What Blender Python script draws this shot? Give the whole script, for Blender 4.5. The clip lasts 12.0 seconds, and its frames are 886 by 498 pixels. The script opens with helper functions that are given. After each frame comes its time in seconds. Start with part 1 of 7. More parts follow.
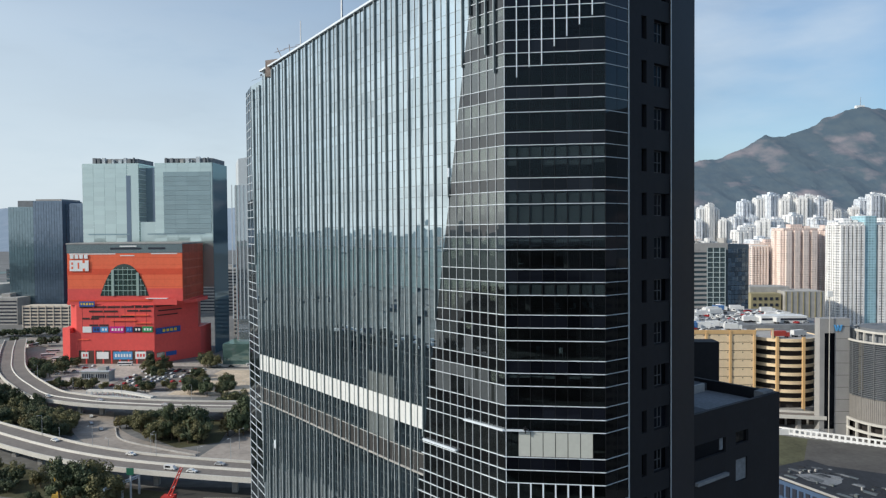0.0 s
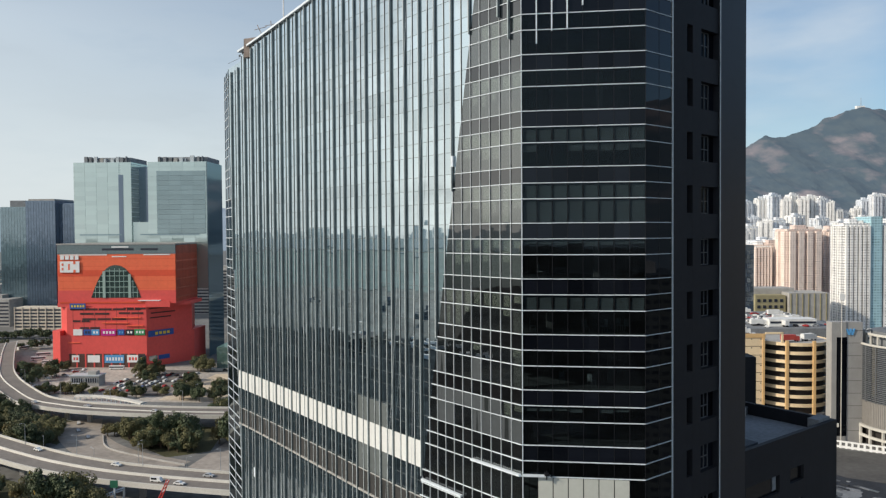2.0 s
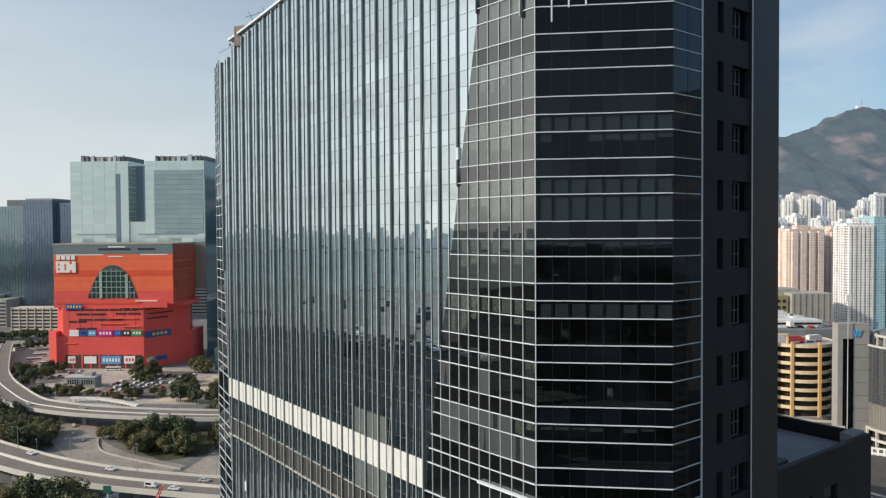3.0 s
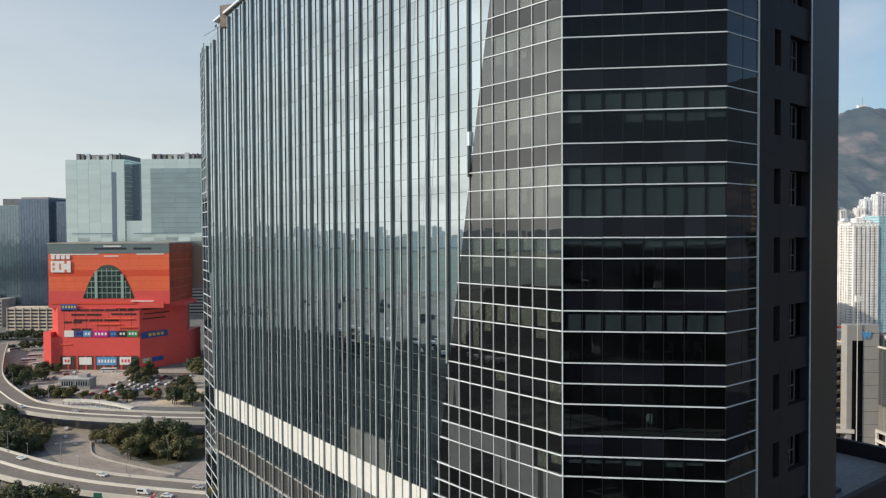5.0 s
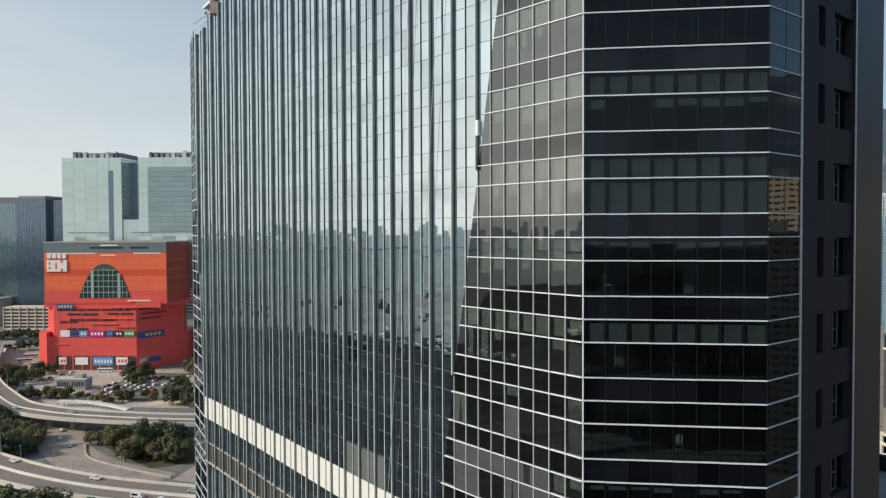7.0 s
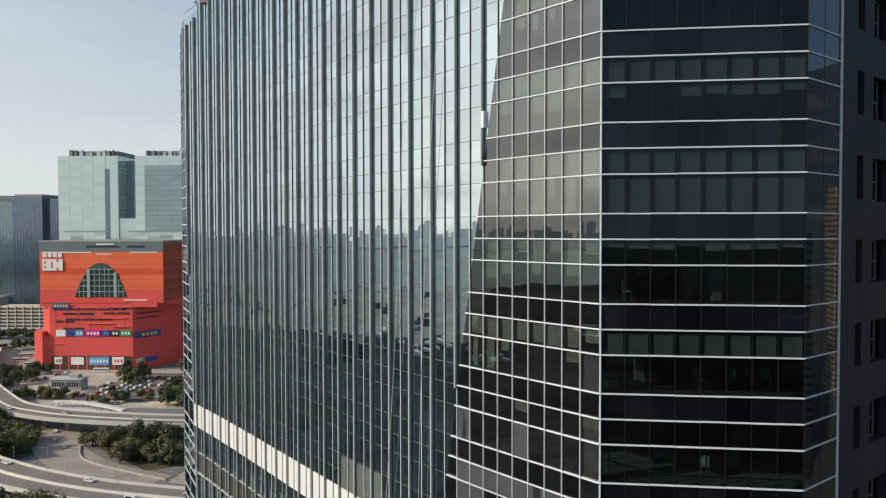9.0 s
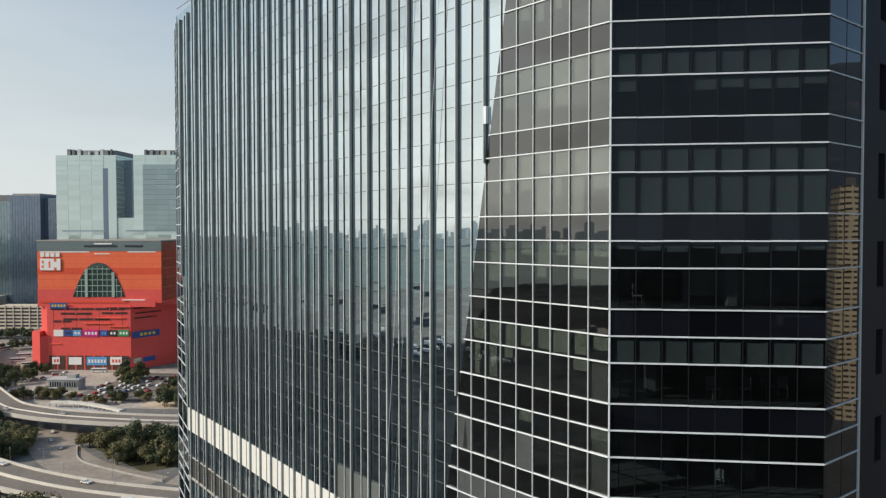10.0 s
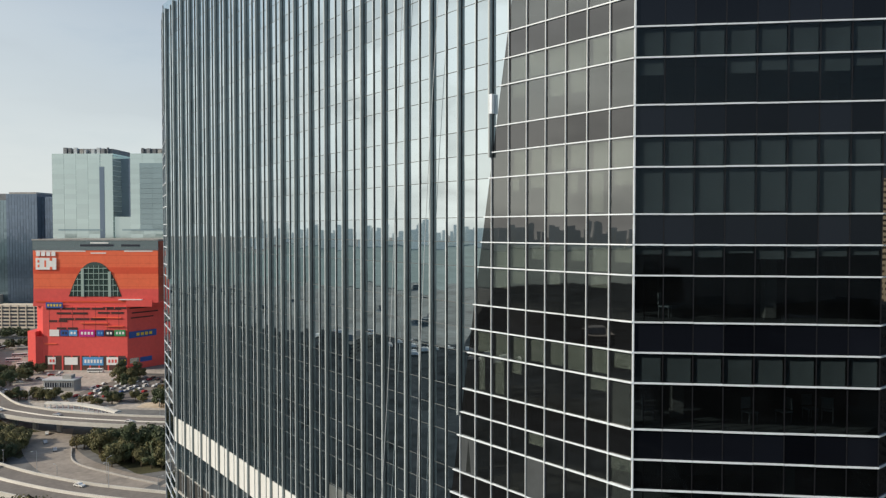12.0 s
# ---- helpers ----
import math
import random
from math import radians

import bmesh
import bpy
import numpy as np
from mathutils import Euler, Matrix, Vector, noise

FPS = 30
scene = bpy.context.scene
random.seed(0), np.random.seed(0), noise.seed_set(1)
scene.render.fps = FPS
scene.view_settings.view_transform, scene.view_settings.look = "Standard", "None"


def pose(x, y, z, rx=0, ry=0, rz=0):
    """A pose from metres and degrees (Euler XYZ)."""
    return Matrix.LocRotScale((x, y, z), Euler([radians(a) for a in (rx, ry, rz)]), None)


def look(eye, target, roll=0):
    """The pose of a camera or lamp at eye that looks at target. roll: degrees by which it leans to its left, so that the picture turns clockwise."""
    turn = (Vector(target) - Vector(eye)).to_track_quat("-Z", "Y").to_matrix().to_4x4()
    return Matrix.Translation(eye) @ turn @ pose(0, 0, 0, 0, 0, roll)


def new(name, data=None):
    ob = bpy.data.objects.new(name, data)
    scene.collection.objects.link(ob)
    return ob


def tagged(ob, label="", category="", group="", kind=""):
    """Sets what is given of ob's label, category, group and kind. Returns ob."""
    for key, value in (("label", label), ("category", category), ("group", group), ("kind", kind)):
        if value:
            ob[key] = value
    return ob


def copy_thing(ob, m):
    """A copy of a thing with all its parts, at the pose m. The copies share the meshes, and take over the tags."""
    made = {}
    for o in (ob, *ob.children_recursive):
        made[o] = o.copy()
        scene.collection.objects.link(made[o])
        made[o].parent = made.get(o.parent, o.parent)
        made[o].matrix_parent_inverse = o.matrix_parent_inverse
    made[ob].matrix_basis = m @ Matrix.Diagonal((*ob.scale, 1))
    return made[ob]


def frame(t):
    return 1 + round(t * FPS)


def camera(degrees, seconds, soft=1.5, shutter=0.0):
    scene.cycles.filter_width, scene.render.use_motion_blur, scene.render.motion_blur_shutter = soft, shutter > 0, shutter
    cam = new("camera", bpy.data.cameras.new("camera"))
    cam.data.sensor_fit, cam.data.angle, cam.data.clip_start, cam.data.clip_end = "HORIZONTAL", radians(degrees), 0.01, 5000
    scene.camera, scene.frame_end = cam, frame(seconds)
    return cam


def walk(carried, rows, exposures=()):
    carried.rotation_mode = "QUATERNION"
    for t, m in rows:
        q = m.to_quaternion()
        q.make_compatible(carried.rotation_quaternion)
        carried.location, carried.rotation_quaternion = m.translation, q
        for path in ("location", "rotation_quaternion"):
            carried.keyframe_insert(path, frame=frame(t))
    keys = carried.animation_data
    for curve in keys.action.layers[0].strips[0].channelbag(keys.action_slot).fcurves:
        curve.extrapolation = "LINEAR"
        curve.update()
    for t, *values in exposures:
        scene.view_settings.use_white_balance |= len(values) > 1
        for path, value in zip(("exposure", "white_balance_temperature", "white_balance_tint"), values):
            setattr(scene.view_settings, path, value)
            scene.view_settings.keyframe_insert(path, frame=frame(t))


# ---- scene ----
# World: x along the tower's front face, y ahead, z up; z = 0 is street level.
cam = camera(64.0, 12.0, soft=1.3)
# seconds, x, y, z, yaw, pitch, roll
PATH = [
    (0, -3.629, -65.550, 109.248, 1.838, -1.324, -0.406),
    (0.5, -3.701, -62.700, 109.279, 1.813, -1.303, -0.404),
    (1, -3.859, -59.660, 109.296, 1.788, -1.287, -0.398),
    (1.5, -4.068, -56.590, 109.299, 1.775, -1.282, -0.384),
    (2, -4.306, -53.618, 109.292, 1.763, -1.280, -0.374),
    (2.5, -4.554, -50.840, 109.276, 1.753, -1.289, -0.359),
    (3, -4.800, -48.318, 109.253, 1.749, -1.289, -0.351),
    (3.5, -5.035, -46.077, 109.227, 1.747, -1.299, -0.343),
    (4, -5.253, -44.117, 109.199, 1.739, -1.308, -0.334),
    (4.5, -5.449, -42.418, 109.172, 1.737, -1.311, -0.327),
    (5, -5.624, -40.948, 109.148, 1.729, -1.326, -0.315),
    (5.5, -5.778, -39.666, 109.130, 1.719, -1.330, -0.296),
    (6, -5.911, -38.534, 109.119, 1.703, -1.341, -0.280),
    (6.5, -6.026, -37.514, 109.113, 1.684, -1.354, -0.251),
    (7, -6.127, -36.573, 109.117, 1.665, -1.368, -0.226),
    (7.5, -6.218, -35.688, 109.126, 1.638, -1.378, -0.194),
    (8, -6.297, -34.834, 109.142, 1.611, -1.389, -0.163),
    (8.5, -6.368, -33.996, 109.162, 1.582, -1.401, -0.133),
    (9, -6.432, -33.158, 109.187, 1.553, -1.414, -0.105),
    (9.5, -6.489, -32.310, 109.216, 1.522, -1.423, -0.079),
    (10, -6.541, -31.440, 109.247, 1.492, -1.438, -0.056),
    (10.5, -6.589, -30.542, 109.278, 1.467, -1.448, -0.037),
    (11, -6.634, -29.614, 109.310, 1.441, -1.465, -0.025),
    (11.5, -6.680, -28.668, 109.342, 1.421, -1.487, -0.014),
    (12, -6.733, -27.740, 109.372, 1.412, -1.505, -0.004),
]


def aimed(x, y, z, yaw, pitch, roll):
    a, b = radians(yaw), radians(pitch)
    eye = Vector((x, y, z))
    return look(eye, eye + Vector((-math.sin(a) * math.cos(b), math.cos(a) * math.cos(b), math.sin(b))) * 10, roll)


walk(cam, [(t, aimed(*row)) for t, *row in PATH], exposures=[(0.0, 0.0, 6080, 8), (0.4, 0.0, 6340, 9), (1.2, 0.0, 6480, 9), (3.0, 0.0, 6570, 9.3), (7.0, 0.0, 6680, 9.3), (12.0, 0.0, 6760, 9.3)])

# ---- sky, sun ----
SUN_DIR = Vector((-0.82, -0.29, 0.47)).normalized()
elev, turn = math.asin(SUN_DIR.z), math.atan2(SUN_DIR.x, SUN_DIR.y)
world = bpy.data.worlds.new("sky")
scene.world = world
world.use_nodes = True
wn, wl = world.node_tree.nodes, world.node_tree.links
wn.clear()
w_out = wn.new("ShaderNodeOutputWorld")
w_bg = wn.new("ShaderNodeBackground")
w_sky = wn.new("ShaderNodeTexSky")
w_sky.sky_type = "NISHITA"
w_sky.sun_disc = False
w_sky.sun_elevation, w_sky.sun_rotation = elev, turn % (2 * math.pi)
w_sky.altitude, w_sky.air_density, w_sky.dust_density, w_sky.ozone_density = 0, 1.2, 0.7, 2.0
w_co = wn.new("ShaderNodeTexCoord")
w_map = wn.new("ShaderNodeMapping")
w_map.inputs["Scale"].default_value = (1.0, 1.0, 3.2)
w_noise = wn.new("ShaderNodeTexNoise")
w_noise.inputs["Scale"].default_value = 2.3
w_noise.inputs["Detail"].default_value = 7.0
w_noise.inputs["Roughness"].default_value = 0.55
w_ramp = wn.new("ShaderNodeMapRange")
w_ramp.inputs["From Min"].default_value, w_ramp.inputs["From Max"].default_value = 0.38, 0.66
w_ramp.inputs["To Min"].default_value, w_ramp.inputs["To Max"].default_value = 0.0, 0.85
w_mix = wn.new("ShaderNodeMix")
w_mix.data_type = "RGBA"
# clouds: bright tops and grey undersides
w_noise2 = wn.new("ShaderNodeTexNoise")
w_noise2.inputs["Scale"].default_value, w_noise2.inputs["Detail"].default_value = 4.6, 5.0
w_under = wn.new("ShaderNodeMapRange")
w_under.inputs["From Min"].default_value, w_under.inputs["From Max"].default_value = 0.42, 0.62
w_body = wn.new("ShaderNodeMix")
w_body.data_type = "RGBA"
w_body.inputs["A"].default_value, w_body.inputs["B"].default_value = (10.8, 10.7, 10.2, 1), (5.6, 5.6, 5.5, 1)
wl.new(w_map.outputs["Vector"], w_noise2.inputs["Vector"])
wl.new(w_noise2.outputs["Fac"], w_under.inputs["Value"])
wl.new(w_under.outputs["Result"], w_body.inputs["Factor"])
wl.new(w_body.outputs["Result"], w_mix.inputs["B"])
w_csun = wn.new("ShaderNodeMapRange")
w_csun.inputs["From Min"].default_value, w_csun.inputs["From Max"].default_value = 0.25, 0.85
w_csun.inputs["To Min"].default_value, w_csun.inputs["To Max"].default_value = 0.22, 0.8
w_cloud = wn.new("ShaderNodeMath")
w_cloud.operation = "MULTIPLY"
# low haze: paler towards the horizon
w_sep = wn.new("ShaderNodeSeparateXYZ")
w_haze = wn.new("ShaderNodeMapRange")
w_haze.interpolation_type = "SMOOTHERSTEP"
w_haze.inputs["From Min"].default_value, w_haze.inputs["From Max"].default_value = -0.02, 0.62
w_haze.inputs["To Min"].default_value, w_haze.inputs["To Max"].default_value = 0.96, 0.14
w_mix2 = wn.new("ShaderNodeMix")
w_mix2.data_type = "RGBA"
w_mix2.inputs["B"].default_value = (6.0, 6.5, 6.8, 1)
# haze is thickest towards the sun and thins away from it
w_dot = wn.new("ShaderNodeVectorMath")
w_dot.operation = "DOT_PRODUCT"
w_dot.inputs[1].default_value = Vector((SUN_DIR.x, SUN_DIR.y, 0)).normalized()
w_side = wn.new("ShaderNodeMapRange")
w_side.interpolation_type = "SMOOTHSTEP"
w_side.inputs["From Min"].default_value, w_side.inputs["From Max"].default_value = -0.95, 0.45
w_side.inputs["To Min"].default_value, w_side.inputs["To Max"].default_value = 0.16, 1.0
w_amount = wn.new("ShaderNodeMath")
w_amount.operation = "MULTIPLY"
w_tint = wn.new("ShaderNodeVectorMath")
w_tint.operation = "MULTIPLY"
w_tint.inputs[1].default_value = (0.60, 0.84, 1.02)
wl.new(w_co.outputs["Generated"], w_sep.inputs[0])
wl.new(w_sep.outputs["Z"], w_haze.inputs["Value"])
wl.new(w_co.outputs["Generated"], w_dot.inputs[0])
wl.new(w_dot.outputs["Value"], w_side.inputs["Value"])
wl.new(w_haze.outputs["Result"], w_amount.inputs[0])
wl.new(w_side.outputs["Result"], w_amount.inputs[1])
wl.new(w_amount.outputs[0], w_mix2.inputs["Factor"])
wl.new(w_sky.outputs["Color"], w_tint.inputs[0])
wl.new(w_tint.outputs["Vector"], w_mix2.inputs["A"])
wl.new(w_co.outputs["Generated"], w_map.inputs["Vector"])
wl.new(w_map.outputs["Vector"], w_noise.inputs["Vector"])
wl.new(w_noise.outputs["Fac"], w_ramp.inputs["Value"])
wl.new(w_ramp.outputs["Result"], w_cloud.inputs[0])
wl.new(w_dot.outputs["Value"], w_csun.inputs["Value"])
wl.new(w_csun.outputs["Result"], w_cloud.inputs[1])
wl.new(w_cloud.outputs[0], w_mix.inputs["Factor"])
# one long thin wisp in the north-east
w_wdot = wn.new("ShaderNodeVectorMath")
w_wdot.operation = "DOT_PRODUCT"
w_wdot.inputs[1].default_value = Vector((0.372, 0.893, 0.25)).normalized()
w_wfall = wn.new("ShaderNodeMapRange")
w_wfall.interpolation_type = "SMOOTHSTEP"
w_wfall.inputs["From Min"].default_value, w_wfall.inputs["From Max"].default_value = 0.984, 0.9985
w_wmap, w_wnoise, w_wr, w_wm = wn.new("ShaderNodeMapping"), wn.new("ShaderNodeTexNoise"), wn.new("ShaderNodeMapRange"), wn.new("ShaderNodeMath")
w_wmap.inputs["Rotation"].default_value = (0, radians(32), 0)
w_wmap.inputs["Scale"].default_value = (3.5, 3.5, 11.0)
w_wnoise.inputs["Scale"].default_value, w_wnoise.inputs["Detail"].default_value = 1.6, 7.0
w_wr.inputs["From Min"].default_value, w_wr.inputs["From Max"].default_value = 0.30, 0.72
w_wr.inputs["To Max"].default_value = 0.5
w_wm.operation = "MULTIPLY"
w_mix4 = wn.new("ShaderNodeMix")
w_mix4.data_type = "RGBA"
w_mix4.inputs["B"].default_value = (6.6, 6.9, 7.1, 1)
wl.new(w_co.outputs["Generated"], w_wdot.inputs[0])
wl.new(w_wdot.outputs["Value"], w_wfall.inputs["Value"])
wl.new(w_co.outputs["Generated"], w_wmap.inputs["Vector"])
wl.new(w_wmap.outputs["Vector"], w_wnoise.inputs["Vector"])
wl.new(w_wnoise.outputs["Fac"], w_wr.inputs["Value"])
wl.new(w_wr.outputs["Result"], w_wm.inputs[0])
wl.new(w_wfall.outputs["Result"], w_wm.inputs[1])
wl.new(w_wm.outputs[0], w_mix4.inputs["Factor"])
wl.new(w_mix.outputs["Result"], w_mix4.inputs["A"])
wl.new(w_mix4.outputs["Result"], w_bg.inputs["Color"])
# pale aureole round the sun
w_sdot = wn.new("ShaderNodeVectorMath")
w_sdot.operation = "DOT_PRODUCT"
w_sdot.inputs[1].default_value = SUN_DIR
w_aur = wn.new("ShaderNodeMapRange")
w_aur.interpolation_type = "SMOOTHSTEP"
w_aur.inputs["From Min"].default_value, w_aur.inputs["From Max"].default_value = 0.62, 1.0
w_aur.inputs["To Min"].default_value, w_aur.inputs["To Max"].default_value = 0.0, 0.6
w_mix3 = wn.new("ShaderNodeMix")
w_mix3.data_type = "RGBA"
w_mix3.inputs["B"].default_value = (10.6, 10.5, 10.0, 1)
wl.new(w_co.outputs["Generated"], w_sdot.inputs[0])
wl.new(w_sdot.outputs["Value"], w_aur.inputs["Value"])
wl.new(w_aur.outputs["Result"], w_mix3.inputs["Factor"])
wl.new(w_mix2.outputs["Result"], w_mix3.inputs["A"])
wl.new(w_mix3.outputs["Result"], w_mix.inputs["A"])
w_bg.inputs["Strength"].default_value = 0.115
wl.new(w_bg.outputs["Background"], w_out.inputs["Surface"])

sun_data = bpy.data.lights.new("sun", "SUN")
sun_data.energy, sun_data.angle, sun_data.color = 3.85, radians(0.6), (1.0, 0.90, 0.77)
sun = new("sun", sun_data)
sun.matrix_world = look(SUN_DIR * 400, (0, 0, 0))


# ---- materials ----
def nodes_of(name):
    m = bpy.data.materials.new(name)
    m.use_nodes = True
    n, l = m.node_tree.nodes, m.node_tree.links
    return m, n, l, n["Principled BSDF"]


def surface(name, colour, rough=0.6, metal=0.0, var=0.18, size=3.0, fine=0.4, bump=0.15, streak=0.0, spec=0.4, local=False):
    """A worn plain surface: colour varied at two scales, fine relief, optional rain streaks."""
    m, n, l, p = nodes_of(name)
    if local:
        src = n.new("ShaderNodeTexCoord").outputs["Object"]
    else:
        src = n.new("ShaderNodeNewGeometry").outputs["Position"]
    a, b = n.new("ShaderNodeTexNoise"), n.new("ShaderNodeTexNoise")
    a.inputs["Scale"].default_value, a.inputs["Detail"].default_value = 1 / size, 4
    b.inputs["Scale"].default_value, b.inputs["Detail"].default_value = 1 / fine, 3
    l.new(src, a.inputs["Vector"])
    l.new(src, b.inputs["Vector"])
    add = n.new("ShaderNodeMath")
    add.operation = "ADD"
    l.new(a.outputs["Fac"], add.inputs[0])
    l.new(b.outputs["Fac"], add.inputs[1])
    last = add.outputs[0]
    if streak:
        mp, s, ad = n.new("ShaderNodeMapping"), n.new("ShaderNodeTexNoise"), n.new("ShaderNodeMath")
        mp.inputs["Scale"].default_value = (1.4, 1.4, 0.06)
        s.inputs["Scale"].default_value, s.inputs["Detail"].default_value = 1.0, 5
        l.new(src, mp.inputs["Vector"])
        l.new(mp.outputs["Vector"], s.inputs["Vector"])
        ad.operation = "MULTIPLY_ADD"
        l.new(s.outputs["Fac"], ad.inputs[0])
        ad.inputs[1].default_value = streak * 2
        l.new(last, ad.inputs[2])
        last = ad.outputs[0]
    rng = n.new("ShaderNodeMapRange")
    mid = 1.0 + streak
    rng.inputs["From Min"].default_value, rng.inputs["From Max"].default_value = mid - 0.35, mid + 0.35
    rng.inputs["To Min"].default_value, rng.inputs["To Max"].default_value = 1 - var, 1 + var
    l.new(last, rng.inputs["Value"])
    info = n.new("ShaderNodeObjectInfo")
    orng = n.new("ShaderNodeMapRange")
    orng.inputs["To Min"].default_value, orng.inputs["To Max"].default_value = 1 - var * 0.4, 1 + var * 0.4
    l.new(info.outputs["Random"], orng.inputs["Value"])
    mul = n.new("ShaderNodeMath")
    mul.operation = "MULTIPLY"
    l.new(rng.outputs["Result"], mul.inputs[0])
    l.new(orng.outputs["Result"], mul.inputs[1])
    vm = n.new("ShaderNodeVectorMath")
    vm.operation = "SCALE"
    vm.inputs[0].default_value = colour
    l.new(mul.outputs[0], vm.inputs["Scale"])
    l.new(vm.outputs["Vector"], p.inputs["Base Color"])
    p.inputs["Roughness"].default_value, p.inputs["Metallic"].default_value = rough, metal
    p.inputs["Specular IOR Level"].default_value = spec
    if bump:
        bp = n.new("ShaderNodeBump")
        bp.inputs["Strength"].default_value, bp.inputs["Distance"].default_value = bump, 0.02
        l.new(b.outputs["Fac"], bp.inputs["Height"])
        l.new(bp.outputs["Normal"], p.inputs["Normal"])
    return m


def mirror_glass(name, tint, inside, share, rough=0.015, wave=0.003, vary=0.08, spread=(0.5, 1.6), fresnel=0.0):
    """Coated opaque glazing: a share of mirror over a dark backing, slightly wavy, each pane a little different."""
    m, n, l, p = nodes_of(name)
    n.remove(p)
    out = n["Material Output"]
    g, d, mix = n.new("ShaderNodeBsdfGlossy"), n.new("ShaderNodeBsdfDiffuse"), n.new("ShaderNodeMixShader")
    g.inputs["Color"].default_value, g.inputs["Roughness"].default_value = (*tint, 1), rough
    pos, no, bp = n.new("ShaderNodeNewGeometry"), n.new("ShaderNodeTexNoise"), n.new("ShaderNodeBump")
    no.inputs["Scale"].default_value, no.inputs["Detail"].default_value = 0.55, 1.5
    bp.inputs["Strength"].default_value, bp.inputs["Distance"].default_value = 1.0, wave
    l.new(pos.outputs["Position"], no.inputs["Vector"])
    l.new(no.outputs["Fac"], bp.inputs["Height"])
    l.new(bp.outputs["Normal"], g.inputs["Normal"])
    isl, info, ad, fr = n.new("ShaderNodeNewGeometry"), n.new("ShaderNodeObjectInfo"), n.new("ShaderNodeMath"), n.new("ShaderNodeMath")
    ad.operation, fr.operation = "ADD", "FRACT"
    l.new(isl.outputs["Random Per Island"], ad.inputs[0])
    l.new(info.outputs["Random"], ad.inputs[1])
    l.new(ad.outputs[0], fr.inputs[0])
    r1, r2 = n.new("ShaderNodeMapRange"), n.new("ShaderNodeMapRange")
    r1.inputs["To Min"].default_value, r1.inputs["To Max"].default_value = max(share - vary * 0.5, 0), share + vary * 0.5
    r2.inputs["To Min"].default_value, r2.inputs["To Max"].default_value = spread
    l.new(fr.outputs[0], r1.inputs["Value"])
    l.new(fr.outputs[0], r2.inputs["Value"])
    vm = n.new("ShaderNodeVectorMath")
    vm.operation = "SCALE"
    vm.inputs[0].default_value = inside
    l.new(r2.outputs["Result"], vm.inputs["Scale"])
    l.new(vm.outputs["Vector"], d.inputs["Color"])
    if fresnel:  # plain uncoated glass: gloss by the angle alone
        fn = n.new("ShaderNodeFresnel")
        fn.inputs["IOR"].default_value = fresnel
        l.new(fn.outputs["Fac"], mix.inputs["Fac"])
    else:
        l.new(r1.outputs["Result"], mix.inputs["Fac"])
    l.new(d.outputs["BSDF"], mix.inputs[1])
    l.new(g.outputs["BSDF"], mix.inputs[2])
    l.new(mix.outputs["Shader"], out.inputs["Surface"])
    return m


def clear_glass(name, tint, share, wave=0.003, coat=(0.93, 0.95, 0.93), film_share=0.012):
    """Tinted vision glass: a share of mirror over tinted see-through, with a thin pale film that lifts the blacks."""
    m, n, l, p = nodes_of(name)
    n.remove(p)
    out = n["Material Output"]
    g, d, mix = n.new("ShaderNodeBsdfGlossy"), n.new("ShaderNodeBsdfTransparent"), n.new("ShaderNodeMixShader")
    g.inputs["Color"].default_value, g.inputs["Roughness"].default_value = (*coat, 1), 0.015
    d.inputs["Color"].default_value = (*tint, 1)
    pos, no, bp = n.new("ShaderNodeNewGeometry"), n.new("ShaderNodeTexNoise"), n.new("ShaderNodeBump")
    no.inputs["Scale"].default_value, no.inputs["Detail"].default_value = 0.7, 1.5
    bp.inputs["Strength"].default_value, bp.inputs["Distance"].default_value = 1.0, wave
    l.new(pos.outputs["Position"], no.inputs["Vector"])
    l.new(no.outputs["Fac"], bp.inputs["Height"])
    l.new(bp.outputs["Normal"], g.inputs["Normal"])
    mix.inputs["Fac"].default_value = share
    # Pale uneven diffuse film, put in to lift the blacks.
    black_lift, film = n.new("ShaderNodeBsdfDiffuse"), n.new("ShaderNodeMixShader")
    black_lift.inputs["Color"].default_value = (0.30, 0.32, 0.33, 1)
    film_mottle, rg = n.new("ShaderNodeTexNoise"), n.new("ShaderNodeMapRange")
    film_mottle.inputs["Scale"].default_value, film_mottle.inputs["Detail"].default_value = 0.9, 4
    l.new(pos.outputs["Position"], film_mottle.inputs["Vector"])
    rg.inputs["From Min"].default_value, rg.inputs["From Max"].default_value = 0.3, 0.75
    rg.inputs["To Min"].default_value, rg.inputs["To Max"].default_value = film_share * 0.6, film_share * 1.8
    l.new(film_mottle.outputs["Fac"], rg.inputs["Value"])
    l.new(rg.outputs["Result"], film.inputs["Fac"])
    l.new(d.outputs["BSDF"], film.inputs[1])
    l.new(black_lift.outputs["BSDF"], film.inputs[2])
    l.new(film.outputs["Shader"], mix.inputs[1])
    l.new(g.outputs["BSDF"], mix.inputs[2])
    l.new(mix.outputs["Shader"], out.inputs["Surface"])
    return m


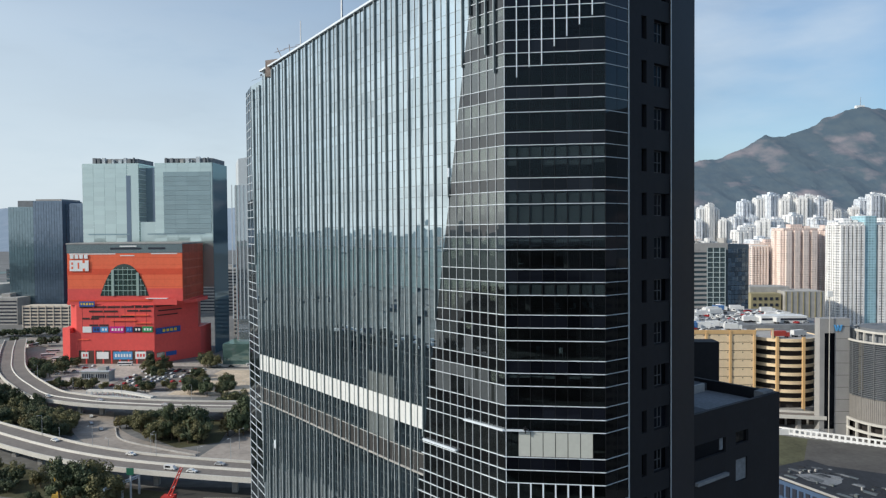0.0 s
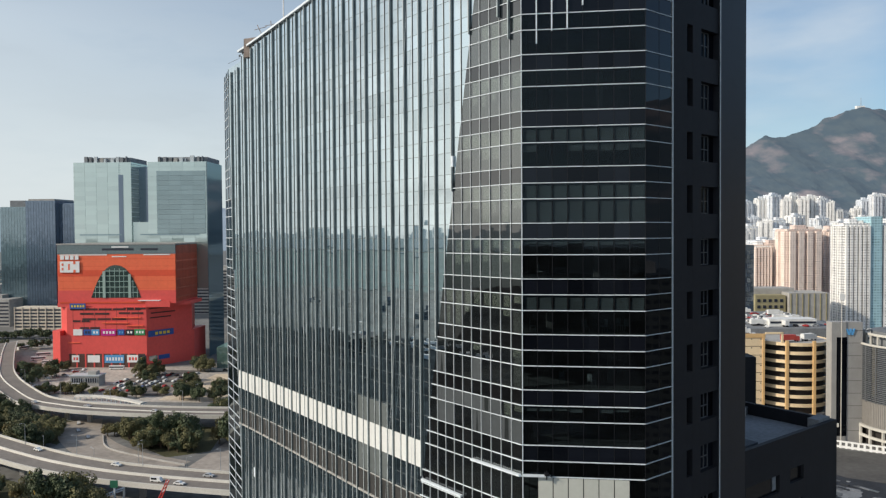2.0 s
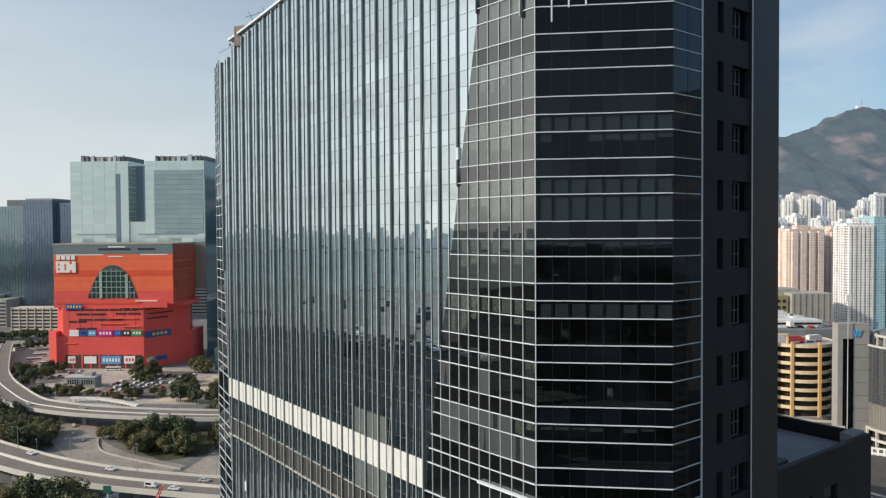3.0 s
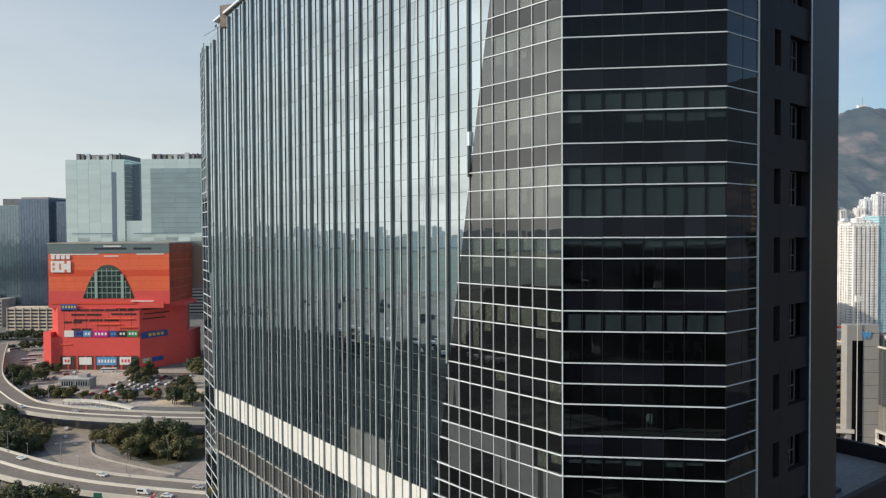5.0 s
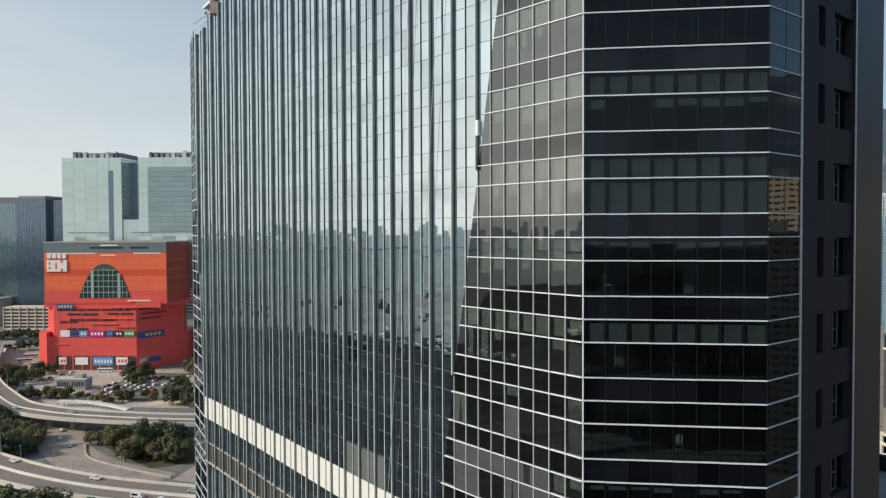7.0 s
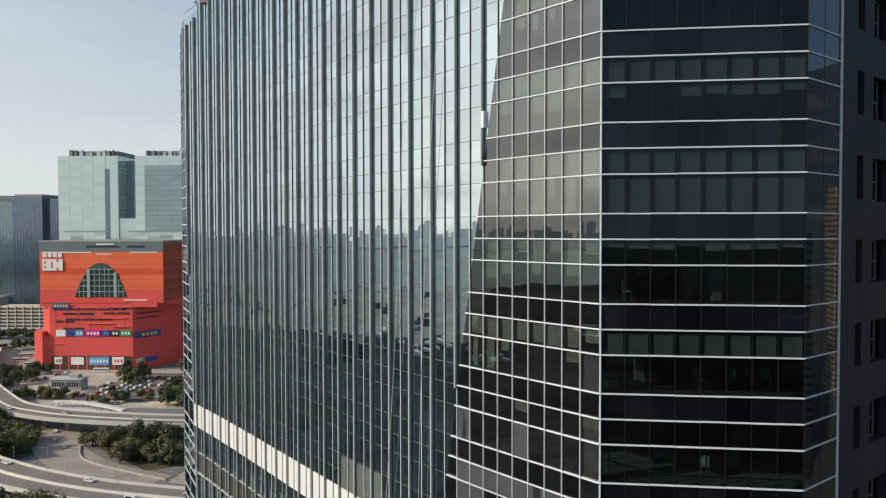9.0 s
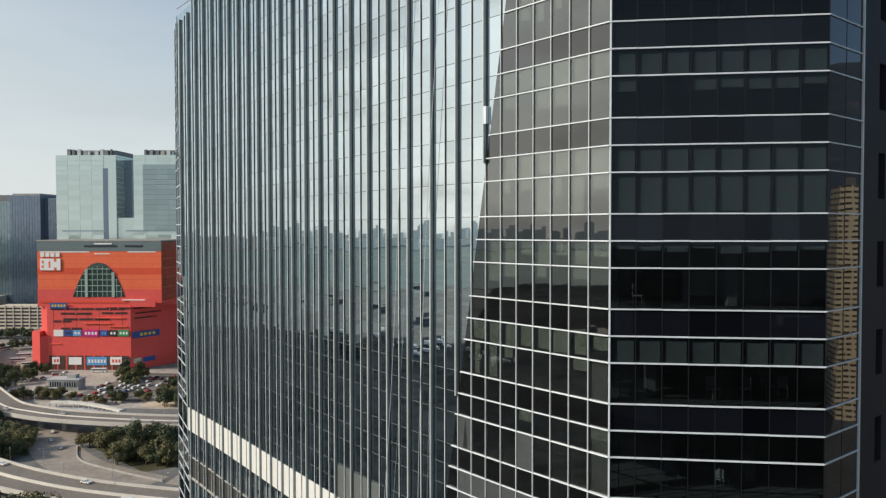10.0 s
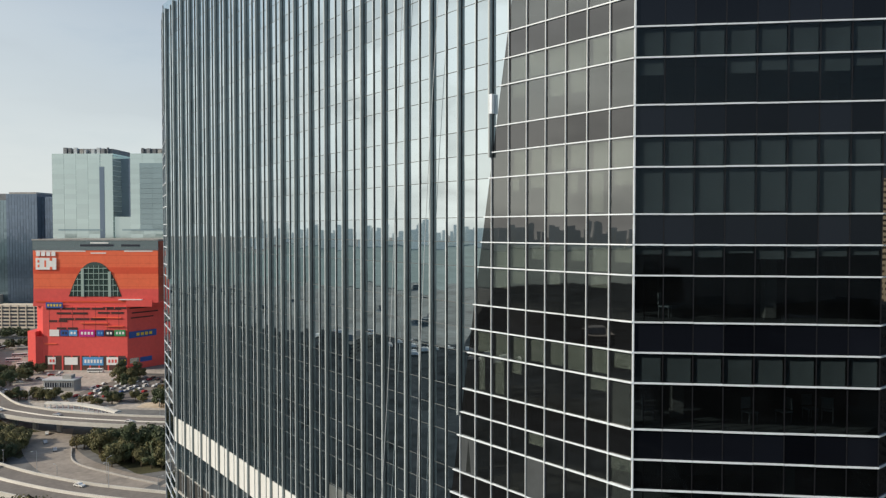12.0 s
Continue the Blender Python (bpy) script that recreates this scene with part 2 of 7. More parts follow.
def gridded(name, wall, glass, bay, storey, margin_u=0.2, low=0.3, high=0.85, rough=0.7, glass_rough=0.15, band=(1, 1, 1), vary=0.5, rib=0.0):
    """A far facade: windows in bays and storeys, set into a wall of one colour; every window a little different."""
    m, n, l, p = nodes_of(name)
    co = n.new("ShaderNodeTexCoord")
    sep = n.new("ShaderNodeSeparateXYZ")
    l.new(co.outputs["Object"], sep.inputs[0])

    def math_node(op, a, b=None):
        k = n.new("ShaderNodeMath")
        k.operation = op
        for i, v in enumerate((a, b)):
            if v is None:
                continue
            if isinstance(v, (int, float)):
                k.inputs[i].default_value = v
            else:
                l.new(v, k.inputs[i])
        return k.outputs[0]

    u = math_node("DIVIDE", math_node("ADD", sep.outputs["X"], sep.outputs["Y"]), bay)
    v = math_node("DIVIDE", sep.outputs["Z"], storey)
    fu, fv = math_node("FRACT", math_node("ADD", u, 1000.0)), math_node("FRACT", v)
    inside = math_node("MULTIPLY", math_node("GREATER_THAN", fu, margin_u), math_node("LESS_THAN", fu, 1 - margin_u))
    inside = math_node("MULTIPLY", inside, math_node("MULTIPLY", math_node("GREATER_THAN", fv, low), math_node("LESS_THAN", fv, high)))
    nor = n.new("ShaderNodeNewGeometry")
    sn = n.new("ShaderNodeSeparateXYZ")
    l.new(nor.outputs["Normal"], sn.inputs[0])
    inside = math_node("MULTIPLY", inside, math_node("LESS_THAN", sn.outputs["Z"], 0.5))
    cell = n.new("ShaderNodeCombineXYZ")
    l.new(math_node("FLOOR", u), cell.inputs[0])
    l.new(math_node("FLOOR", v), cell.inputs[1])
    wn_ = n.new("ShaderNodeTexWhiteNoise")
    l.new(cell.outputs[0], wn_.inputs["Vector"])
    rg = n.new("ShaderNodeMapRange")
    rg.inputs["To Min"].default_value, rg.inputs["To Max"].default_value = 1 - vary, 1 + vary
    l.new(wn_.outputs["Value"], rg.inputs["Value"])
    vg = n.new("ShaderNodeVectorMath")
    vg.operation = "SCALE"
    vg.inputs[0].default_value = glass
    l.new(rg.outputs["Result"], vg.inputs["Scale"])
    no = n.new("ShaderNodeTexNoise")
    no.inputs["Scale"].default_value, no.inputs["Detail"].default_value = 0.12, 5
    l.new(co.outputs["Object"], no.inputs["Vector"])
    rw = n.new("ShaderNodeMapRange")
    rw.inputs["From Min"].default_value, rw.inputs["From Max"].default_value = 0.3, 0.7
    rw.inputs["To Min"].default_value, rw.inputs["To Max"].default_value = 0.88, 1.08
    l.new(no.outputs["Fac"], rw.inputs["Value"])
    vw = n.new("ShaderNodeVectorMath")
    vw.operation = "SCALE"
    vw.inputs[0].default_value = wall
    l.new(rw.outputs["Result"], vw.inputs["Scale"])
    mx = n.new("ShaderNodeMix")
    mx.data_type = "RGBA"
    l.new(inside, mx.inputs["Factor"])
    l.new(vw.outputs["Vector"], mx.inputs["A"])
    l.new(vg.outputs["Vector"], mx.inputs["B"])
    l.new(mx.outputs["Result"], p.inputs["Base Color"])
    rr = n.new("ShaderNodeMapRange")
    rr.inputs["To Min"].default_value, rr.inputs["To Max"].default_value = rough, glass_rough
    l.new(inside, rr.inputs["Value"])
    l.new(rr.outputs["Result"], p.inputs["Roughness"])
    return m


M = {}
M["end_glass"] = mirror_glass("dark end-wall glass", (0.72, 0.78, 0.82), (0.010, 0.014, 0.017), 0.30, vary=0.12, fresnel=1.45)
M["fin_glass"] = mirror_glass("coated glass", (0.84, 0.93, 0.95), (0.010, 0.018, 0.022), 0.83, vary=0.16)
# Copies of one tinted glass, reflection brighter on the side, darker on the front.
M["grid_glass"] = clear_glass("grey tinted glass", (0.37, 0.385, 0.37), 0.21)
M["grid_spandrel"] = mirror_glass("grey spandrel glass", (0.92, 0.92, 0.92), (0.006, 0.006, 0.006), 0.155, vary=0.05)
M["front_glass"] = clear_glass("low-mirror tinted front glass", (0.33, 0.38, 0.40), 0.017, coat=(0.62, 0.82, 1.0), film_share=0.006)
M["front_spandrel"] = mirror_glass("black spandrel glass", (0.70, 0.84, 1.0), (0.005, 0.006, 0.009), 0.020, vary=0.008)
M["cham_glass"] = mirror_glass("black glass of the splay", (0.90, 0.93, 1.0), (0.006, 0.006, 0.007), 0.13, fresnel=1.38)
M["window_frame"] = surface("dark grey window frame", (0.10, 0.105, 0.11), rough=0.5, var=0.1, bump=0)
# Shaded copy of the white panel, for the dimmer front.
M["infill"] = surface("off-white infill panel darkened for shade", (0.50, 0.51, 0.46), rough=0.5, var=0.06, size=2.0, streak=0.2, bump=0.04)
# Grey darkened to hold the tower's shadow on the annex roof.
M["roof_wall"] = surface("shade-darkened roof grey", (0.085, 0.092, 0.10), rough=0.85, var=0.2, size=4.0)
M["drawn_screen"] = surface("slate-grey drawn screen", (0.055, 0.063, 0.068), rough=0.5, var=0.15, size=1.2, bump=0.1)
M["white_bar"] = surface("white powder-coated aluminium", (0.69, 0.75, 0.80), rough=0.4, var=0.1, size=1.5, bump=0.05)
M["grey_bar"] = surface("pale grey aluminium", (0.50, 0.54, 0.56), rough=0.4, var=0.1, size=1.5, bump=0.05)
M["fin_edge"] = surface("grey fin edge strip", (0.20, 0.23, 0.24), rough=0.4, var=0.1, size=1.5, bump=0.05)
M["strip"] = surface("grey transom strip", (0.11, 0.12, 0.12), rough=0.4, var=0.15, size=1.5, bump=0)
# Pale strip that paints the sunlit front edge onto fins and mullions.
M["bead"] = surface("pale fin bead", (0.62, 0.69, 0.70), rough=0.4, var=0.1, size=1.5, bump=0.05)
M["core_wall"] = surface("grey-green office wall", (0.13, 0.145, 0.14), rough=0.8, var=0.25, size=1.5, bump=0)
M["fin"] = surface("grey-green anodised aluminium fin", (0.24, 0.28, 0.29), rough=0.32, metal=0.6, var=0.14, size=2.5, bump=0.05)
M["black"] = surface("black joint", (0.006, 0.006, 0.008), rough=0.5, var=0.2, bump=0)
M["white_panel"] = surface("off-white cladding panel", (0.66, 0.67, 0.65), rough=0.5, var=0.06, size=2.0, streak=0.2, bump=0.04)
M["grey_panel"] = surface("grey infill panel", (0.075, 0.085, 0.09), rough=0.5, var=0.12, size=2.0, bump=0.04)
M["dark_wall"] = surface("dark slate-grey cladding", (0.0205, 0.0215, 0.0255), rough=0.62, spec=0.16, var=0.14, size=5.0, fine=0.6, bump=0.1, streak=0.25)
M["dark_gloss"] = surface("glossy slate-grey end panel", (0.025, 0.027, 0.033), rough=0.42, spec=0.22, var=0.1, size=5.0, fine=0.6, bump=0.02, streak=0.2)
M["concrete"] = surface("weathered concrete", (0.36, 0.35, 0.33), rough=0.85, var=0.2, size=6.0, streak=0.15)
M["roof_concrete"] = surface("grey roof screed", (0.20, 0.21, 0.22), rough=0.9, var=0.3, size=5.0)
M["blind"] = surface("grey-green roller blind", (0.27, 0.31, 0.325), rough=0.8, var=0.12, size=0.8, bump=0.1)
# Same blind in a lit copy, brightened to show through the gridded glass.
M["grid_blind"] = surface("brightened grey-green roller blind", (0.54, 0.63, 0.60), rough=0.8, var=0.14, size=0.8, bump=0.1)
M["interior"] = surface("dim office interior", (0.10, 0.11, 0.112), rough=0.8, var=0.4, size=2.5, bump=0)
M["ceiling"] = surface("pale office ceiling", (0.25, 0.25, 0.24), rough=0.8, var=0.1, bump=0)
M["steel"] = surface("galvanised steel", (0.35, 0.36, 0.37), rough=0.45, metal=0.6, var=0.2, size=1.0)


# ---- building helpers ----
def empty(name, at=(0, 0, 0), rz=0.0):
    ob = new(name)
    ob.empty_display_size = 0.5
    ob.matrix_world = pose(*at, 0, 0, rz)
    return ob


def mesh_from(bm, name, material=None):
    me = bpy.data.meshes.new(name)
    bm.to_mesh(me)
    bm.free()
    for mt in material if isinstance(material, (list, tuple)) else [material]:
        if mt:
            me.materials.append(mt)
    return me


def part(name, bm, material, parent=None, label="", m=None):
    data = bm if isinstance(bm, bpy.types.Mesh) else mesh_from(bm, name, material)
    ob = new(name, data)
    if parent:
        ob.parent = parent
    if m is not None:
        ob.matrix_basis = m
    if label:
        tagged(ob, label)
    return ob


def box(bm, x0, y0, z0, x1, y1, z1, m=None, mi=0):
    v = [bm.verts.new((x, y, z)) for z in (z0, z1) for y in (y0, y1) for x in (x0, x1)]
    if m is not None:
        for q in v:
            q.co = m @ q.co
    for f in ((0, 2, 3, 1), (4, 5, 7, 6), (0, 1, 5, 4), (1, 3, 7, 5), (3, 2, 6, 7), (2, 0, 4, 6)):
        bm.faces.new([v[i] for i in f]).material_index = mi
    return bm


def boxed(*size, m=None):
    return box(bmesh.new(), *size, m=m)


def prism(bm, pts, z0, z1, m=None, mi=0):
    """An upright prism over a plan polygon (anticlockwise)."""
    lo = [bm.verts.new((x, y, z0)) for x, y in pts]
    hi = [bm.verts.new((x, y, z1)) for x, y in pts]
    k = len(pts)
    bm.faces.new(lo[::-1]).material_index = mi
    bm.faces.new(hi).material_index = mi
    for i in range(k):
        bm.faces.new((lo[i], lo[(i + 1) % k], hi[(i + 1) % k], hi[i])).material_index = mi
    if m is not None:
        for q in lo + hi:
            q.co = m @ q.co
    return bm


def upright_sheet(pts, y0, y1):
    bm = bmesh.new()
    lo = [bm.verts.new((x, y0, z)) for x, z in pts]
    hi = [bm.verts.new((x, y1, z)) for x, z in pts]
    k = len(pts)
    bm.faces.new(lo)
    bm.faces.new(hi[::-1])
    for i in range(k):
        bm.faces.new((hi[i], hi[(i + 1) % k], lo[(i + 1) % k], lo[i]))
    bmesh.ops.recalc_face_normals(bm, faces=bm.faces)
    return bm


def tube(bm, a, b, r0, r1=None, sides=8):
    """A straight tapered rod from a to b."""
    a, b = Vector(a), Vector(b)
    r1 = r0 if r1 is None else r1
    q = (b - a).to_track_quat("Z", "Y")
    rings = []
    for c, r in ((a, r0), (b, r1)):
        rings.append([bm.verts.new(c + q @ Vector((r * math.cos(2 * math.pi * i / sides), r * math.sin(2 * math.pi * i / sides), 0))) for i in range(sides)])
    for i in range(sides):
        bm.faces.new((rings[0][i], rings[0][(i + 1) % sides], rings[1][(i + 1) % sides], rings[1][i]))
    bm.faces.new(rings[0][::-1])
    bm.faces.new(rings[1])
    return bm



def pane_field(parent, name, x0, x1, y, z0, z1, w, h, mt, gap=0.25, wobble=0.5):
    """Far glazing on an upright plane facing -y: rows of separate panes, each tilted a hair."""
    bm = bmesh.new()
    nx, nz = max(1, round((x1 - x0) / w)), max(1, round((z1 - z0) / h))
    dx, dz = (x1 - x0) / nx, (z1 - z0) / nz
    for j in range(nz):
        for i in range(nx):
            m = Matrix.Translation((x0 + (i + 0.5) * dx, y, z0 + (j + 0.5) * dz)) @ Euler((radians(random.gauss(0, wobble)), 0, radians(random.gauss(0, wobble)))).to_matrix().to_4x4()
            box(bm, -dx / 2 + gap * 0.3, -0.15, -dz / 2 + gap, dx / 2 - gap * 0.3, 0.1, dz / 2, m=m)
    return tagged(part(name, bm, M[mt], parent), kind="stuff")

# ---- the glass tower ----
P = 1.095  # width of one glazing bay on the curved wall
LEFT_END = 52 * P
CB, CC, CR = (9.036, -0.808), (11.59, 1.28), (19.91, 8.60)
PF = math.hypot(*CB) / 8  # bay of the front


def left_angle(s):
    u = s / 57.0
    return radians(45.54 + 20.2 * u - 17.3 * u * u)


LEFT_STEP = 0.05
left_pts = [Vector((0, 0))]
for i in range(1300):
    a = left_angle((i + 0.5) * LEFT_STEP)
    left_pts.append(left_pts[-1] + Vector((-math.cos(a), math.sin(a))) * LEFT_STEP)


def left_at(s):
    k = min(max(s / LEFT_STEP, 0), len(left_pts) - 1.001)
    i = int(k)
    return left_pts[i].lerp(left_pts[i + 1], k - i)


def left_frame(s, z=0.0):
    """x to the right seen from outside, y inward, z up."""
    a, q = left_angle(s), left_at(s)
    return Matrix(((math.cos(a), math.sin(a), 0, q.x), (-math.sin(a), math.cos(a), 0, q.y), (0, 0, 1, z), (0, 0, 0, 1)))


def wall_frame(a, b):
    d = (Vector(b) - Vector(a)).normalized()
    return Matrix(((d.x, -d.y, 0, a[0]), (d.y, d.x, 0, a[1]), (0, 0, 1, 0), (0, 0, 0, 1)))


front_frame = wall_frame((0, 0), CB)
cham_frame = wall_frame(CB, CC)
grey_frame = wall_frame(CC, CR)
CHAM = (Vector(CC) - Vector(CB)).length
GREY = (Vector(CR) - Vector(CC)).length

# rows of glazing: bottom, top, kind
ROWS_Z = []
for k in range(6, -5, -1):
    b = 110 + 4.2 * k
    ROWS_Z += [(b + 3.01, b + 4.2, "spandrel"), (b + 1.82, b + 3.01, "transom"), (b, b + 1.82, "vision")]
ROWS_Z += [(92.0, 93.2, "spandrel"), (90.82, 92.0, "transom"), (88.4, 90.82, "vision"), (87.2, 88.4, "spandrel"), (86.0, 87.2, "transom")]
ROWS_Z += [(84.18, 86.0, "vision")]
for k in range(1, 7):
    b = 84.18 - 4.2 * k
    ROWS_Z += [(b + 3.01, b + 4.2, "spandrel"), (b + 1.82, b + 3.01, "transom"), (b, b + 1.82, "vision")]
ROWS_Z = [(z0, min(z1, 137.0), kind) for z0, z1, kind in ROWS_Z if z0 < 136.5]
Z_LOW = ROWS_Z[-1][0]


def roof_z(s):
    return 137.2 - 0.0665 * s - (1.15 if s > 53.3 else 0)


def end_slant(z):
    """Where the finned glass stops short of the far corner, further in the lower it is."""
    return min(57.0 - (122 - z) * 0.066, LEFT_END)


END_FAR = (-38.9, 48.4)  # far corner of the narrow end wall


def slant(z):
    """Where, along the left wall, the mirror glass meets the grey gridded glass."""
    return 8.15 + (110 - z) * 0.175


tower = tagged(empty("office_tower"), "tall office tower of mirror glass with grey fins", "office tower")
front_wall = part("front_curtain_wall", boxed(0.5, 0.35, Z_LOW, 0.54, 0.39, 137), M["black"], tower, "black glass front with white horizontal bars")
grid_wall = part("gridded_curtain_wall", boxed(-0.06, 0.35, Z_LOW, -0.02, 0.39, 137), M["black"], tower, "grey tinted glass wall with a white grid")
fin_wall = part("finned_curtain_wall", bmesh.new(), M["black"], tower, "mirror glass wall with upright grey fins")

pane_meshes = {}


def tilt(amount):
    return Euler((radians(random.gauss(0, amount)), 0, radians(random.gauss(0, amount)))).to_matrix().to_4x4()


def pane_mesh(w, h, mt):
    key = (round(w, 3), round(h, 3), mt.name)
    if key not in pane_meshes:
        pane_meshes[key] = mesh_from(boxed(-w / 2, 0, -h / 2, w / 2, 0.028, h / 2), "pane", mt)
    return pane_meshes[key]


def add_pane(parent, m, w, h, mt, amount=0.05):
    ob = part("pane", pane_mesh(w, h, mt), mt, parent, m=m @ tilt(amount))
    ob.visible_shadow = mt not in (M["front_glass"], M["grid_glass"])
    return ob


def bar(parent, name, m, x0, x1, z0, z1, y0, y1, mt):
    return part(name, boxed(x0, y0, z0, x1, y1, z1), mt, parent, m=m)


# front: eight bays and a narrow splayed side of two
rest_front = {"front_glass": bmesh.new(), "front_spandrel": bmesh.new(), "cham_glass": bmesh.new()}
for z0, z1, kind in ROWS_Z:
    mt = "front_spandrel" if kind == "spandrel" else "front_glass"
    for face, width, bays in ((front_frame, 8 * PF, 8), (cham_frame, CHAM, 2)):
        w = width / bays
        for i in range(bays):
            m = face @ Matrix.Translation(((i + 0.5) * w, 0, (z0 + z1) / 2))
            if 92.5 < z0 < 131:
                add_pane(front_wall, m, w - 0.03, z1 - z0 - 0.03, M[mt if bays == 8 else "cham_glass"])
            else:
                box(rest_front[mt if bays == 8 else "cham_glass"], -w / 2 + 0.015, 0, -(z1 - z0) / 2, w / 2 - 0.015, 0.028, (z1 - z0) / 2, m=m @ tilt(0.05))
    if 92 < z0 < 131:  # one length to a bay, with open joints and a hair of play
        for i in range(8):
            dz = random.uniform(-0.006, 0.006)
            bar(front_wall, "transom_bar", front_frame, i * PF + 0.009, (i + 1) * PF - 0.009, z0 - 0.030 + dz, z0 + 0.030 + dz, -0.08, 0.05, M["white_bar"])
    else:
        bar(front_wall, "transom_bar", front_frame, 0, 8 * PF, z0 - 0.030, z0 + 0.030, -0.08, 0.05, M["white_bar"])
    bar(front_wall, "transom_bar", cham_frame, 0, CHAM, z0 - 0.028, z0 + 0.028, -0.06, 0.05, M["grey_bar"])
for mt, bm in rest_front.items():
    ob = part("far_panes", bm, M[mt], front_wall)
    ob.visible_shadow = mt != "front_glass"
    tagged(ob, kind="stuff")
for i in range(0, 9):
    bar(front_wall, "joint", front_frame, i * PF - 0.02, i * PF + 0.02, Z_LOW, 137, -0.012, 0.06, M["black"])
for i in range(1, 3):
    bar(front_wall, "joint", cham_frame, i * CHAM / 2 - 0.02, i * CHAM / 2 + 0.02, Z_LOW, 137, -0.012, 0.06, M["black"])
part("corner_post", boxed(-0.03, -0.085, Z_LOW, 0.025, 0.05, 137), M["white_bar"], front_wall)
part("corner_post", boxed(CHAM - 0.05, -0.08, Z_LOW, CHAM + 0.06, 0.1, 137), M["grey_bar"], front_wall, m=cham_frame)
# stepped upright bars at the top and low down
for i, low in enumerate((123.4, 124.3, 124.4, 126.1, 127.0, 128.0, 128.8)):
    bar(front_wall, "upright_bar", front_frame, (i + 1) * PF - 0.05, (i + 1) * PF + 0.05, low, 137, -0.16, 0.0, M["white_bar"])
    bar(front_wall, "upright_bar", front_frame, (i + 1) * PF - 0.07, (i + 1) * PF + 0.07, 72.0, 86.0, -0.2, 0.0, M["white_bar"])
# white infill panels on one storey, in the shade-darkened colour
for i in range(6):
    part("infill_panel", boxed(1.03 * PF + i * PF, -0.05, 88.5, 0.97 * PF + (i + 1) * PF, -0.004, 90.74), M["infill"], front_wall, "off-white infill panel darkened for shade", m=front_frame)
part("ledge", boxed(0, -0.32, 90.86, 2.1, 0.0, 90.98), M["white_bar"], front_wall, m=front_frame)
cctv = tagged(part("camera_bracket", boxed(1.6, -0.55, 90.98, 1.95, -0.1, 91.12), M["black"]), "small black gondola bracket on a white ledge", "bracket")
bm = bmesh.new()
tube(bm, (1.75, -0.5, 90.7), (1.75, -0.5, 91.35), 0.05)
tube(bm, (1.6, -0.5, 91.3), (2.1, -0.6, 90.95), 0.04)
part("arm", bm, M["black"], cctv)

# left wall: gridded part and finned part either side of the slant
M["slot_louvre"] = surface("brown-grey louvre sheet", (0.044, 0.043, 0.042), rough=0.55, var=0.35, size=0.5, fine=0.08)
M["grey_panel"] = surface("grey infill panel", (0.115, 0.13, 0.13), rough=0.45, var=0.15, size=1.2)
rest_grid = {"grid_glass": bmesh.new(), "grid_spandrel": bmesh.new(), "fin_glass": bmesh.new()}


def clip_poly(poly, keep_grid):
    """The side of a pane polygon (s, z) that lies on one side of the slant."""
    out = []
    for i in range(len(poly)):
        a, b = poly[i], poly[(i + 1) % len(poly)]
        da, db = a[0] - slant(a[1]), b[0] - slant(b[1])
        if not keep_grid:
            da, db = -da, -db
        if da <= 0:
            out.append(a)
        if da * db < 0:
            t = da / (da - db)
            out.append((a[0] + t * (b[0] - a[0]), a[1] + t * (b[1] - a[1])))
    return out


def cut_pane(bm, poly, s_mid, thick=0.028):
    if len(poly) < 3:
        return
    m = left_frame(s_mid)
    pts = [((s_mid - s), z) for s, z in poly]
    lo = [bm.verts.new(m @ Vector((x, 0, z))) for x, z in pts]
    hi = [bm.verts.new(m @ Vector((x, thick, z))) for x, z in pts]
    k = len(pts)
    bm.faces.new(lo)
    bm.faces.new(hi[::-1])
    for i in range(k):
        bm.faces.new((hi[i], hi[(i + 1) % k], lo[(i + 1) % k], lo[i]))


fin_single = 0
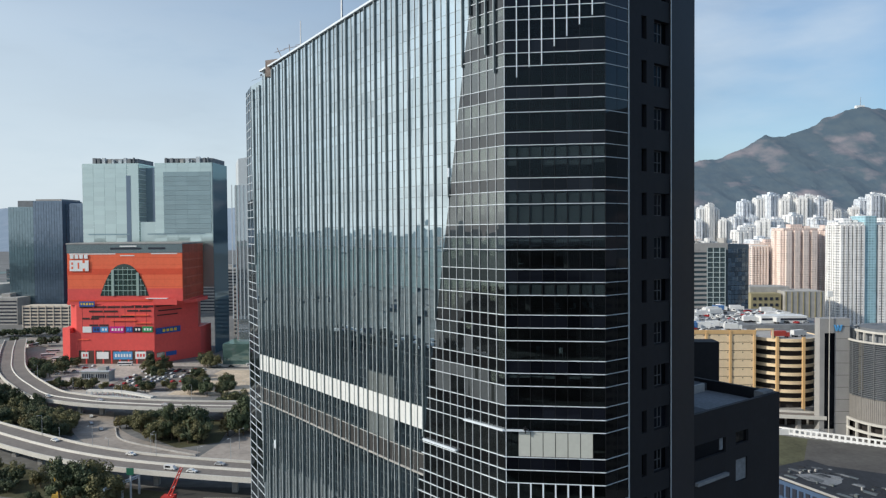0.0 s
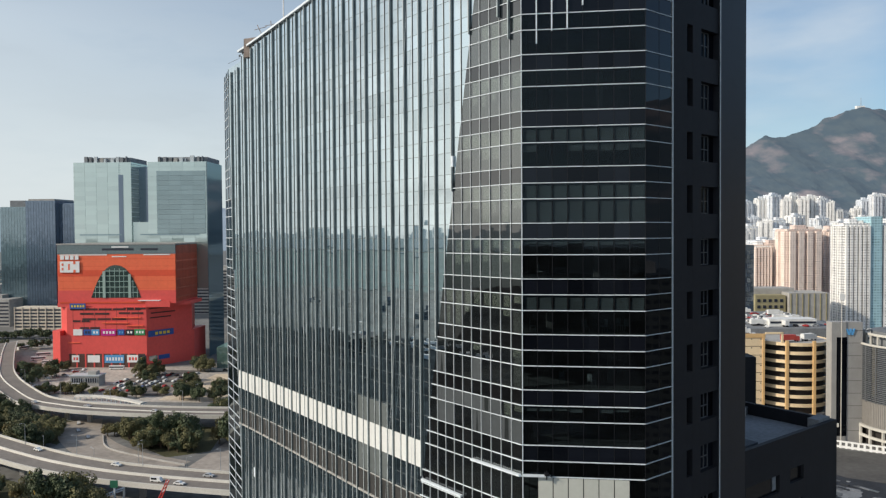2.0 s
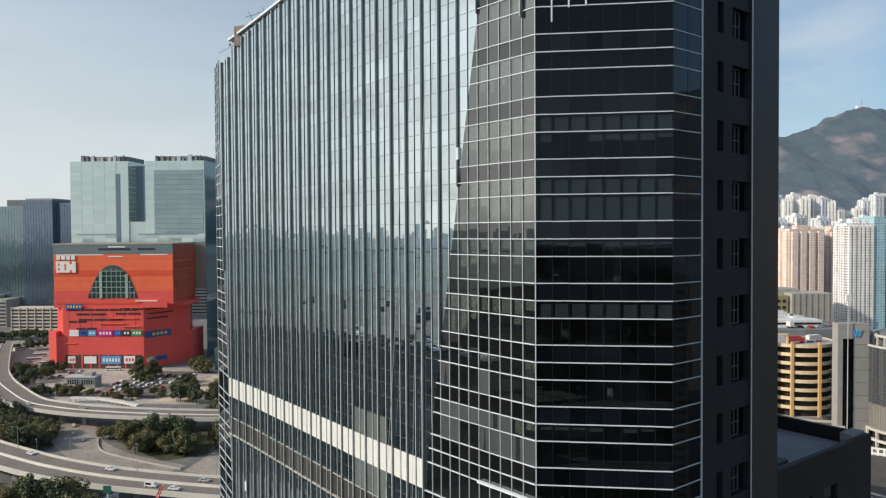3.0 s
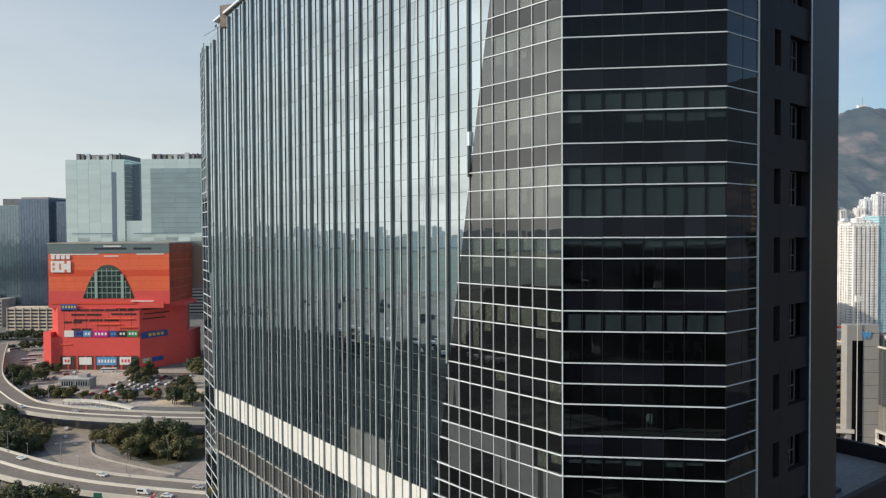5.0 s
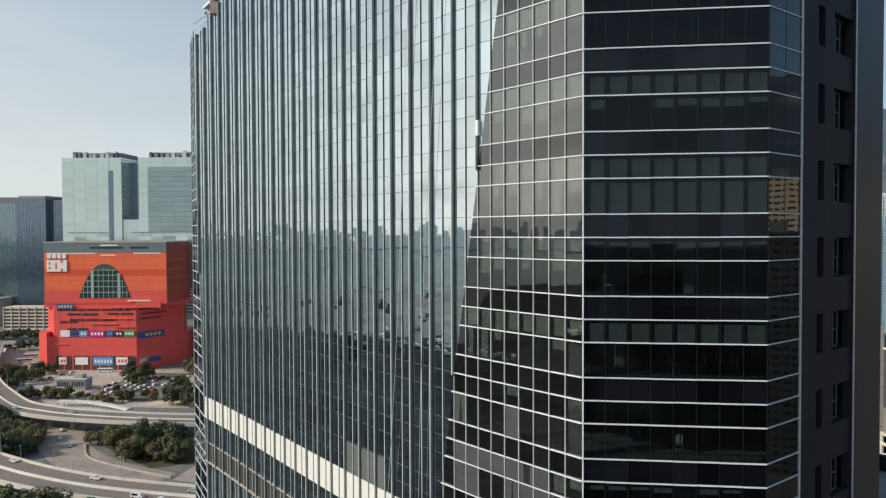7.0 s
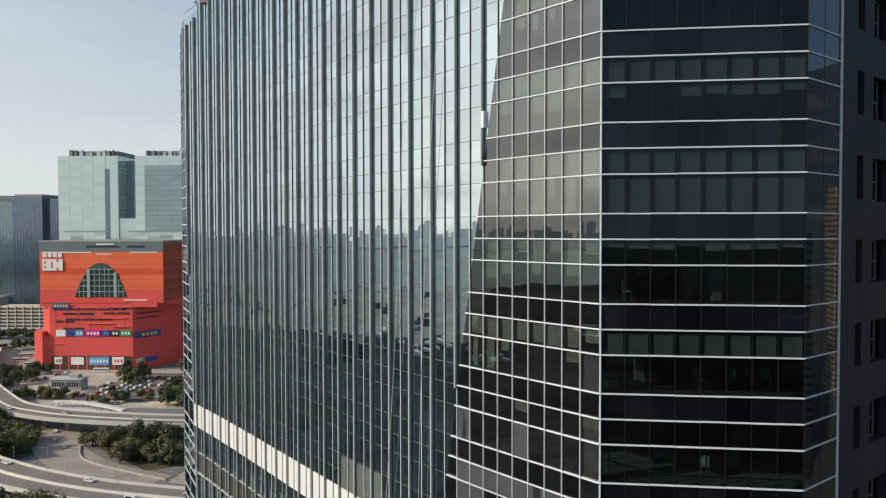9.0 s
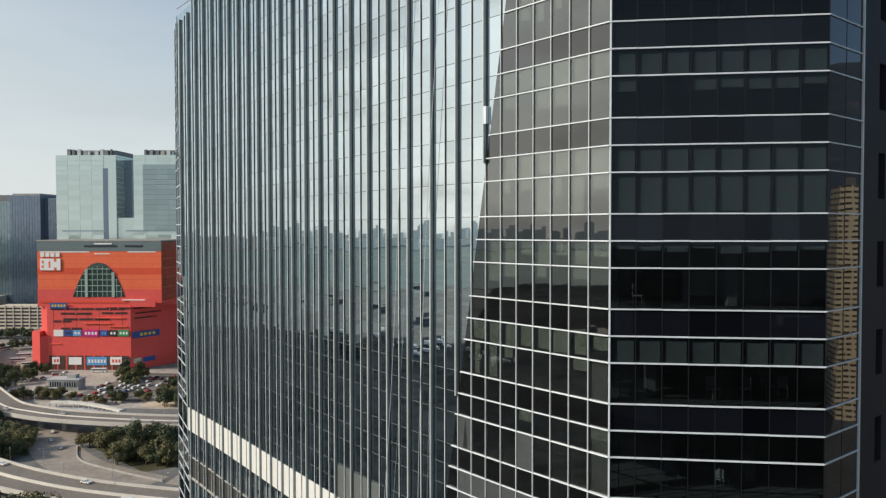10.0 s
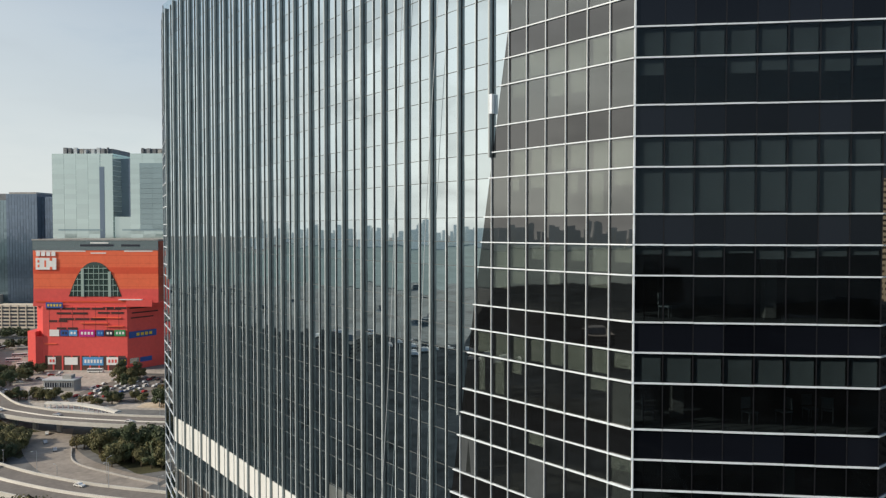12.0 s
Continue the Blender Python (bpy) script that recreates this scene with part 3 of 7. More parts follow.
for z0, z1, kind in ROWS_Z:
    gm = "grid_spandrel" if kind == "spandrel" else "grid_glass"
    for col in range(52):
        s0, s1 = col * P, (col + 1) * P
        if z0 > roof_z(s1) - 0.4:
            continue
        top = min(z1, roof_z(s1) - 0.14)
        mid, h = (s0 + s1) / 2, top - z0
        m = left_frame(mid, (z0 + top) / 2)
        full_grid, full_fin = s1 <= slant(z0) and s1 <= slant(top), s0 >= slant(z0) and s0 >= slant(top)
        if full_grid:
            if 92.5 < z0 < 131:
                add_pane(grid_wall, m, P - 0.03, h - 0.03, M[gm])
            else:
                box(rest_grid[gm], -P / 2 + 0.015, 0, -h / 2 + 0.015, P / 2 - 0.015, 0.028, h / 2 - 0.015, m=m @ tilt(0.05))
        elif full_fin and s1 > end_slant(z0):
            w = end_slant(z0) - s0
            if w > 0.1:
                box(rest_grid["fin_glass"], -w / 2 + 0.01, 0, -h / 2 + 0.01, w / 2 - 0.01, 0.028, h / 2 - 0.01, m=left_frame(s0 + w / 2, (z0 + top) / 2))
        elif full_fin:
            if col < 22 and 97 < z0 < 118.5 and fin_single < 300:
                fin_single += 1
                add_pane(fin_wall, m, P - 0.02, h - 0.02, M["fin_glass"], 0.2)
            else:
                box(rest_grid["fin_glass"], -P / 2 + 0.01, 0, -h / 2 + 0.01, P / 2 - 0.01, 0.028, h / 2 - 0.01, m=m @ tilt(0.2))
        else:
            poly = [(s1 - 0.01, z0 + 0.01), (s0 + 0.01, z0 + 0.01), (s0 + 0.01, top - 0.01), (s1 - 0.01, top - 0.01)]
            cut_pane(rest_grid[gm], clip_poly(poly, True), mid)
            cut_pane(rest_grid["fin_glass"], clip_poly(poly, False), mid)
    s_end = max(min((slant(z0)), 30), 0)
    if s_end > 0.3 and z0 < 136:
        m = left_frame(s_end / 2)
        bar(grid_wall, "transom_bar", m, -s_end / 2, s_end / 2 + 0.02, z0 - 0.026, z0 + 0.026, -0.065, 0.05, M["white_bar"])
for mt, bm in rest_grid.items():
    ob = part("far_panes", bm, M[mt], fin_wall if mt == "fin_glass" else grid_wall)
    ob.visible_shadow = mt != "grid_glass"
    tagged(ob, kind="stuff")
# mullions, fins, and black strips along their sides
for col in range(1, 53):
    s = col * P
    z_cut = 110 - (s - 8.15) / 0.175
    top = roof_z(s) - 0.13 - max(s - 40, 0) * 0.05
    m = left_frame(s)
    if z_cut > Z_LOW:
        bar(grid_wall, "mullion", m, -0.022, 0.020, Z_LOW, min(z_cut, top), -0.075, 0.05, M["grey_bar"])
        bar(grid_wall, "gasket", m, 0.022, 0.066, Z_LOW, min(z_cut, top), -0.010, 0.05, M["black"])
    if z_cut < top - 0.5:
        low = max(z_cut, Z_LOW, 122 - (57.0 - s) / 0.066)
        if s > 40 and s < 53.3:
            part("roof_vent", boxed(-0.28, -0.03, top + 0.03, 0.28, -0.004, top + 0.32), M["black"], fin_wall, m=left_frame(s + P / 2))
        if col % 2:
            bar(fin_wall, "fin", m, -0.042, 0.036, low, top, -0.185, 0.05, M["fin"])
            bar(fin_wall, "fin_edge", m, -0.030, 0.036, low, top, -0.200, -0.187, M["fin_edge"])
            bar(fin_wall, "fin_bead", m, -0.076, -0.032, low, top, -0.215, -0.187, M["bead"])
            bar(fin_wall, "gasket", m, -0.085, -0.044, low, top, -0.012, 0.05, M["black"])
            bar(fin_wall, "gasket", m, 0.038, 0.088, low, top, -0.012, 0.05, M["black"])
        else:
            bar(fin_wall, "mullion", m, -0.024, 0.024, low, top, -0.06, 0.05, M["fin"])
            bar(fin_wall, "mullion_edge", m, -0.030, 0.016, low, top, -0.075, -0.062, M["bead"])
            bar(fin_wall, "gasket", m, 0.026, 0.075, low, top, -0.012, 0.05, M["black"])
            bar(fin_wall, "gasket", m, -0.05, -0.026, low, top, -0.012, 0.05, M["black"])
for col, low in ((1, 124.0), (2, 125.9), (3, 128.1), (4, 130.1)):
    bar(grid_wall, "fin", left_frame(col * P), -0.055, 0.055, low, 136.5, -0.3, -0.08, M["fin"])
# small white box where a fin stops, and service ledges
part("vent_box", boxed(-0.1, -0.2, 114.8, 0.1, -0.02, 115.7), M["white_bar"], fin_wall, m=left_frame(7.6))
for s0, s1, z in ((0.1, 5.4, 90.82), (6.6, 11.9, 87.45)):
    bar(grid_wall, "ledge", left_frame((s0 + s1) / 2), -(s1 - s0) / 2, (s1 - s0) / 2, z - 0.02, z + 0.14, -0.34, -0.06, M["white_bar"])
# white storey band, grey patches, louvre slot under it
for col in range(11, 50):
    m = left_frame((col + 0.5) * P)
    part("band_panel", boxed(-P / 2 + 0.10, -0.05, 88.42, P / 2 - 0.10, -0.005, 90.80), M["white_panel"], fin_wall, m=m)
    part("louvre_panel", boxed(-P / 2 + 0.08, -0.03, 83.72, P / 2 - 0.08, -0.004, 85.70), M["slot_louvre"], fin_wall, m=m)
    part("slot_sill", boxed(-P / 2 + 0.05, -0.13, 83.50, P / 2 - 0.05, -0.004, 83.70), M["concrete"], fin_wall, m=m)
    part("slot_head", boxed(-P / 2 + 0.05, -0.06, 85.72, P / 2 - 0.05, -0.004, 85.80), M["concrete"], fin_wall, m=m)
for col in range(16, 21):
    m = left_frame((col + 0.5) * P)
    for z0, z1 in ((90.86, 93.1), (85.9, 88.38)):
        part("grey_panel", boxed(-P / 2 + 0.10, -0.04, z0, P / 2 - 0.10, -0.004, z1), M["grey_panel"], fin_wall, m=m)
part("white_patch", boxed(-0.22, -0.05, 77.4, 0.22, -0.004, 78.6), M["white_bar"], fin_wall, m=left_frame(45.6 * P))
# narrow end facet of plain grid that turns away beyond the fins and widens downwards
def facet_point(z, f, y):
    """f runs from the far edge to the fins, y inward."""
    near = left_at(end_slant(z))
    d = near - Vector(END_FAR)
    n = Vector((-d.y, d.x)).normalized()
    q = Vector(END_FAR) + d * f + n * y
    return (q.x, q.y, z)


def facet_piece(bm, z0, z1, f0, f1, y0, y1):
    lo = [bm.verts.new(facet_point(z0, f, y)) for f, y in ((f0, y0), (f1, y0), (f1, y1), (f0, y1))]
    hi = [bm.verts.new(facet_point(z1, f, y)) for f, y in ((f0, y0), (f1, y0), (f1, y1), (f0, y1))]
    bm.faces.new(lo[::-1])
    bm.faces.new(hi)
    for i in range(4):
        bm.faces.new((lo[i], lo[(i + 1) % 4], hi[(i + 1) % 4], hi[i]))
    return bm


bm_g = bmesh.new()
for z0, z1, kind in ROWS_Z:
    if z0 > 131.2:
        continue
    top = min(z1, 132.0)
    for f0, f1 in ((0.01, 0.495), (0.505, 0.99)):
        facet_piece(bm_g, z0 + 0.02, top - 0.02, f0, f1, 0, 0.03)
    part("transom_bar", facet_piece(bmesh.new(), z0 - 0.04, z0 + 0.04, 0, 1, -0.05, 0.05), M["white_bar"], grid_wall)
tagged(part("far_panes", bm_g, M["end_glass"], grid_wall), kind="stuff")
for f in (0.008, 0.5, 0.992):
    bm = bmesh.new()
    for z0, z1 in ((Z_LOW, 80), (80, 101), (101, 122), (122, 132)):
        facet_piece(bm, z0, z1, f - 0.008, f + 0.008, -0.06, 0.05)
    part("mullion", bm, M["grey_bar"], grid_wall)
bm = bmesh.new()
for z0, z1 in ((0, 80), (80, 101), (101, 122), (122, 131.6)):
    facet_piece(bm, z0, z1, 0.01, 1.0, 0.10, 0.5)
part("end_backing", bm, M["black"], tower)

# body behind the glass: backing of the mirror wall, storey slabs, core, grey flank
def swept(s_from, s_to, step, y0, y1, low, high):
    """One strip that follows the curved wall between two depths; low and high are functions of s."""
    bm, rows = bmesh.new(), []
    k = int(round((s_to - s_from) / step))
    for i in range(k + 1):
        s = s_from + (s_to - s_from) * i / k
        m = left_frame(s)
        rows.append([bm.verts.new(m @ Vector((0, y, z))) for y, z in ((y0, low(s)), (y1, low(s)), (y1, high(s)), (y0, high(s)))])
    for a, b in zip(rows, rows[1:]):
        for j in range(4):
            bm.faces.new((a[j], a[(j + 1) % 4], b[(j + 1) % 4], b[j]))
    bm.faces.new(rows[0][::-1])
    bm.faces.new(rows[-1])
    bmesh.ops.recalc_face_normals(bm, faces=bm.faces[:])
    return bm


for z0, z1, kind in ROWS_Z:  # thin strips between the rows of mirror glass
    s_from, s_to = slant(z0) + 0.1, min(end_slant(z0), (136.9 - z0) / 0.0665)
    if s_to > s_from + 3 and z0 < 133:
        part("transom_strip", swept(s_from, s_to, P, -0.012, 0.03, lambda s: z0 - 0.015, lambda s: z0 + 0.015), M["strip"], fin_wall)
part("backing", swept(14.0, 54.0, 2.0, 0.10, 0.5, lambda s: 0.0, lambda s: roof_z(s) - 0.6), M["black"], tower)
inner = [tuple(left_at(s) + Vector((0.7, 0.75)) * 0.5) for s in (14, 9, 4.5, 0.5)]
front_in = [(0.45, 0.4), (8.95, -0.15), (11.3, 2.1)]
slab_plan = inner + front_in + [(16.5, 6.6), (10.0, 18.0)]
for n_, (z0, z1, kind) in enumerate(ROWS_Z):
    if kind == "spandrel" and Z_LOW < z0 < 132:
        part("floor_slab", prism(bmesh.new(), slab_plan, z0 + 0.05, z1 - 0.02), M["interior"], tower)
core_plan = [tuple(left_at(s) + Vector((0.7, 0.75)) * 6.5) for s in (14, 7, 2.5)] + [(3.0, 7.0), (9.0, 7.0), (13, 10), (8.0, 22.0)]
part("core", prism(bmesh.new(), core_plan, 0, 136), M["core_wall"], tower, "dim lift core behind the glass")
body_plan = [tuple(left_at(s) + Vector((0.7, 0.75)) * 0.62) for s in (53.5, 45, 35, 25, 14.2)] + [(2, 24), (19.4, 10.0)] + [(19.5, 20.0), (-8.0, 60.0)]
part("body", prism(bmesh.new(), body_plan, 0, 132.0), M["roof_concrete"], tower)
part("roof", prism(bmesh.new(), [(x * 0.98, y) for x, y in body_plan], 132.0, 132.35), M["roof_concrete"], tower, "grey flat roof of the tower")
part("roof", prism(bmesh.new(), slab_plan, 135.7, 136.1), M["roof_concrete"], tower, "grey flat roof behind the front")
part("base", prism(bmesh.new(), [tuple(left_at(s)) for s in (14, 7, 0)] + [CB, CC, (10, 16)], 0, Z_LOW), M["black"], tower)
# cornice along the roof edge
part("cornice", swept(0.0, 53.2, 2.0, -0.32, 0.6, lambda s: roof_z(s) - 0.12, lambda s: roof_z(s) + 0.12), M["white_bar"], tower, "white roof-edge cornice")
part("parapet", swept(0.0, 53.2, 2.0, 0.25, 0.5, lambda s: roof_z(s) - 1.2, lambda s: roof_z(s) - 0.125), M["grey_bar"], tower)

# blinds and things seen dimly through the front
def blind(parent, face, x0, x1, z0, z1, y=0.06, mt="blind"):
    """A hanging blind, bowed inwards a little across its width."""
    bow, k, bm = bowing.uniform(0.006, 0.026), 6, bmesh.new()
    for e in (0.0, 0.012):  # front and back sheet
        cols = []
        for i in range(k + 1):
            t = i / k
            d = y + e + bow * 4 * t * (1 - t)
            cols.append([bm.verts.new((x0 + (x1 - x0) * t, d, z)) for z in (z0, z1)])
        for p_, q_ in zip(cols, cols[1:]):
            quad = (p_[0], q_[0], q_[1], p_[1])
            bm.faces.new(quad if e == 0 else quad[::-1]).smooth = True
    box(bm, x0, y - 0.012, z0 - 0.02, x1, y + 0.02, z0)  # bottom rail
    return part("blind", bm, M[mt], parent, m=face)


bowing = random.Random(17)


def front_blinds(base, transom, vision):
    for i in range(8):
        x0, x1 = i * PF + 0.05, (i + 1) * PF - 0.07
        if transom[i]:
            blind(front_wall, front_frame, x0, x1, base + 3.0 - 1.12 * transom[i], base + 3.0)
        if vision[i]:
            blind(front_wall, front_frame, x0 - 0.02, x1 + 0.02, base + 1.78 - 1.72 * vision[i], base + 1.78)


front_blinds(114.2, [1] * 8, [0.35, 0, 0, 0.35, 0.3, 0.35, 0.35, 0.25])
front_blinds(110.0, [1] * 8, [1.0, 1.0, 1.0, 1.0, 0.95, 1.0, 1.0, 1.0])
front_blinds(105.8, [0.3, 0.35, 0.4, 0.25, 0.45, 0.4, 0.35, 0.3], [0] * 8)
front_blinds(101.6, [1] * 8, [0, 0, 0, 0, 0, 0, 0, 0])
front_blinds(93.2, [0.35, 0.35, 0.3, 0.4, 0, 0.4, 0.3, 0], [0] * 8)
rnd = random.Random(4)
for base in [110 + 4.2 * k for k in range(-4, 6)]:
    for col in range(11):
        s = (col + 0.5) * P
        if (col + 1) * P > slant(base + 3):
            continue
        fr = left_frame(s)
        drop = rnd.choice((0.9, 0.95, 1.0, 1.0, 0.9, 0.6)) if base > 100 else rnd.choice((0.9, 0.5, 0.0, 0.0, 0.0, 0.0))
        if drop:
            blind(grid_wall, fr, -P / 2 + rnd.choice((0.1, 0.22, 0.26)), P / 2 - 0.06, base + 3.0 - 1.12 * drop, base + 3.0, mt="grid_blind")
        if drop >= 0.9 and rnd.random() < (0.9 if 104 < base < 112 else 0.45):
            d2 = rnd.choice((0.35, 0.5, 0.95, 0.3, 0.7))
            cut = rnd.choice((0.06, 0.06, 0.35, 0.55))
            blind(grid_wall, fr, -P / 2 + 0.18, P / 2 - cut, base + 1.78 - 1.72 * d2, base + 1.78, mt="grid_blind")
for col in range(0, 9):  # drawn slate screens on one storey
    fr = left_frame((col + 0.5) * P)
    if col not in (5, 6):
        blind(grid_wall, fr, -P / 2 + 0.04, P / 2 - 0.04, 93.25, 95.0, -0.02, "drawn_screen")
    if col > 1:
        blind(grid_wall, fr, -P / 2 + 0.04, P / 2 - 0.04, 95.05, 96.2, -0.02, "drawn_screen")
    if col in (4, 8):
        blind(grid_wall, fr, -P / 2 + 0.04, P / 2 - 0.04, 97.45, 99.2, -0.02, "drawn_screen")
for z0, z1 in ((97.45, 99.2), (99.3, 100.4), (101.65, 103.3)):  # a crumpled curtain beside the corner
    bm = bmesh.new()
    rows = [[bm.verts.new((-0.42 + 0.84 * i / 12, 0.07 + 0.03 * rnd.random(), z0 + (z1 - z0) * j / 8)) for i in range(13)] for j in range(9)]
    for j in range(8):
        for i in range(12):
            bm.faces.new((rows[j][i], rows[j][i + 1], rows[j + 1][i + 1], rows[j + 1][i]))
    part("curtain", bm, M["blind"], grid_wall, "crumpled pale curtain", m=left_frame(0.5 * P))
for x, y, base in ((5.6, 1.2, 105.8), (5.9, 1.4, 118.4), (2.0, 1.5, 101.6), (6.9, 2.2, 97.4)):
    part("column", boxed(x, y, base + 0.02, x + 0.45, y + 0.45, base + 3.0), M["ceiling"], tower)


def office_chair(x, y, z, rz):
    ch = tagged(empty("office_chair", (x, y, z), rz), "pale office chair behind the dark glass", "chair", "office chairs")
    part("seat", boxed(-0.23, -0.23, 0.44, 0.23, 0.23, 0.5), M["blind"], ch)
    part("backrest", boxed(-0.22, 0.2, 0.55, 0.22, 0.25, 1.0), M["blind"], ch)
    for lx in (-0.2, 0.2):
        for ly in (-0.2, 0.2):
            part("leg", tube(bmesh.new(), (lx, ly, 0), (lx, ly, 0.45), 0.018, sides=6), M["steel"], ch)
    return ch


chair = office_chair(4.9, 0.9, 101.62, 20)
for x, y, z, rz in ((6.3, 1.0, 101.62, -70), (8.2, 1.3, 101.62, 150), (0.9, 1.2, 101.62, 80), (3.2, 1.6, 97.42, 0), (5.4, 1.1, 97.42, 130), (7.6, 1.5, 101.62, 10), (1.6, 1.3, 105.82, 60)):
    copy_thing(chair, pose(x, y, z, 0, 0, rz))

# grey flank with slots and recessed windows on every storey
flank = part("flank_wall", bmesh.new(), M["dark_wall"], tower, "dark slate-grey clad flank wall")
bm = bmesh.new()
T = 0.85
box(bm, 0.06, 0, 56, 2.07, T, 137)
box(bm, 2.90, 0, 56, 4.12, T, 137)
for k in range(-12, 7):
    base = 110 + 4.2 * k
    box(bm, 2.07, 0.004, base + 2.94, 2.90, T, base + 4.2 + 0.77)
    box(bm, 4.12, 0.004, base + 2.92, 6.76, T, base + 4.2 + 0.72)
    part("slot_window", boxed(2.07, 0.45, base + 0.77, 2.90, 0.5, base + 2.94), M["front_spandrel"], flank, m=grey_frame)
    w = part("window", boxed(4.12, 0.48, base + 0.72, 6.76, 0.52, base + 2.92), M["front_spandrel"], flank, m=grey_frame)
    for x in (4.17, 5.22, 5.82):
        part("frame", boxed(x, 0.40, base + 0.76, x + 0.07, 0.48, base + 2.88), M["window_frame"], w, m=Matrix())
    for z in (base + 0.76, base + 1.74, base + 2.82):
        part("frame", boxed(4.24, 0.41, z, 5.82, 0.48, z + 0.06), M["window_frame"], w, m=Matrix())
part("end_pier", boxed(6.76, -0.12, 56, GREY, T, 137), M["dark_gloss"], flank, m=grey_frame)
bm.transform(grey_frame)
bm.to_mesh(flank.data)
bm.free()
part("trim", boxed(6.76, -0.17, 60, 6.86, -0.1, 137), M["grey_bar"], flank, m=grey_frame)
part("trim", boxed(0.0, -0.05, 60, 0.07, 0.05, 137), M["grey_bar"], flank, m=grey_frame)

# maintenance ropes hanging down the finned wall
for s_top, s_low in ((10.4, 13.9), (12.9, 17.6)):
    rope = tagged(new("rope", bpy.data.curves.new("rope", "CURVE")), "thin pale maintenance rope hanging down the wall", "rope", "maintenance ropes")
    rope.data.dimensions, rope.data.bevel_depth, rope.data.bevel_resolution = "3D", 0.016, 1
    line = rope.data.splines.new("POLY")
    line.points.add(24)
    for i in range(25):
        t = i / 24
        sag = 0.22 * math.sin(t * 7 + s_top)
        q = left_frame(s_top + (s_low - s_top) * t + sag) @ Vector((0, -0.34, 134.5 - 53 * t))
        line.points[i].co = (*q, 1)
    rope.data.materials.append(M["grey_bar"])

# roof gear behind the cornice
def roof_mast(name, label, x, y, z, h, r):
    ob = tagged(empty(name, (x, y, z)), label, "mast")
    part("pole", tube(bmesh.new(), (0, 0, 0), (0, 0, h), r, r * 0.6), M["steel"], ob)
    part("foot", boxed(-0.3, -0.3, 0, 0.3, 0.3, 0.25), M["concrete"], ob)
    return ob


q = left_at(46.1) + Vector((2.2, 2.4))
roof_mast("aerial_mast", "thin dark aerial mast on the roof", q.x, q.y, 132.0, 8.2, 0.11)
q = left_at(34.3) + Vector((2.4, 2.6))
roof_mast("flag_pole", "tall white pole on the roof", q.x, q.y, 132.0, 11.0, 0.2)
q = left_at(48.6) + Vector((1.6, 1.8))
rig = tagged(empty("roof_gondola_rig", (q.x, q.y, 132.35), -radians(50)), "faded red-brown steel gondola rig on the roof", "gondola rig")
M["rust"] = surface("faded red-brown painted steel", (0.34, 0.27, 0.23), rough=0.6, var=0.3, size=0.6)
part("cabin", upright_sheet([(-3.2, 0.0), (3.4, 0.0), (3.4, 3.0), (1.0, 2.85), (-3.2, 2.35)], -0.8, 0.8), M["rust"], rig)
for dx, dz, ln in ((-1.2, 4.4, 1.6), (0.6, 4.9, 2.4), (2.4, 5.4, 2.6), (4.4, 4.4, 3.0)):
    part("jib", tube(bmesh.new(), (dx * 0.6, 0, 2.4), (dx - 0.5, 0.2, dz), 0.05), M["rust"], rig)
    part("jib", tube(bmesh.new(), (dx - ln / 2, 0, dz - 0.7), (dx + ln / 2, 0, dz - 0.3), 0.04), M["rust"], rig)

# lower annex beyond the flank: parapet walls round a sunken roof, and a stair house
annex = tagged(empty("annex"), "dark slate-grey lower annex with a grey flat roof", "annex")
ax = wall_frame((12.05, 2.17), (20.1, 8.62)) @ Matrix.Translation((0, 0, -0.13))
AX0 = 10.2
AZ = 90.2
def_open = [(10.4, 16.2, 85.25, 86.9), (18.15, 20.7, 85.6, 87.0), (18.15, 20.45, 81.4, 83.9), (10.4, 16.2, 76.0, 78.4), (18.2, 20.6, 73.0, 75.6)]
edges = sorted({AX0, 27.5, *[o[0] for o in def_open], *[o[1] for o in def_open]})
for a, b in zip(edges, edges[1:]):
    holes = sorted([(o[2], o[3]) for o in def_open if o[0] <= a + 1e-4 and o[1] >= b - 1e-4])
    z = 0
    for lo, hi in holes:
        part("wall_panel", boxed(a, 0.05, z, b, 0.5, lo), M["dark_wall"], annex, m=ax)
        z = hi
    part("wall_panel", boxed(a, 0.05, z, b, 0.5, AZ), M["dark_wall"], annex, m=ax)
for o in def_open:
    part("window", boxed(o[0], 0.35, o[2], o[1], 0.4, o[3]), M["cham_glass"], annex, m=ax)
part("shutter", boxed(18.2, 0.2, 81.45, 20.4, 0.3, 83.85), M["roof_concrete"], annex, m=ax)
part("blind", boxed(15.3, 0.28, 85.5, 15.95, 0.33, 86.75), M["roof_concrete"], annex, m=ax)
part("ledge", boxed(10.4, -0.35, 82.7, 16.2, 0.05, 83.05), M["roof_concrete"], annex, m=ax)
part("end_wall", boxed(27.0, 0.5, 0, 27.5, 16.0, AZ), M["dark_wall"], annex, m=ax)
part("back_wall", boxed(10.4, 15.5, 0, 27.0, 16.0, AZ), M["dark_wall"], annex, m=ax)
part("roof", boxed(AX0, 0.5, 86.0, 27.0, 15.5, 88.9), M["roof_concrete"], annex, m=ax)
part("inner_parapet", boxed(24.6, 0.5, 88.9, 27.0, 1.6, 90.5), M["roof_concrete"], annex, m=ax)
part("inner_parapet", boxed(10.4, 9.0, 88.9, 26.0, 9.3, 89.9), M["concrete"], annex, m=ax)
# Dark raised strip behind the inner parapet.
part("planter", boxed(10.4, 9.3, 88.9, 26.9, 15.4, 89.8), M["roof_wall"], annex, "dark raised strip of roof", m=ax)
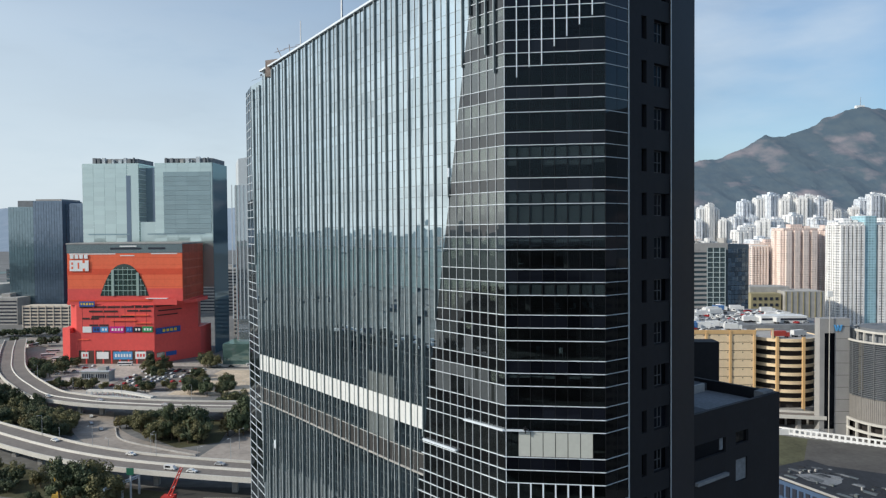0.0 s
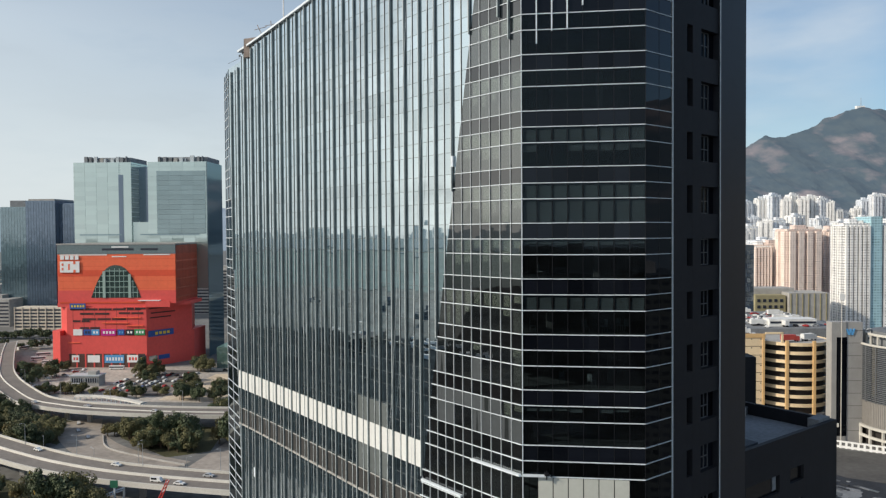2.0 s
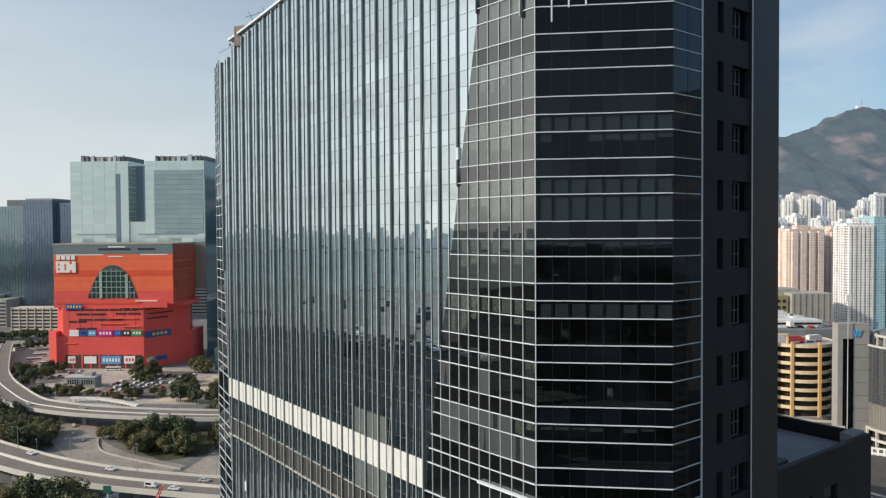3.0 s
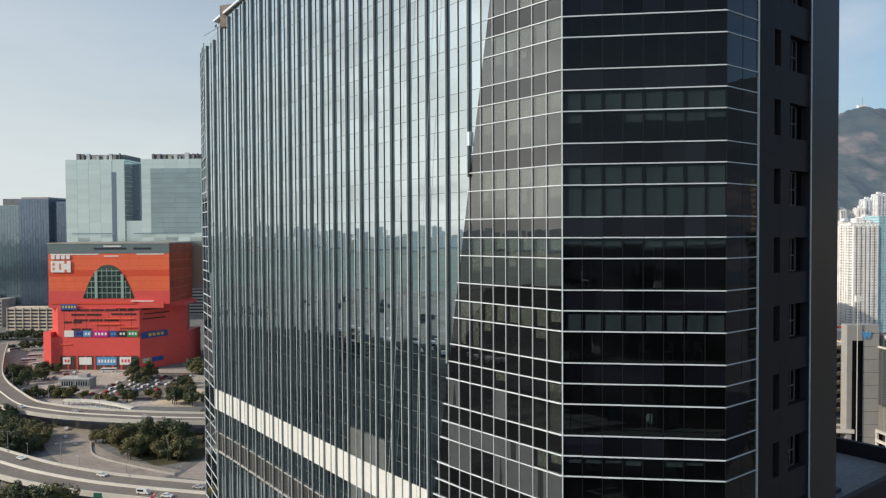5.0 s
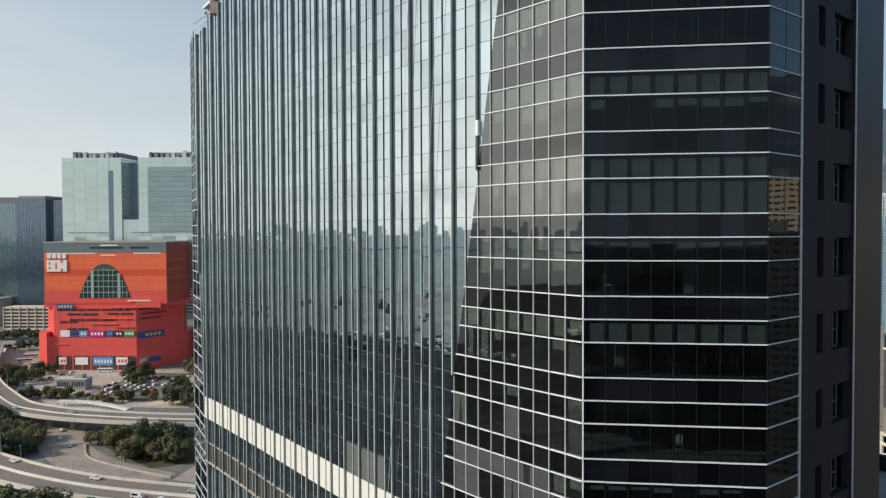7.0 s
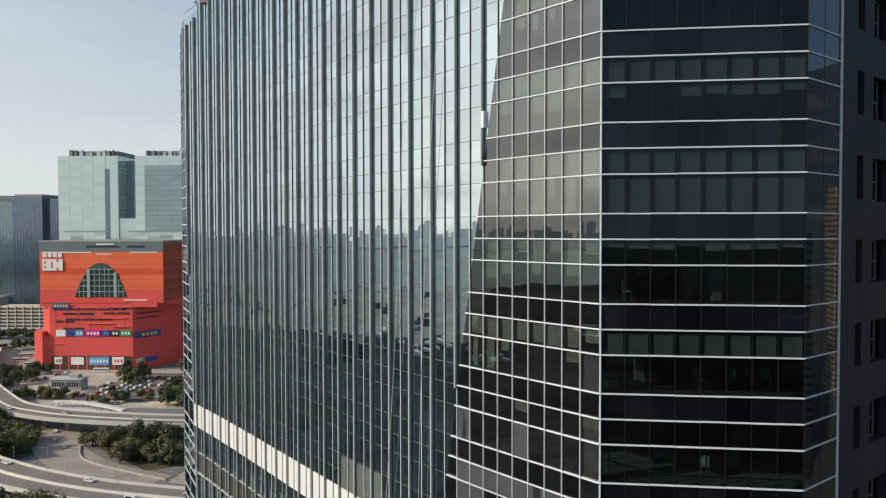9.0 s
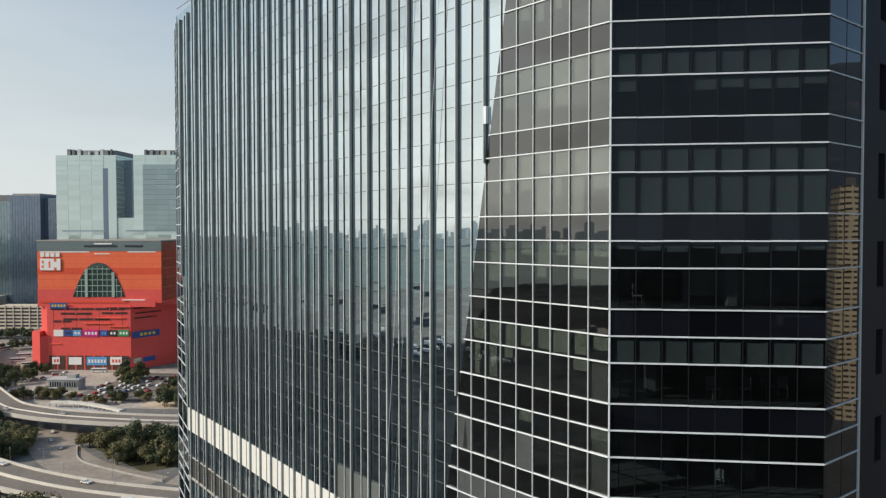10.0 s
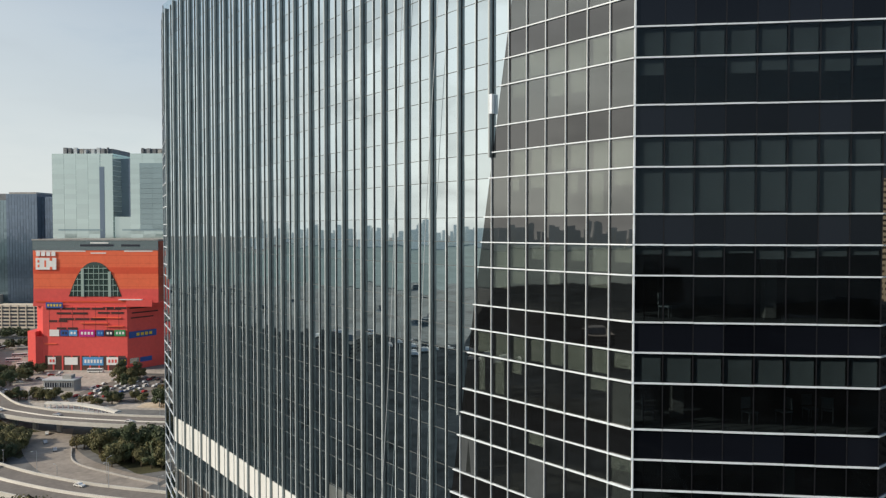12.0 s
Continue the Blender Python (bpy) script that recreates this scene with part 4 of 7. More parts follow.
part("roof_tank", boxed(12.2, 2.6, 88.9, 17.0, 5.6, 89.2), M["roof_wall"], annex, m=ax)
part("stair_house", boxed(22.0, 39.5, 0, 33.5, 42.5, 92.9), M["dark_wall"], annex)

# ---- west of the tower: mall, office towers, viaducts, lots, trees ----
M["orange"] = surface("orange cladding", (0.82, 0.155, 0.068), rough=0.5, var=0.07, size=14.0, fine=2.0, bump=0.03, streak=0.1)
M["red"] = surface("red cladding", (0.72, 0.092, 0.080), rough=0.5, var=0.08, size=14.0, fine=2.0, bump=0.03, streak=0.1)
M["orange_band"] = surface("darker orange cladding", (0.70, 0.085, 0.035), rough=0.5, var=0.08, size=14.0, fine=2.0, bump=0.03)
M["brown"] = surface("brown shopfront", (0.10, 0.055, 0.045), rough=0.4, var=0.4, size=3.0, bump=0)
M["dark_red"] = surface("dark slot", (0.05, 0.02, 0.02), rough=0.6, bump=0)
M["sign_white"] = surface("white sign", (0.8, 0.8, 0.78), rough=0.5, var=0.05, bump=0)
M["sign_blue"] = surface("blue sign", (0.03, 0.09, 0.32), rough=0.5, var=0.1, bump=0)
M["sign_sky"] = surface("light blue sign", (0.10, 0.32, 0.6), rough=0.5, var=0.1, bump=0)
M["sign_pink"] = surface("magenta sign", (0.55, 0.02, 0.25), rough=0.5, var=0.1, bump=0)
M["sign_green"] = surface("green sign", (0.03, 0.28, 0.10), rough=0.5, var=0.1, bump=0)
M["sign_dark"] = surface("dark sign", (0.02, 0.025, 0.04), rough=0.5, var=0.1, bump=0)
M["sign_yellow"] = surface("yellow lettering", (0.7, 0.5, 0.05), rough=0.5, var=0.1, bump=0)
M["arch_glass"] = mirror_glass("greenish atrium glass", (0.7, 0.85, 0.8), (0.06, 0.10, 0.09), 0.22)
M["pale_green"] = surface("pale green steel", (0.32, 0.42, 0.38), rough=0.5, var=0.1, bump=0)
M["grey_glass"] = mirror_glass("grey band glass", (0.85, 0.90, 0.92), (0.16, 0.18, 0.19), 0.42)
M["office_glass"] = mirror_glass("pale green office glass", (0.74, 0.87, 0.85), (0.31, 0.36, 0.345), 0.54, rough=0.05, vary=0.05, spread=(0.88, 1.12))
# The blue-grey and navy backings below are lightened to imitate haze.
M["office_glass_dark"] = mirror_glass("hazed blue-grey office glass", (0.6, 0.74, 0.8), (0.085, 0.125, 0.145), 0.30, rough=0.06, vary=0.03, spread=(0.9, 1.1))
M["office_mid"] = mirror_glass("blue-green office glass", (0.66, 0.8, 0.82), (0.085, 0.12, 0.128), 0.36, rough=0.05, vary=0.04, spread=(0.88, 1.12))
M["navy_glass"] = mirror_glass("hazed navy office glass", (0.55, 0.65, 0.8), (0.072, 0.102, 0.138), 0.24, rough=0.08, vary=0.03, spread=(0.88, 1.12))
M["line"] = surface("pale storey line", (0.45, 0.50, 0.50), rough=0.5, bump=0)

mall = tagged(empty("shopping_mall", (-287, 515, 0)), "large orange and red shopping mall with an arched atrium window", "shopping mall")
part("upper_block", boxed(-49, 0, 52, 48, 46, 92), M["orange"], mall, "orange clad upper block")
part("glass_band", boxed(-49.2, -0.2, 92, 48.2, 46.2, 100), M["grey_glass"], mall, "grey glazed top storey")
part("roof_edge", boxed(-49.6, -0.6, 99.6, 48.6, 46.6, 100.6), M["concrete"], mall)
for x0, x1 in ((-12, 14), (20, 34)):
    part("band_sign", boxed(x0, -0.5, 95.0, x1, -0.25, 96.6), M["sign_dark"], mall)
part("band_sign", boxed(-4, -0.6, 97.2, 10, -0.3, 98.2), M["sign_white"], mall)
for i, (x0, x1) in enumerate(((-49, -8), (-6, 8), (20, 44))):
    part("slot", boxed(x0 + 2, -0.25, 91.0 - (i % 2) * 1.5, x1, 0.05, 91.8 - (i % 2) * 1.5), M["sign_white"], mall)
for z in (58, 64, 70, 76, 82, 88):
    part("panel_joint", boxed(-49.05, -0.06, z, 48.05, 46.05, z + 0.22), M["orange_band"], mall)
part("panel_band", boxed(-49.1, -0.1, 74, 48.1, 46.1, 79), M["orange_band"], mall)
part("panel_band", boxed(-49.12, -0.12, 52, 48.12, 46.12, 62.5), M["red"], mall)
# terrace and lower red block, with a splayed east side
part("lower_block", prism(bmesh.new(), [(-41, -2), (24.5, -2), (48, 33), (40, 60), (-49, 60), (-49, 4)], 0, 49), M["red"], mall, "red clad lower block")
part("terrace", prism(bmesh.new(), [(-49, -1), (36, -1), (52, 20), (52, 46), (-49, 46)], 49, 52), M["red"], mall)
part("parapet", boxed(24, -2.2, 49, 44, -1.4, 54), M["red"], mall)
part("skirt", prism(bmesh.new(), [(-45, -5), (-41, -2.4), (24.7, -2.4), (49.5, 34), (49.5, 60), (-52, 60), (-52, 4)], 0, 26), M["red"], mall)
part("skirt_side", prism(bmesh.new(), [(-53, -2), (-45, -5.2), (-45, 30), (-53, 30)], 0, 30), M["red"], mall)
# arch
bm = bmesh.new()
arch = []
for i in range(25):
    x = -1 + 2 * i / 24
    arch.append((x * 20.5 - 0.9, 56.5 + 26.5 * (1 - abs(x) ** 2.3)))


win = part("atrium_window", upright_sheet(arch, -0.35, 0.2), M["arch_glass"], mall, "arched greenish glass atrium window")
for x in (-11.5, 9.5):
    part("column", boxed(x, -0.9, 56.5, x + 2.2, -0.4, 56.5 + 26 * (1 - abs((x + 1.9) / 20.5) ** 2.3)), M["pale_green"], win)
for z in (60.5, 65, 69.5, 74, 78):
    hw = 20.5 * (1 - (z - 56.5) / 26.5) ** (1 / 2.3) - 0.6
    part("rail", boxed(-0.9 - hw, -0.6, z, -0.9 + hw, -0.36, z + 0.5), M["pale_green"], win)
for x in (-18, -14.6, -6, -2, 2, 5.5, 13, 16.5):
    part("mullion", boxed(x, -0.5, 56.6, x + 0.35, -0.36, 56.5 + 24 * (1 - abs((x + 0.9) / 20.5) ** 2.3)), M["pale_green"], win)
# window slots on the lower block
for x0, x1, z in ((-38, 20, 46.6), (6, 24, 47.2), (-30, -6, 43.0), (2, 22, 43.4), (-28, 8, 38.6), (-36, -22, 37.0), (-38, -18, 14.6), (6, 24, 19.4), (-30, -14, 31.4)):
    slot = part("slot", boxed(x0, -2.3, z, x1, -1.9, z + 1.5), M["dark_red"], mall)
    n_ = max(2, int((x1 - x0) / 11))
    for i in range(1, n_):
        part("pier", boxed(x0 + (x1 - x0) * i / n_ - 0.35, -2.42, z - 0.05, x0 + (x1 - x0) * i / n_ + 0.35, -2.25, z + 1.55), M["red"], slot)
# the splayed side's slots and signs
sp = Matrix.Translation((24.5, -2, 0)) @ pose(0, 0, 0, 0, 0, math.degrees(math.atan2(35, 23.5)))
for x0, x1, z in ((2, 20, 47.0), (4, 26, 43.2), (3, 22, 39.4), (2, 14, 19.4)):
    part("slot", boxed(x0, -0.25, z, x1, 0.1, z + 0.9), M["dark_red"], mall, m=sp)
part("sign", boxed(1, -0.9, 24.4, 24, -0.5, 29.4), M["sign_blue"], mall, m=sp)
for i in range(4):
    part("lettering", boxed(7 + i * 3.6, -1.05, 25.8, 9.4 + i * 3.6, -0.92, 28.0), M["sign_yellow"], mall, m=sp)
part("sign", boxed(1.5, -0.7, 5.0, 9, -0.4, 8.8), M["grey_glass"], mall, m=sp)
part("sign", boxed(10, -0.7, 5.0, 20, -0.4, 8.6), M["sign_blue"], mall, m=sp)
# tenants' signs: plain colour shapes
for x0, x1, z0, z1, c, d in ((-35.5, -28, 26.2, 31.2, "sign_white", None), (-27, -21, 26.4, 31, "sign_blue", "sign_dark"), (-20.5, -14, 26.4, 31, "sign_sky", "sign_white"), (-12.5, -0.5, 26.0, 31.2, "sign_pink", "sign_white"),
                             (1, 6.5, 26.4, 31, "sign_blue", "sign_sky"), (7.5, 14, 26.4, 31, "sign_dark", "sign_white"), (14.8, 23.4, 26.4, 31.2, "sign_green", "sign_white"), (-38, -25, 47.8, 52.2, "sign_blue", "sign_yellow"),
                             (-37, -31, 4.5, 10, "sign_white", "red"), (-24, -14, 4.2, 10, "sign_white", None), (-10, 6, 3.8, 10.2, "sign_sky", "sign_white"), (8.5, 17.5, 4.2, 10.2, "sign_white", "red"), (18.4, 24.3, 4.2, 10, "sign_dark", "sign_yellow")):
    sg = part("sign", boxed(x0, -2.9, z0, x1, -2.42, z1), M[c], mall)
    if d:
        k = max(2, int((x1 - x0) / 2.6))
        for i in range(k):
            a = x0 + (x1 - x0) * (i + 0.6) / (k + 0.6)
            part("lettering", boxed(a, -3.02, z0 + (z1 - z0) * 0.3, a + (x1 - x0) / (k + 0.6) * 0.6, -2.92, z1 - (z1 - z0) * 0.3), M[d], sg)
part("shopfront_band", boxed(-40.5, -2.62, 0.2, 24.2, -2.3, 11.2), M["brown"], mall, "brown shopfront storey")
for i in range(10):
    part("shopfront_pier", boxed(-40.5 + i * 7.1, -2.8, 0.1, -39.3 + i * 7.1, -2.5, 11.4), M["red"], mall)
for i in range(11):
    part("panel_joint", boxed(-44.5 + i * 8.6, -0.03, 62.6, -44.42 + i * 8.6, 0.1, 92), M["orange_band"], mall)
for i in range(7):
    part("panel_joint", boxed(-36 + i * 9, -2.05, 26, -35.8 + i * 9, -1.9, 49), M["dark_red"], mall)
M["louvre_red"] = surface("brown-red louvre", (0.40, 0.10, 0.06), rough=0.6, var=0.2, size=6.0, bump=0)
for i in range(22):
    part("side_louvre", boxed(48.13, 1.2 + i * 2.05, 53, 48.5, 2.1 + i * 2.05, 99), M["louvre_red"], mall)
for k in range(5):
    part("side_rail", boxed(48.13, 0.4, 56 + k * 7.4, 48.42, 45.6, 57.0 + k * 7.4), M["louvre_red"], mall)
for x0, x1, z in ((-40, -30, 20.0), (-12, 10, 36.0), (-2, 20, 40.2), (8, 22, 33.6)):
    part("ledge", boxed(x0, -3.0, z, x1, -1.95, z + 0.5), M["orange"], mall)
part("terrace_rail", boxed(-47, -1.4, 52, 34, -1.2, 53.2), M["orange_band"], mall)
part("terrace_canopy", boxed(18, -2.4, 54.0, 36, 2, 54.6), M["sign_white"], mall)
# white shapes of the mall's emblem
em = part("emblem", boxed(-46.5, -0.9, 77.2, -30.5, -0.5, 86.2), M["sign_white"], mall, "white block emblem")
for x0, x1, z0, z1 in ((-45.0, -43.6, 79.0, 81.0), (-45.0, -43.6, 82.6, 84.6), (-39.7, -38.4, 79.2, 84.2), (-35.5, -33.6, 77.2, 79.4), (-35.5, -33.6, 84.0, 86.2)):
    part("counter", boxed(x0, -1.0, z0, x1, -0.92, z1), M["orange"], em)
for i in range(4):
    part("emblem_bar", boxed(-46.2 + i * 4.0, -0.8, 87.6, -43.2 + i * 4.0, -0.4, 90.8), M["sign_white"], mall)

# twin glass towers behind the mall
twin = tagged(empty("twin_glass_tower", (-287, 563, 0)), "pair of joined pale green glass office towers", "office tower")


def glass_block(parent, name, x0, y0, x1, y1, z0, z1, mt, step=4.2, label="", bay=0):
    ob = part(name, boxed(x0, y0, z0, x1, y1, z1), M[mt], parent, label)
    bm = bmesh.new()
    z = z0 + step
    while z < z1 - 1:
        box(bm, x0 - 0.12, y0 - 0.12, z, x1 + 0.12, y1 + 0.12, z + 0.5)
        z += step
    tagged(part("storey_line_rest", bm, M["line"] if mt == "office_glass" else M[mt], ob), kind="stuff")
    return ob


glass_block(twin, "west_block", -61, 0, -9.5, 38, 60, 171, "office_glass")
glass_block(twin, "east_block", 5, 0, 57, 38, 60, 171, "office_glass")
pane_field(twin, "west_panes", -61, -20.5, -0.15, 100, 170.5, 10.2, 4.2, "office_glass", 0.22, 0.22)
pane_field(twin, "east_panes", 5, 57, -0.15, 100, 170.5, 10.2, 4.2, "office_glass", 0.22, 0.22)
pane_field(twin, "east_field_panes", 13, 56, -0.6, 108, 163, 10.8, 4.2, "office_mid", 0.18, 0.2)
part("east_flank", boxed(57.15, 0.2, 0, 57.5, 38, 171), M["office_glass_dark"], twin)
part("east_face", boxed(13, -0.45, 108, 56, -0.1, 163), M["line"], twin, "blue-grey glass field")
part("west_strip", boxed(-19, -0.45, 100, -9.7, -0.1, 170), M["office_glass"], twin)
part("link", boxed(-9.5, 1, 60, 5, 36, 118.5), M["office_glass"], twin)
part("link_back", boxed(-9.5, 14, 118.5, 5, 36, 168), M["navy_glass"], twin)
# Proud strip of navy glass marks the narrow dark slot.
part("recess", boxed(-20.8, -0.7, 100, -16.8, 0.3, 160), M["navy_glass"], twin)
part("podium_storeys_block", boxed(-61.2, -0.3, 60, 57.2, 38, 100), M["office_glass"], twin)
for x0, x1 in ((-56, -18), (-2, 50)):
    part("ledge", boxed(x0, -1.0, 107, x1, -0.4, 108), M["office_glass_dark"], twin)
for x0, x1 in ((-54, -12), (12, 56)):
    part("roof_plant", boxed(x0, 5, 171, x1, 36, 175.5), M["roof_concrete"], twin)
    for i in range(9):
        a_ = x0 + (i + random.uniform(0, 0.4)) * (x1 - x0) / 9
        part("plant_unit", boxed(a_, 2.5, 171, a_ + random.uniform(0.5, 3.4), 4.8, 173.5 + random.uniform(0, 3.6)), random.choice((M["concrete"], M["grey_bar"], M["roof_concrete"])), twin)

navy = tagged(empty("navy_office_block", (-513.5, 800, 0)), "dark navy glass office blocks side by side", "office block")
glass_block(navy, "block", -50, -14, -15, 24, 0, 141, "office_glass_dark", 4.0)
glass_block(navy, "block", -15, -20, 21, 24, 0, 148, "navy_glass", 4.0)
glass_block(navy, "block", 21, -12, 54, 24, 0, 145, "navy_glass", 4.0)
pane_field(navy, "block_panes", -50, -15.2, -14.3, 4, 140, 3.4, 4.0, "office_glass_dark", 0.4, 0.15)
pane_field(navy, "block_panes", -15, 21, -20.3, 4, 147, 3.4, 4.0, "navy_glass", 0.4, 0.15)
pane_field(navy, "block_panes", 21.2, 54, -12.3, 4, 144, 3.4, 4.0, "navy_glass", 0.4, 0.15)
part("roof_frame", boxed(-12, -19.5, 148, 20, 22, 150), M["concrete"], navy)
part("roof_plant", boxed(-43, -6, 141, -24, 12, 149), M["roof_concrete"], navy)

curved = tagged(empty("curved_glass_tower", (-178, 535, 0)), "slender grey glass tower with a curved crown", "office tower")
body = [(x - 0.0, y) for x, y in [(-16 - 6 * math.sin(math.pi * i / 10), 14 - 28 * i / 10) for i in range(11)]] + [(30, -14), (30, 14)]
part("shaft", prism(bmesh.new(), body, 0, 148), M["grey_glass"], curved)
bm = prism(bmesh.new(), [(x * 0.97 + 0.6, y * 0.95) for x, y in body], 148, 160)
for v in bm.verts:  # crown that climbs in a curve away from the street
    if v.co.z > 155:
        v.co.z = 163 + 13 * math.sin(min(max((v.co.x + 22) / 20, 0), 1) * math.pi / 2)
part("crown", bm, M["grey_bar"], curved, "pale curved crown")
for i in range(6):
    part("pier", boxed(-20.8 + i * 3.2, -14.5, 36, -20.2 + i * 3.2, -13.8, 148), M["grey_bar"], curved)
part("podium", boxed(-26, -26, 0, 30, 20, 17), M["arch_glass"], curved, "pale green glass podium")

M["barrier"] = surface("pale concrete barrier", (0.55, 0.53, 0.48), rough=0.8, var=0.15, size=8.0, streak=0.1)
old = tagged(empty("low_concrete_block", (-489, 735, 0)), "low beige concrete block with dark window strips", "building")
M["beige_concrete"] = surface("weathered beige concrete", (0.60, 0.53, 0.43), rough=0.8, var=0.2, size=6.0, streak=0.2)
part("body", boxed(-27, 0, 0, 30, 20, 25), M["beige_concrete"], old)
for i in range(6):
    part("window_strip", boxed(-26, -0.3, 2.4 + i * 3.8, 29, 0.1, 4.2 + i * 3.8), M["sign_dark"], old)
for i in range(7):
    part("pier", boxed(-27 + i * 9, -0.6, 0, -26 + i * 9, 0.1, 25.5), M["beige_concrete"], old)


# --- viaducts
def spline(pts, n=10):
    out = []
    v = [Vector(p) for p in pts]
    v = [2 * v[0] - v[1]] + v + [2 * v[-1] - v[-2]]
    for i in range(1, len(v) - 2):
        for k in range(n):
            t = k / n
            a, b, c, d = v[i - 1 : i + 3]
            out.append(0.5 * ((2 * b) + (c - a) * t + (2 * a - 5 * b + 4 * c - d) * t * t + (3 * b - a - 3 * c + d) * t**3))
    out.append(v[-2])
    return out


def sweep(path, profile):
    """A closed cross-section (across, up) carried along a plan path of (x, y) or (x, y, z)."""
    bm = bmesh.new()
    rings = []
    for i, q in enumerate(path):
        a, b = path[max(i - 1, 0)], path[min(i + 1, len(path) - 1)]
        d = Vector((b[0] - a[0], b[1] - a[1])).normalized()
        z = q[2] if len(q) > 2 else 0
        rings.append([bm.verts.new((q[0] + d.y * u, q[1] - d.x * u, z + h)) for u, h in profile])
    k = len(profile)
    for r0, r1 in zip(rings, rings[1:]):
        for j in range(k):
            bm.faces.new((r0[j], r0[(j + 1) % k], r1[(j + 1) % k], r1[j]))
    bm.faces.new(rings[0])
    bm.faces.new(rings[-1][::-1])
    bmesh.ops.recalc_face_normals(bm, faces=bm.faces)
    return bm


M["asphalt"] = surface("worn road asphalt", (0.180, 0.160, 0.142), rough=0.9, var=0.22, size=14.0, fine=1.5)
M["dark_lane"] = surface("grey drive lane asphalt", (0.105, 0.10, 0.095), rough=0.9, var=0.25, size=8.0, fine=1.0)
# Dark asphalt, darkened further to hold the shadow below the viaduct.
M["dark_asphalt"] = surface("shadow-dark asphalt", (0.06, 0.058, 0.055), rough=0.85, var=0.3, size=10.0, fine=1.5)
M["pave"] = surface("sunlit concrete paving", (0.33, 0.29, 0.25), rough=0.9, var=0.22, size=16.0, fine=2.0)
M["pale_pave"] = surface("pale concrete yard", (0.45, 0.405, 0.355), rough=0.9, var=0.4, size=18.0, fine=2.0)
M["soil"] = surface("dry earth", (0.56, 0.46, 0.34), rough=0.95, var=0.3, size=12.0, fine=2.0)
M["grass"] = surface("rough grass", (0.075, 0.074, 0.034), rough=0.95, var=0.4, size=9.0, fine=1.0)


def viaduct(name, label, pts, half, z, deck=1.5, medians=(), pillars=3, walls=1.0, median_high=1.0):
    ob = tagged(empty(name), label, "viaduct")
    path = [(*q, z) for q in spline(pts)]
    part("deck", sweep(path, [(-half, -0.05), (half, -0.05), (half, -deck * 0.4), (half * 0.55, -deck), (-half * 0.55, -deck), (-half, -deck * 0.4)]), M["concrete"], ob)
    part("carriageway", sweep(path, [(-half + 0.4, -0.046), (half - 0.4, -0.046), (half - 0.4, 0.0), (-half + 0.4, 0.0)]), M["asphalt"], ob)
    for side in (-1, 1):
        u = side * half
        part("barrier", sweep(path, [(u - 0.3, -deck * 0.55), (u + 0.3, -deck * 0.55), (u + 0.3, walls), (u - 0.3, walls)]), M["barrier"], ob)
    for u in medians:
        part("median", sweep(path, [(u - 0.5, 0.004), (u + 0.5, 0.004), (u + 0.22, walls * median_high), (u - 0.22, walls * median_high)]), M["barrier"], ob)
    for i in range(pillars, len(path) - 2, 7):
        x, y, _ = path[i]
        part("pillar", boxed(x - 1.1, y - 1.1, 0, x + 1.1, y + 1.1, z - deck), M["concrete"], ob)
    return ob


viaduct("near_viaduct", "curving concrete dual-carriageway viaduct", [(-330, 340), (-275, 303), (-237.4, 280), (-208, 263), (-181, 249.4), (-146.9, 237.2), (-95.7, 226.5), (-40, 219)], 9.8, 9.0, 2.0, medians=(0.0,))
viaduct("far_viaduct", "curving concrete viaduct with pale barriers", [(-430, 590), (-400, 540), (-373, 497), (-347, 457), (-323, 426), (-298, 399), (-268, 370), (-245, 358), (-222, 350), (-190, 344), (-160, 341), (-120, 340), (-60, 340)], 9.0, 8.0, 2.0, medians=(0.0,), median_high=0.5)
viaduct("loop_ramp", "grey looping slip road", [(-520, 562), (-462, 550), (-430, 528), (-412, 502), (-408, 480), (-417, 455)], 4.2, 7.0, 1.4)
slip = tagged(part("slip_road", sweep([(*q, 0.08) for q in spline([(-228, 352), (-214, 325), (-192, 300), (-168, 283), (-140, 270)])], [(-11, -0.06), (11, -0.06), (11, 0.02), (-11, 0.02)]), M["pave"]), "sunlit curving slip road", "road", kind="structure")
tagged(part("slip_wall", sweep([(*q, 0.0) for q in spline([(-200, 322), (-186, 300), (-160, 285), (-136, 274)])], [(-0.2, 0), (0.2, 0), (0.2, 0.9), (-0.2, 0.9)]), M["concrete"]), "low pale concrete wall", "wall", kind="structure")

# --- lots and ground patches
def patch(name, label, pts, mt, z=0.06, kind="structure"):
    return tagged(part(name, prism(bmesh.new(), pts, 0.0, z), M[mt]), label, "ground", kind=kind)


patch("forecourt", "sunlit concrete forecourt of the mall", [(-350, 420), (-270, 400), (-150, 395), (-130, 520), (-360, 512)], "pale_pave", 0.05)
patch("bus_yard", "pale worn bus yard beside the mall", [(-470, 560), (-420, 505), (-347, 505), (-345, 600), (-460, 660)], "pave", 0.04)
patch("earth_lot", "bare sandy building plot", [(-205, 402), (-140, 398), (-140, 486), (-196, 486)], "soil", 0.09)
patch("car_park", "asphalt car park", [(-262, 425), (-205, 412), (-212, 492), (-252, 496)], "asphalt", 0.08)
patch("verge", "rough green verge between the roads", [(-330, 372), (-262, 330), (-216, 306), (-222, 345), (-262, 366), (-300, 402)], "grass", 0.07)
patch("verge", "rough green verge under trees", [(-206, 345), (-188, 318), (-150, 286), (-132, 296), (-138, 338), (-178, 342)], "grass", 0.07)
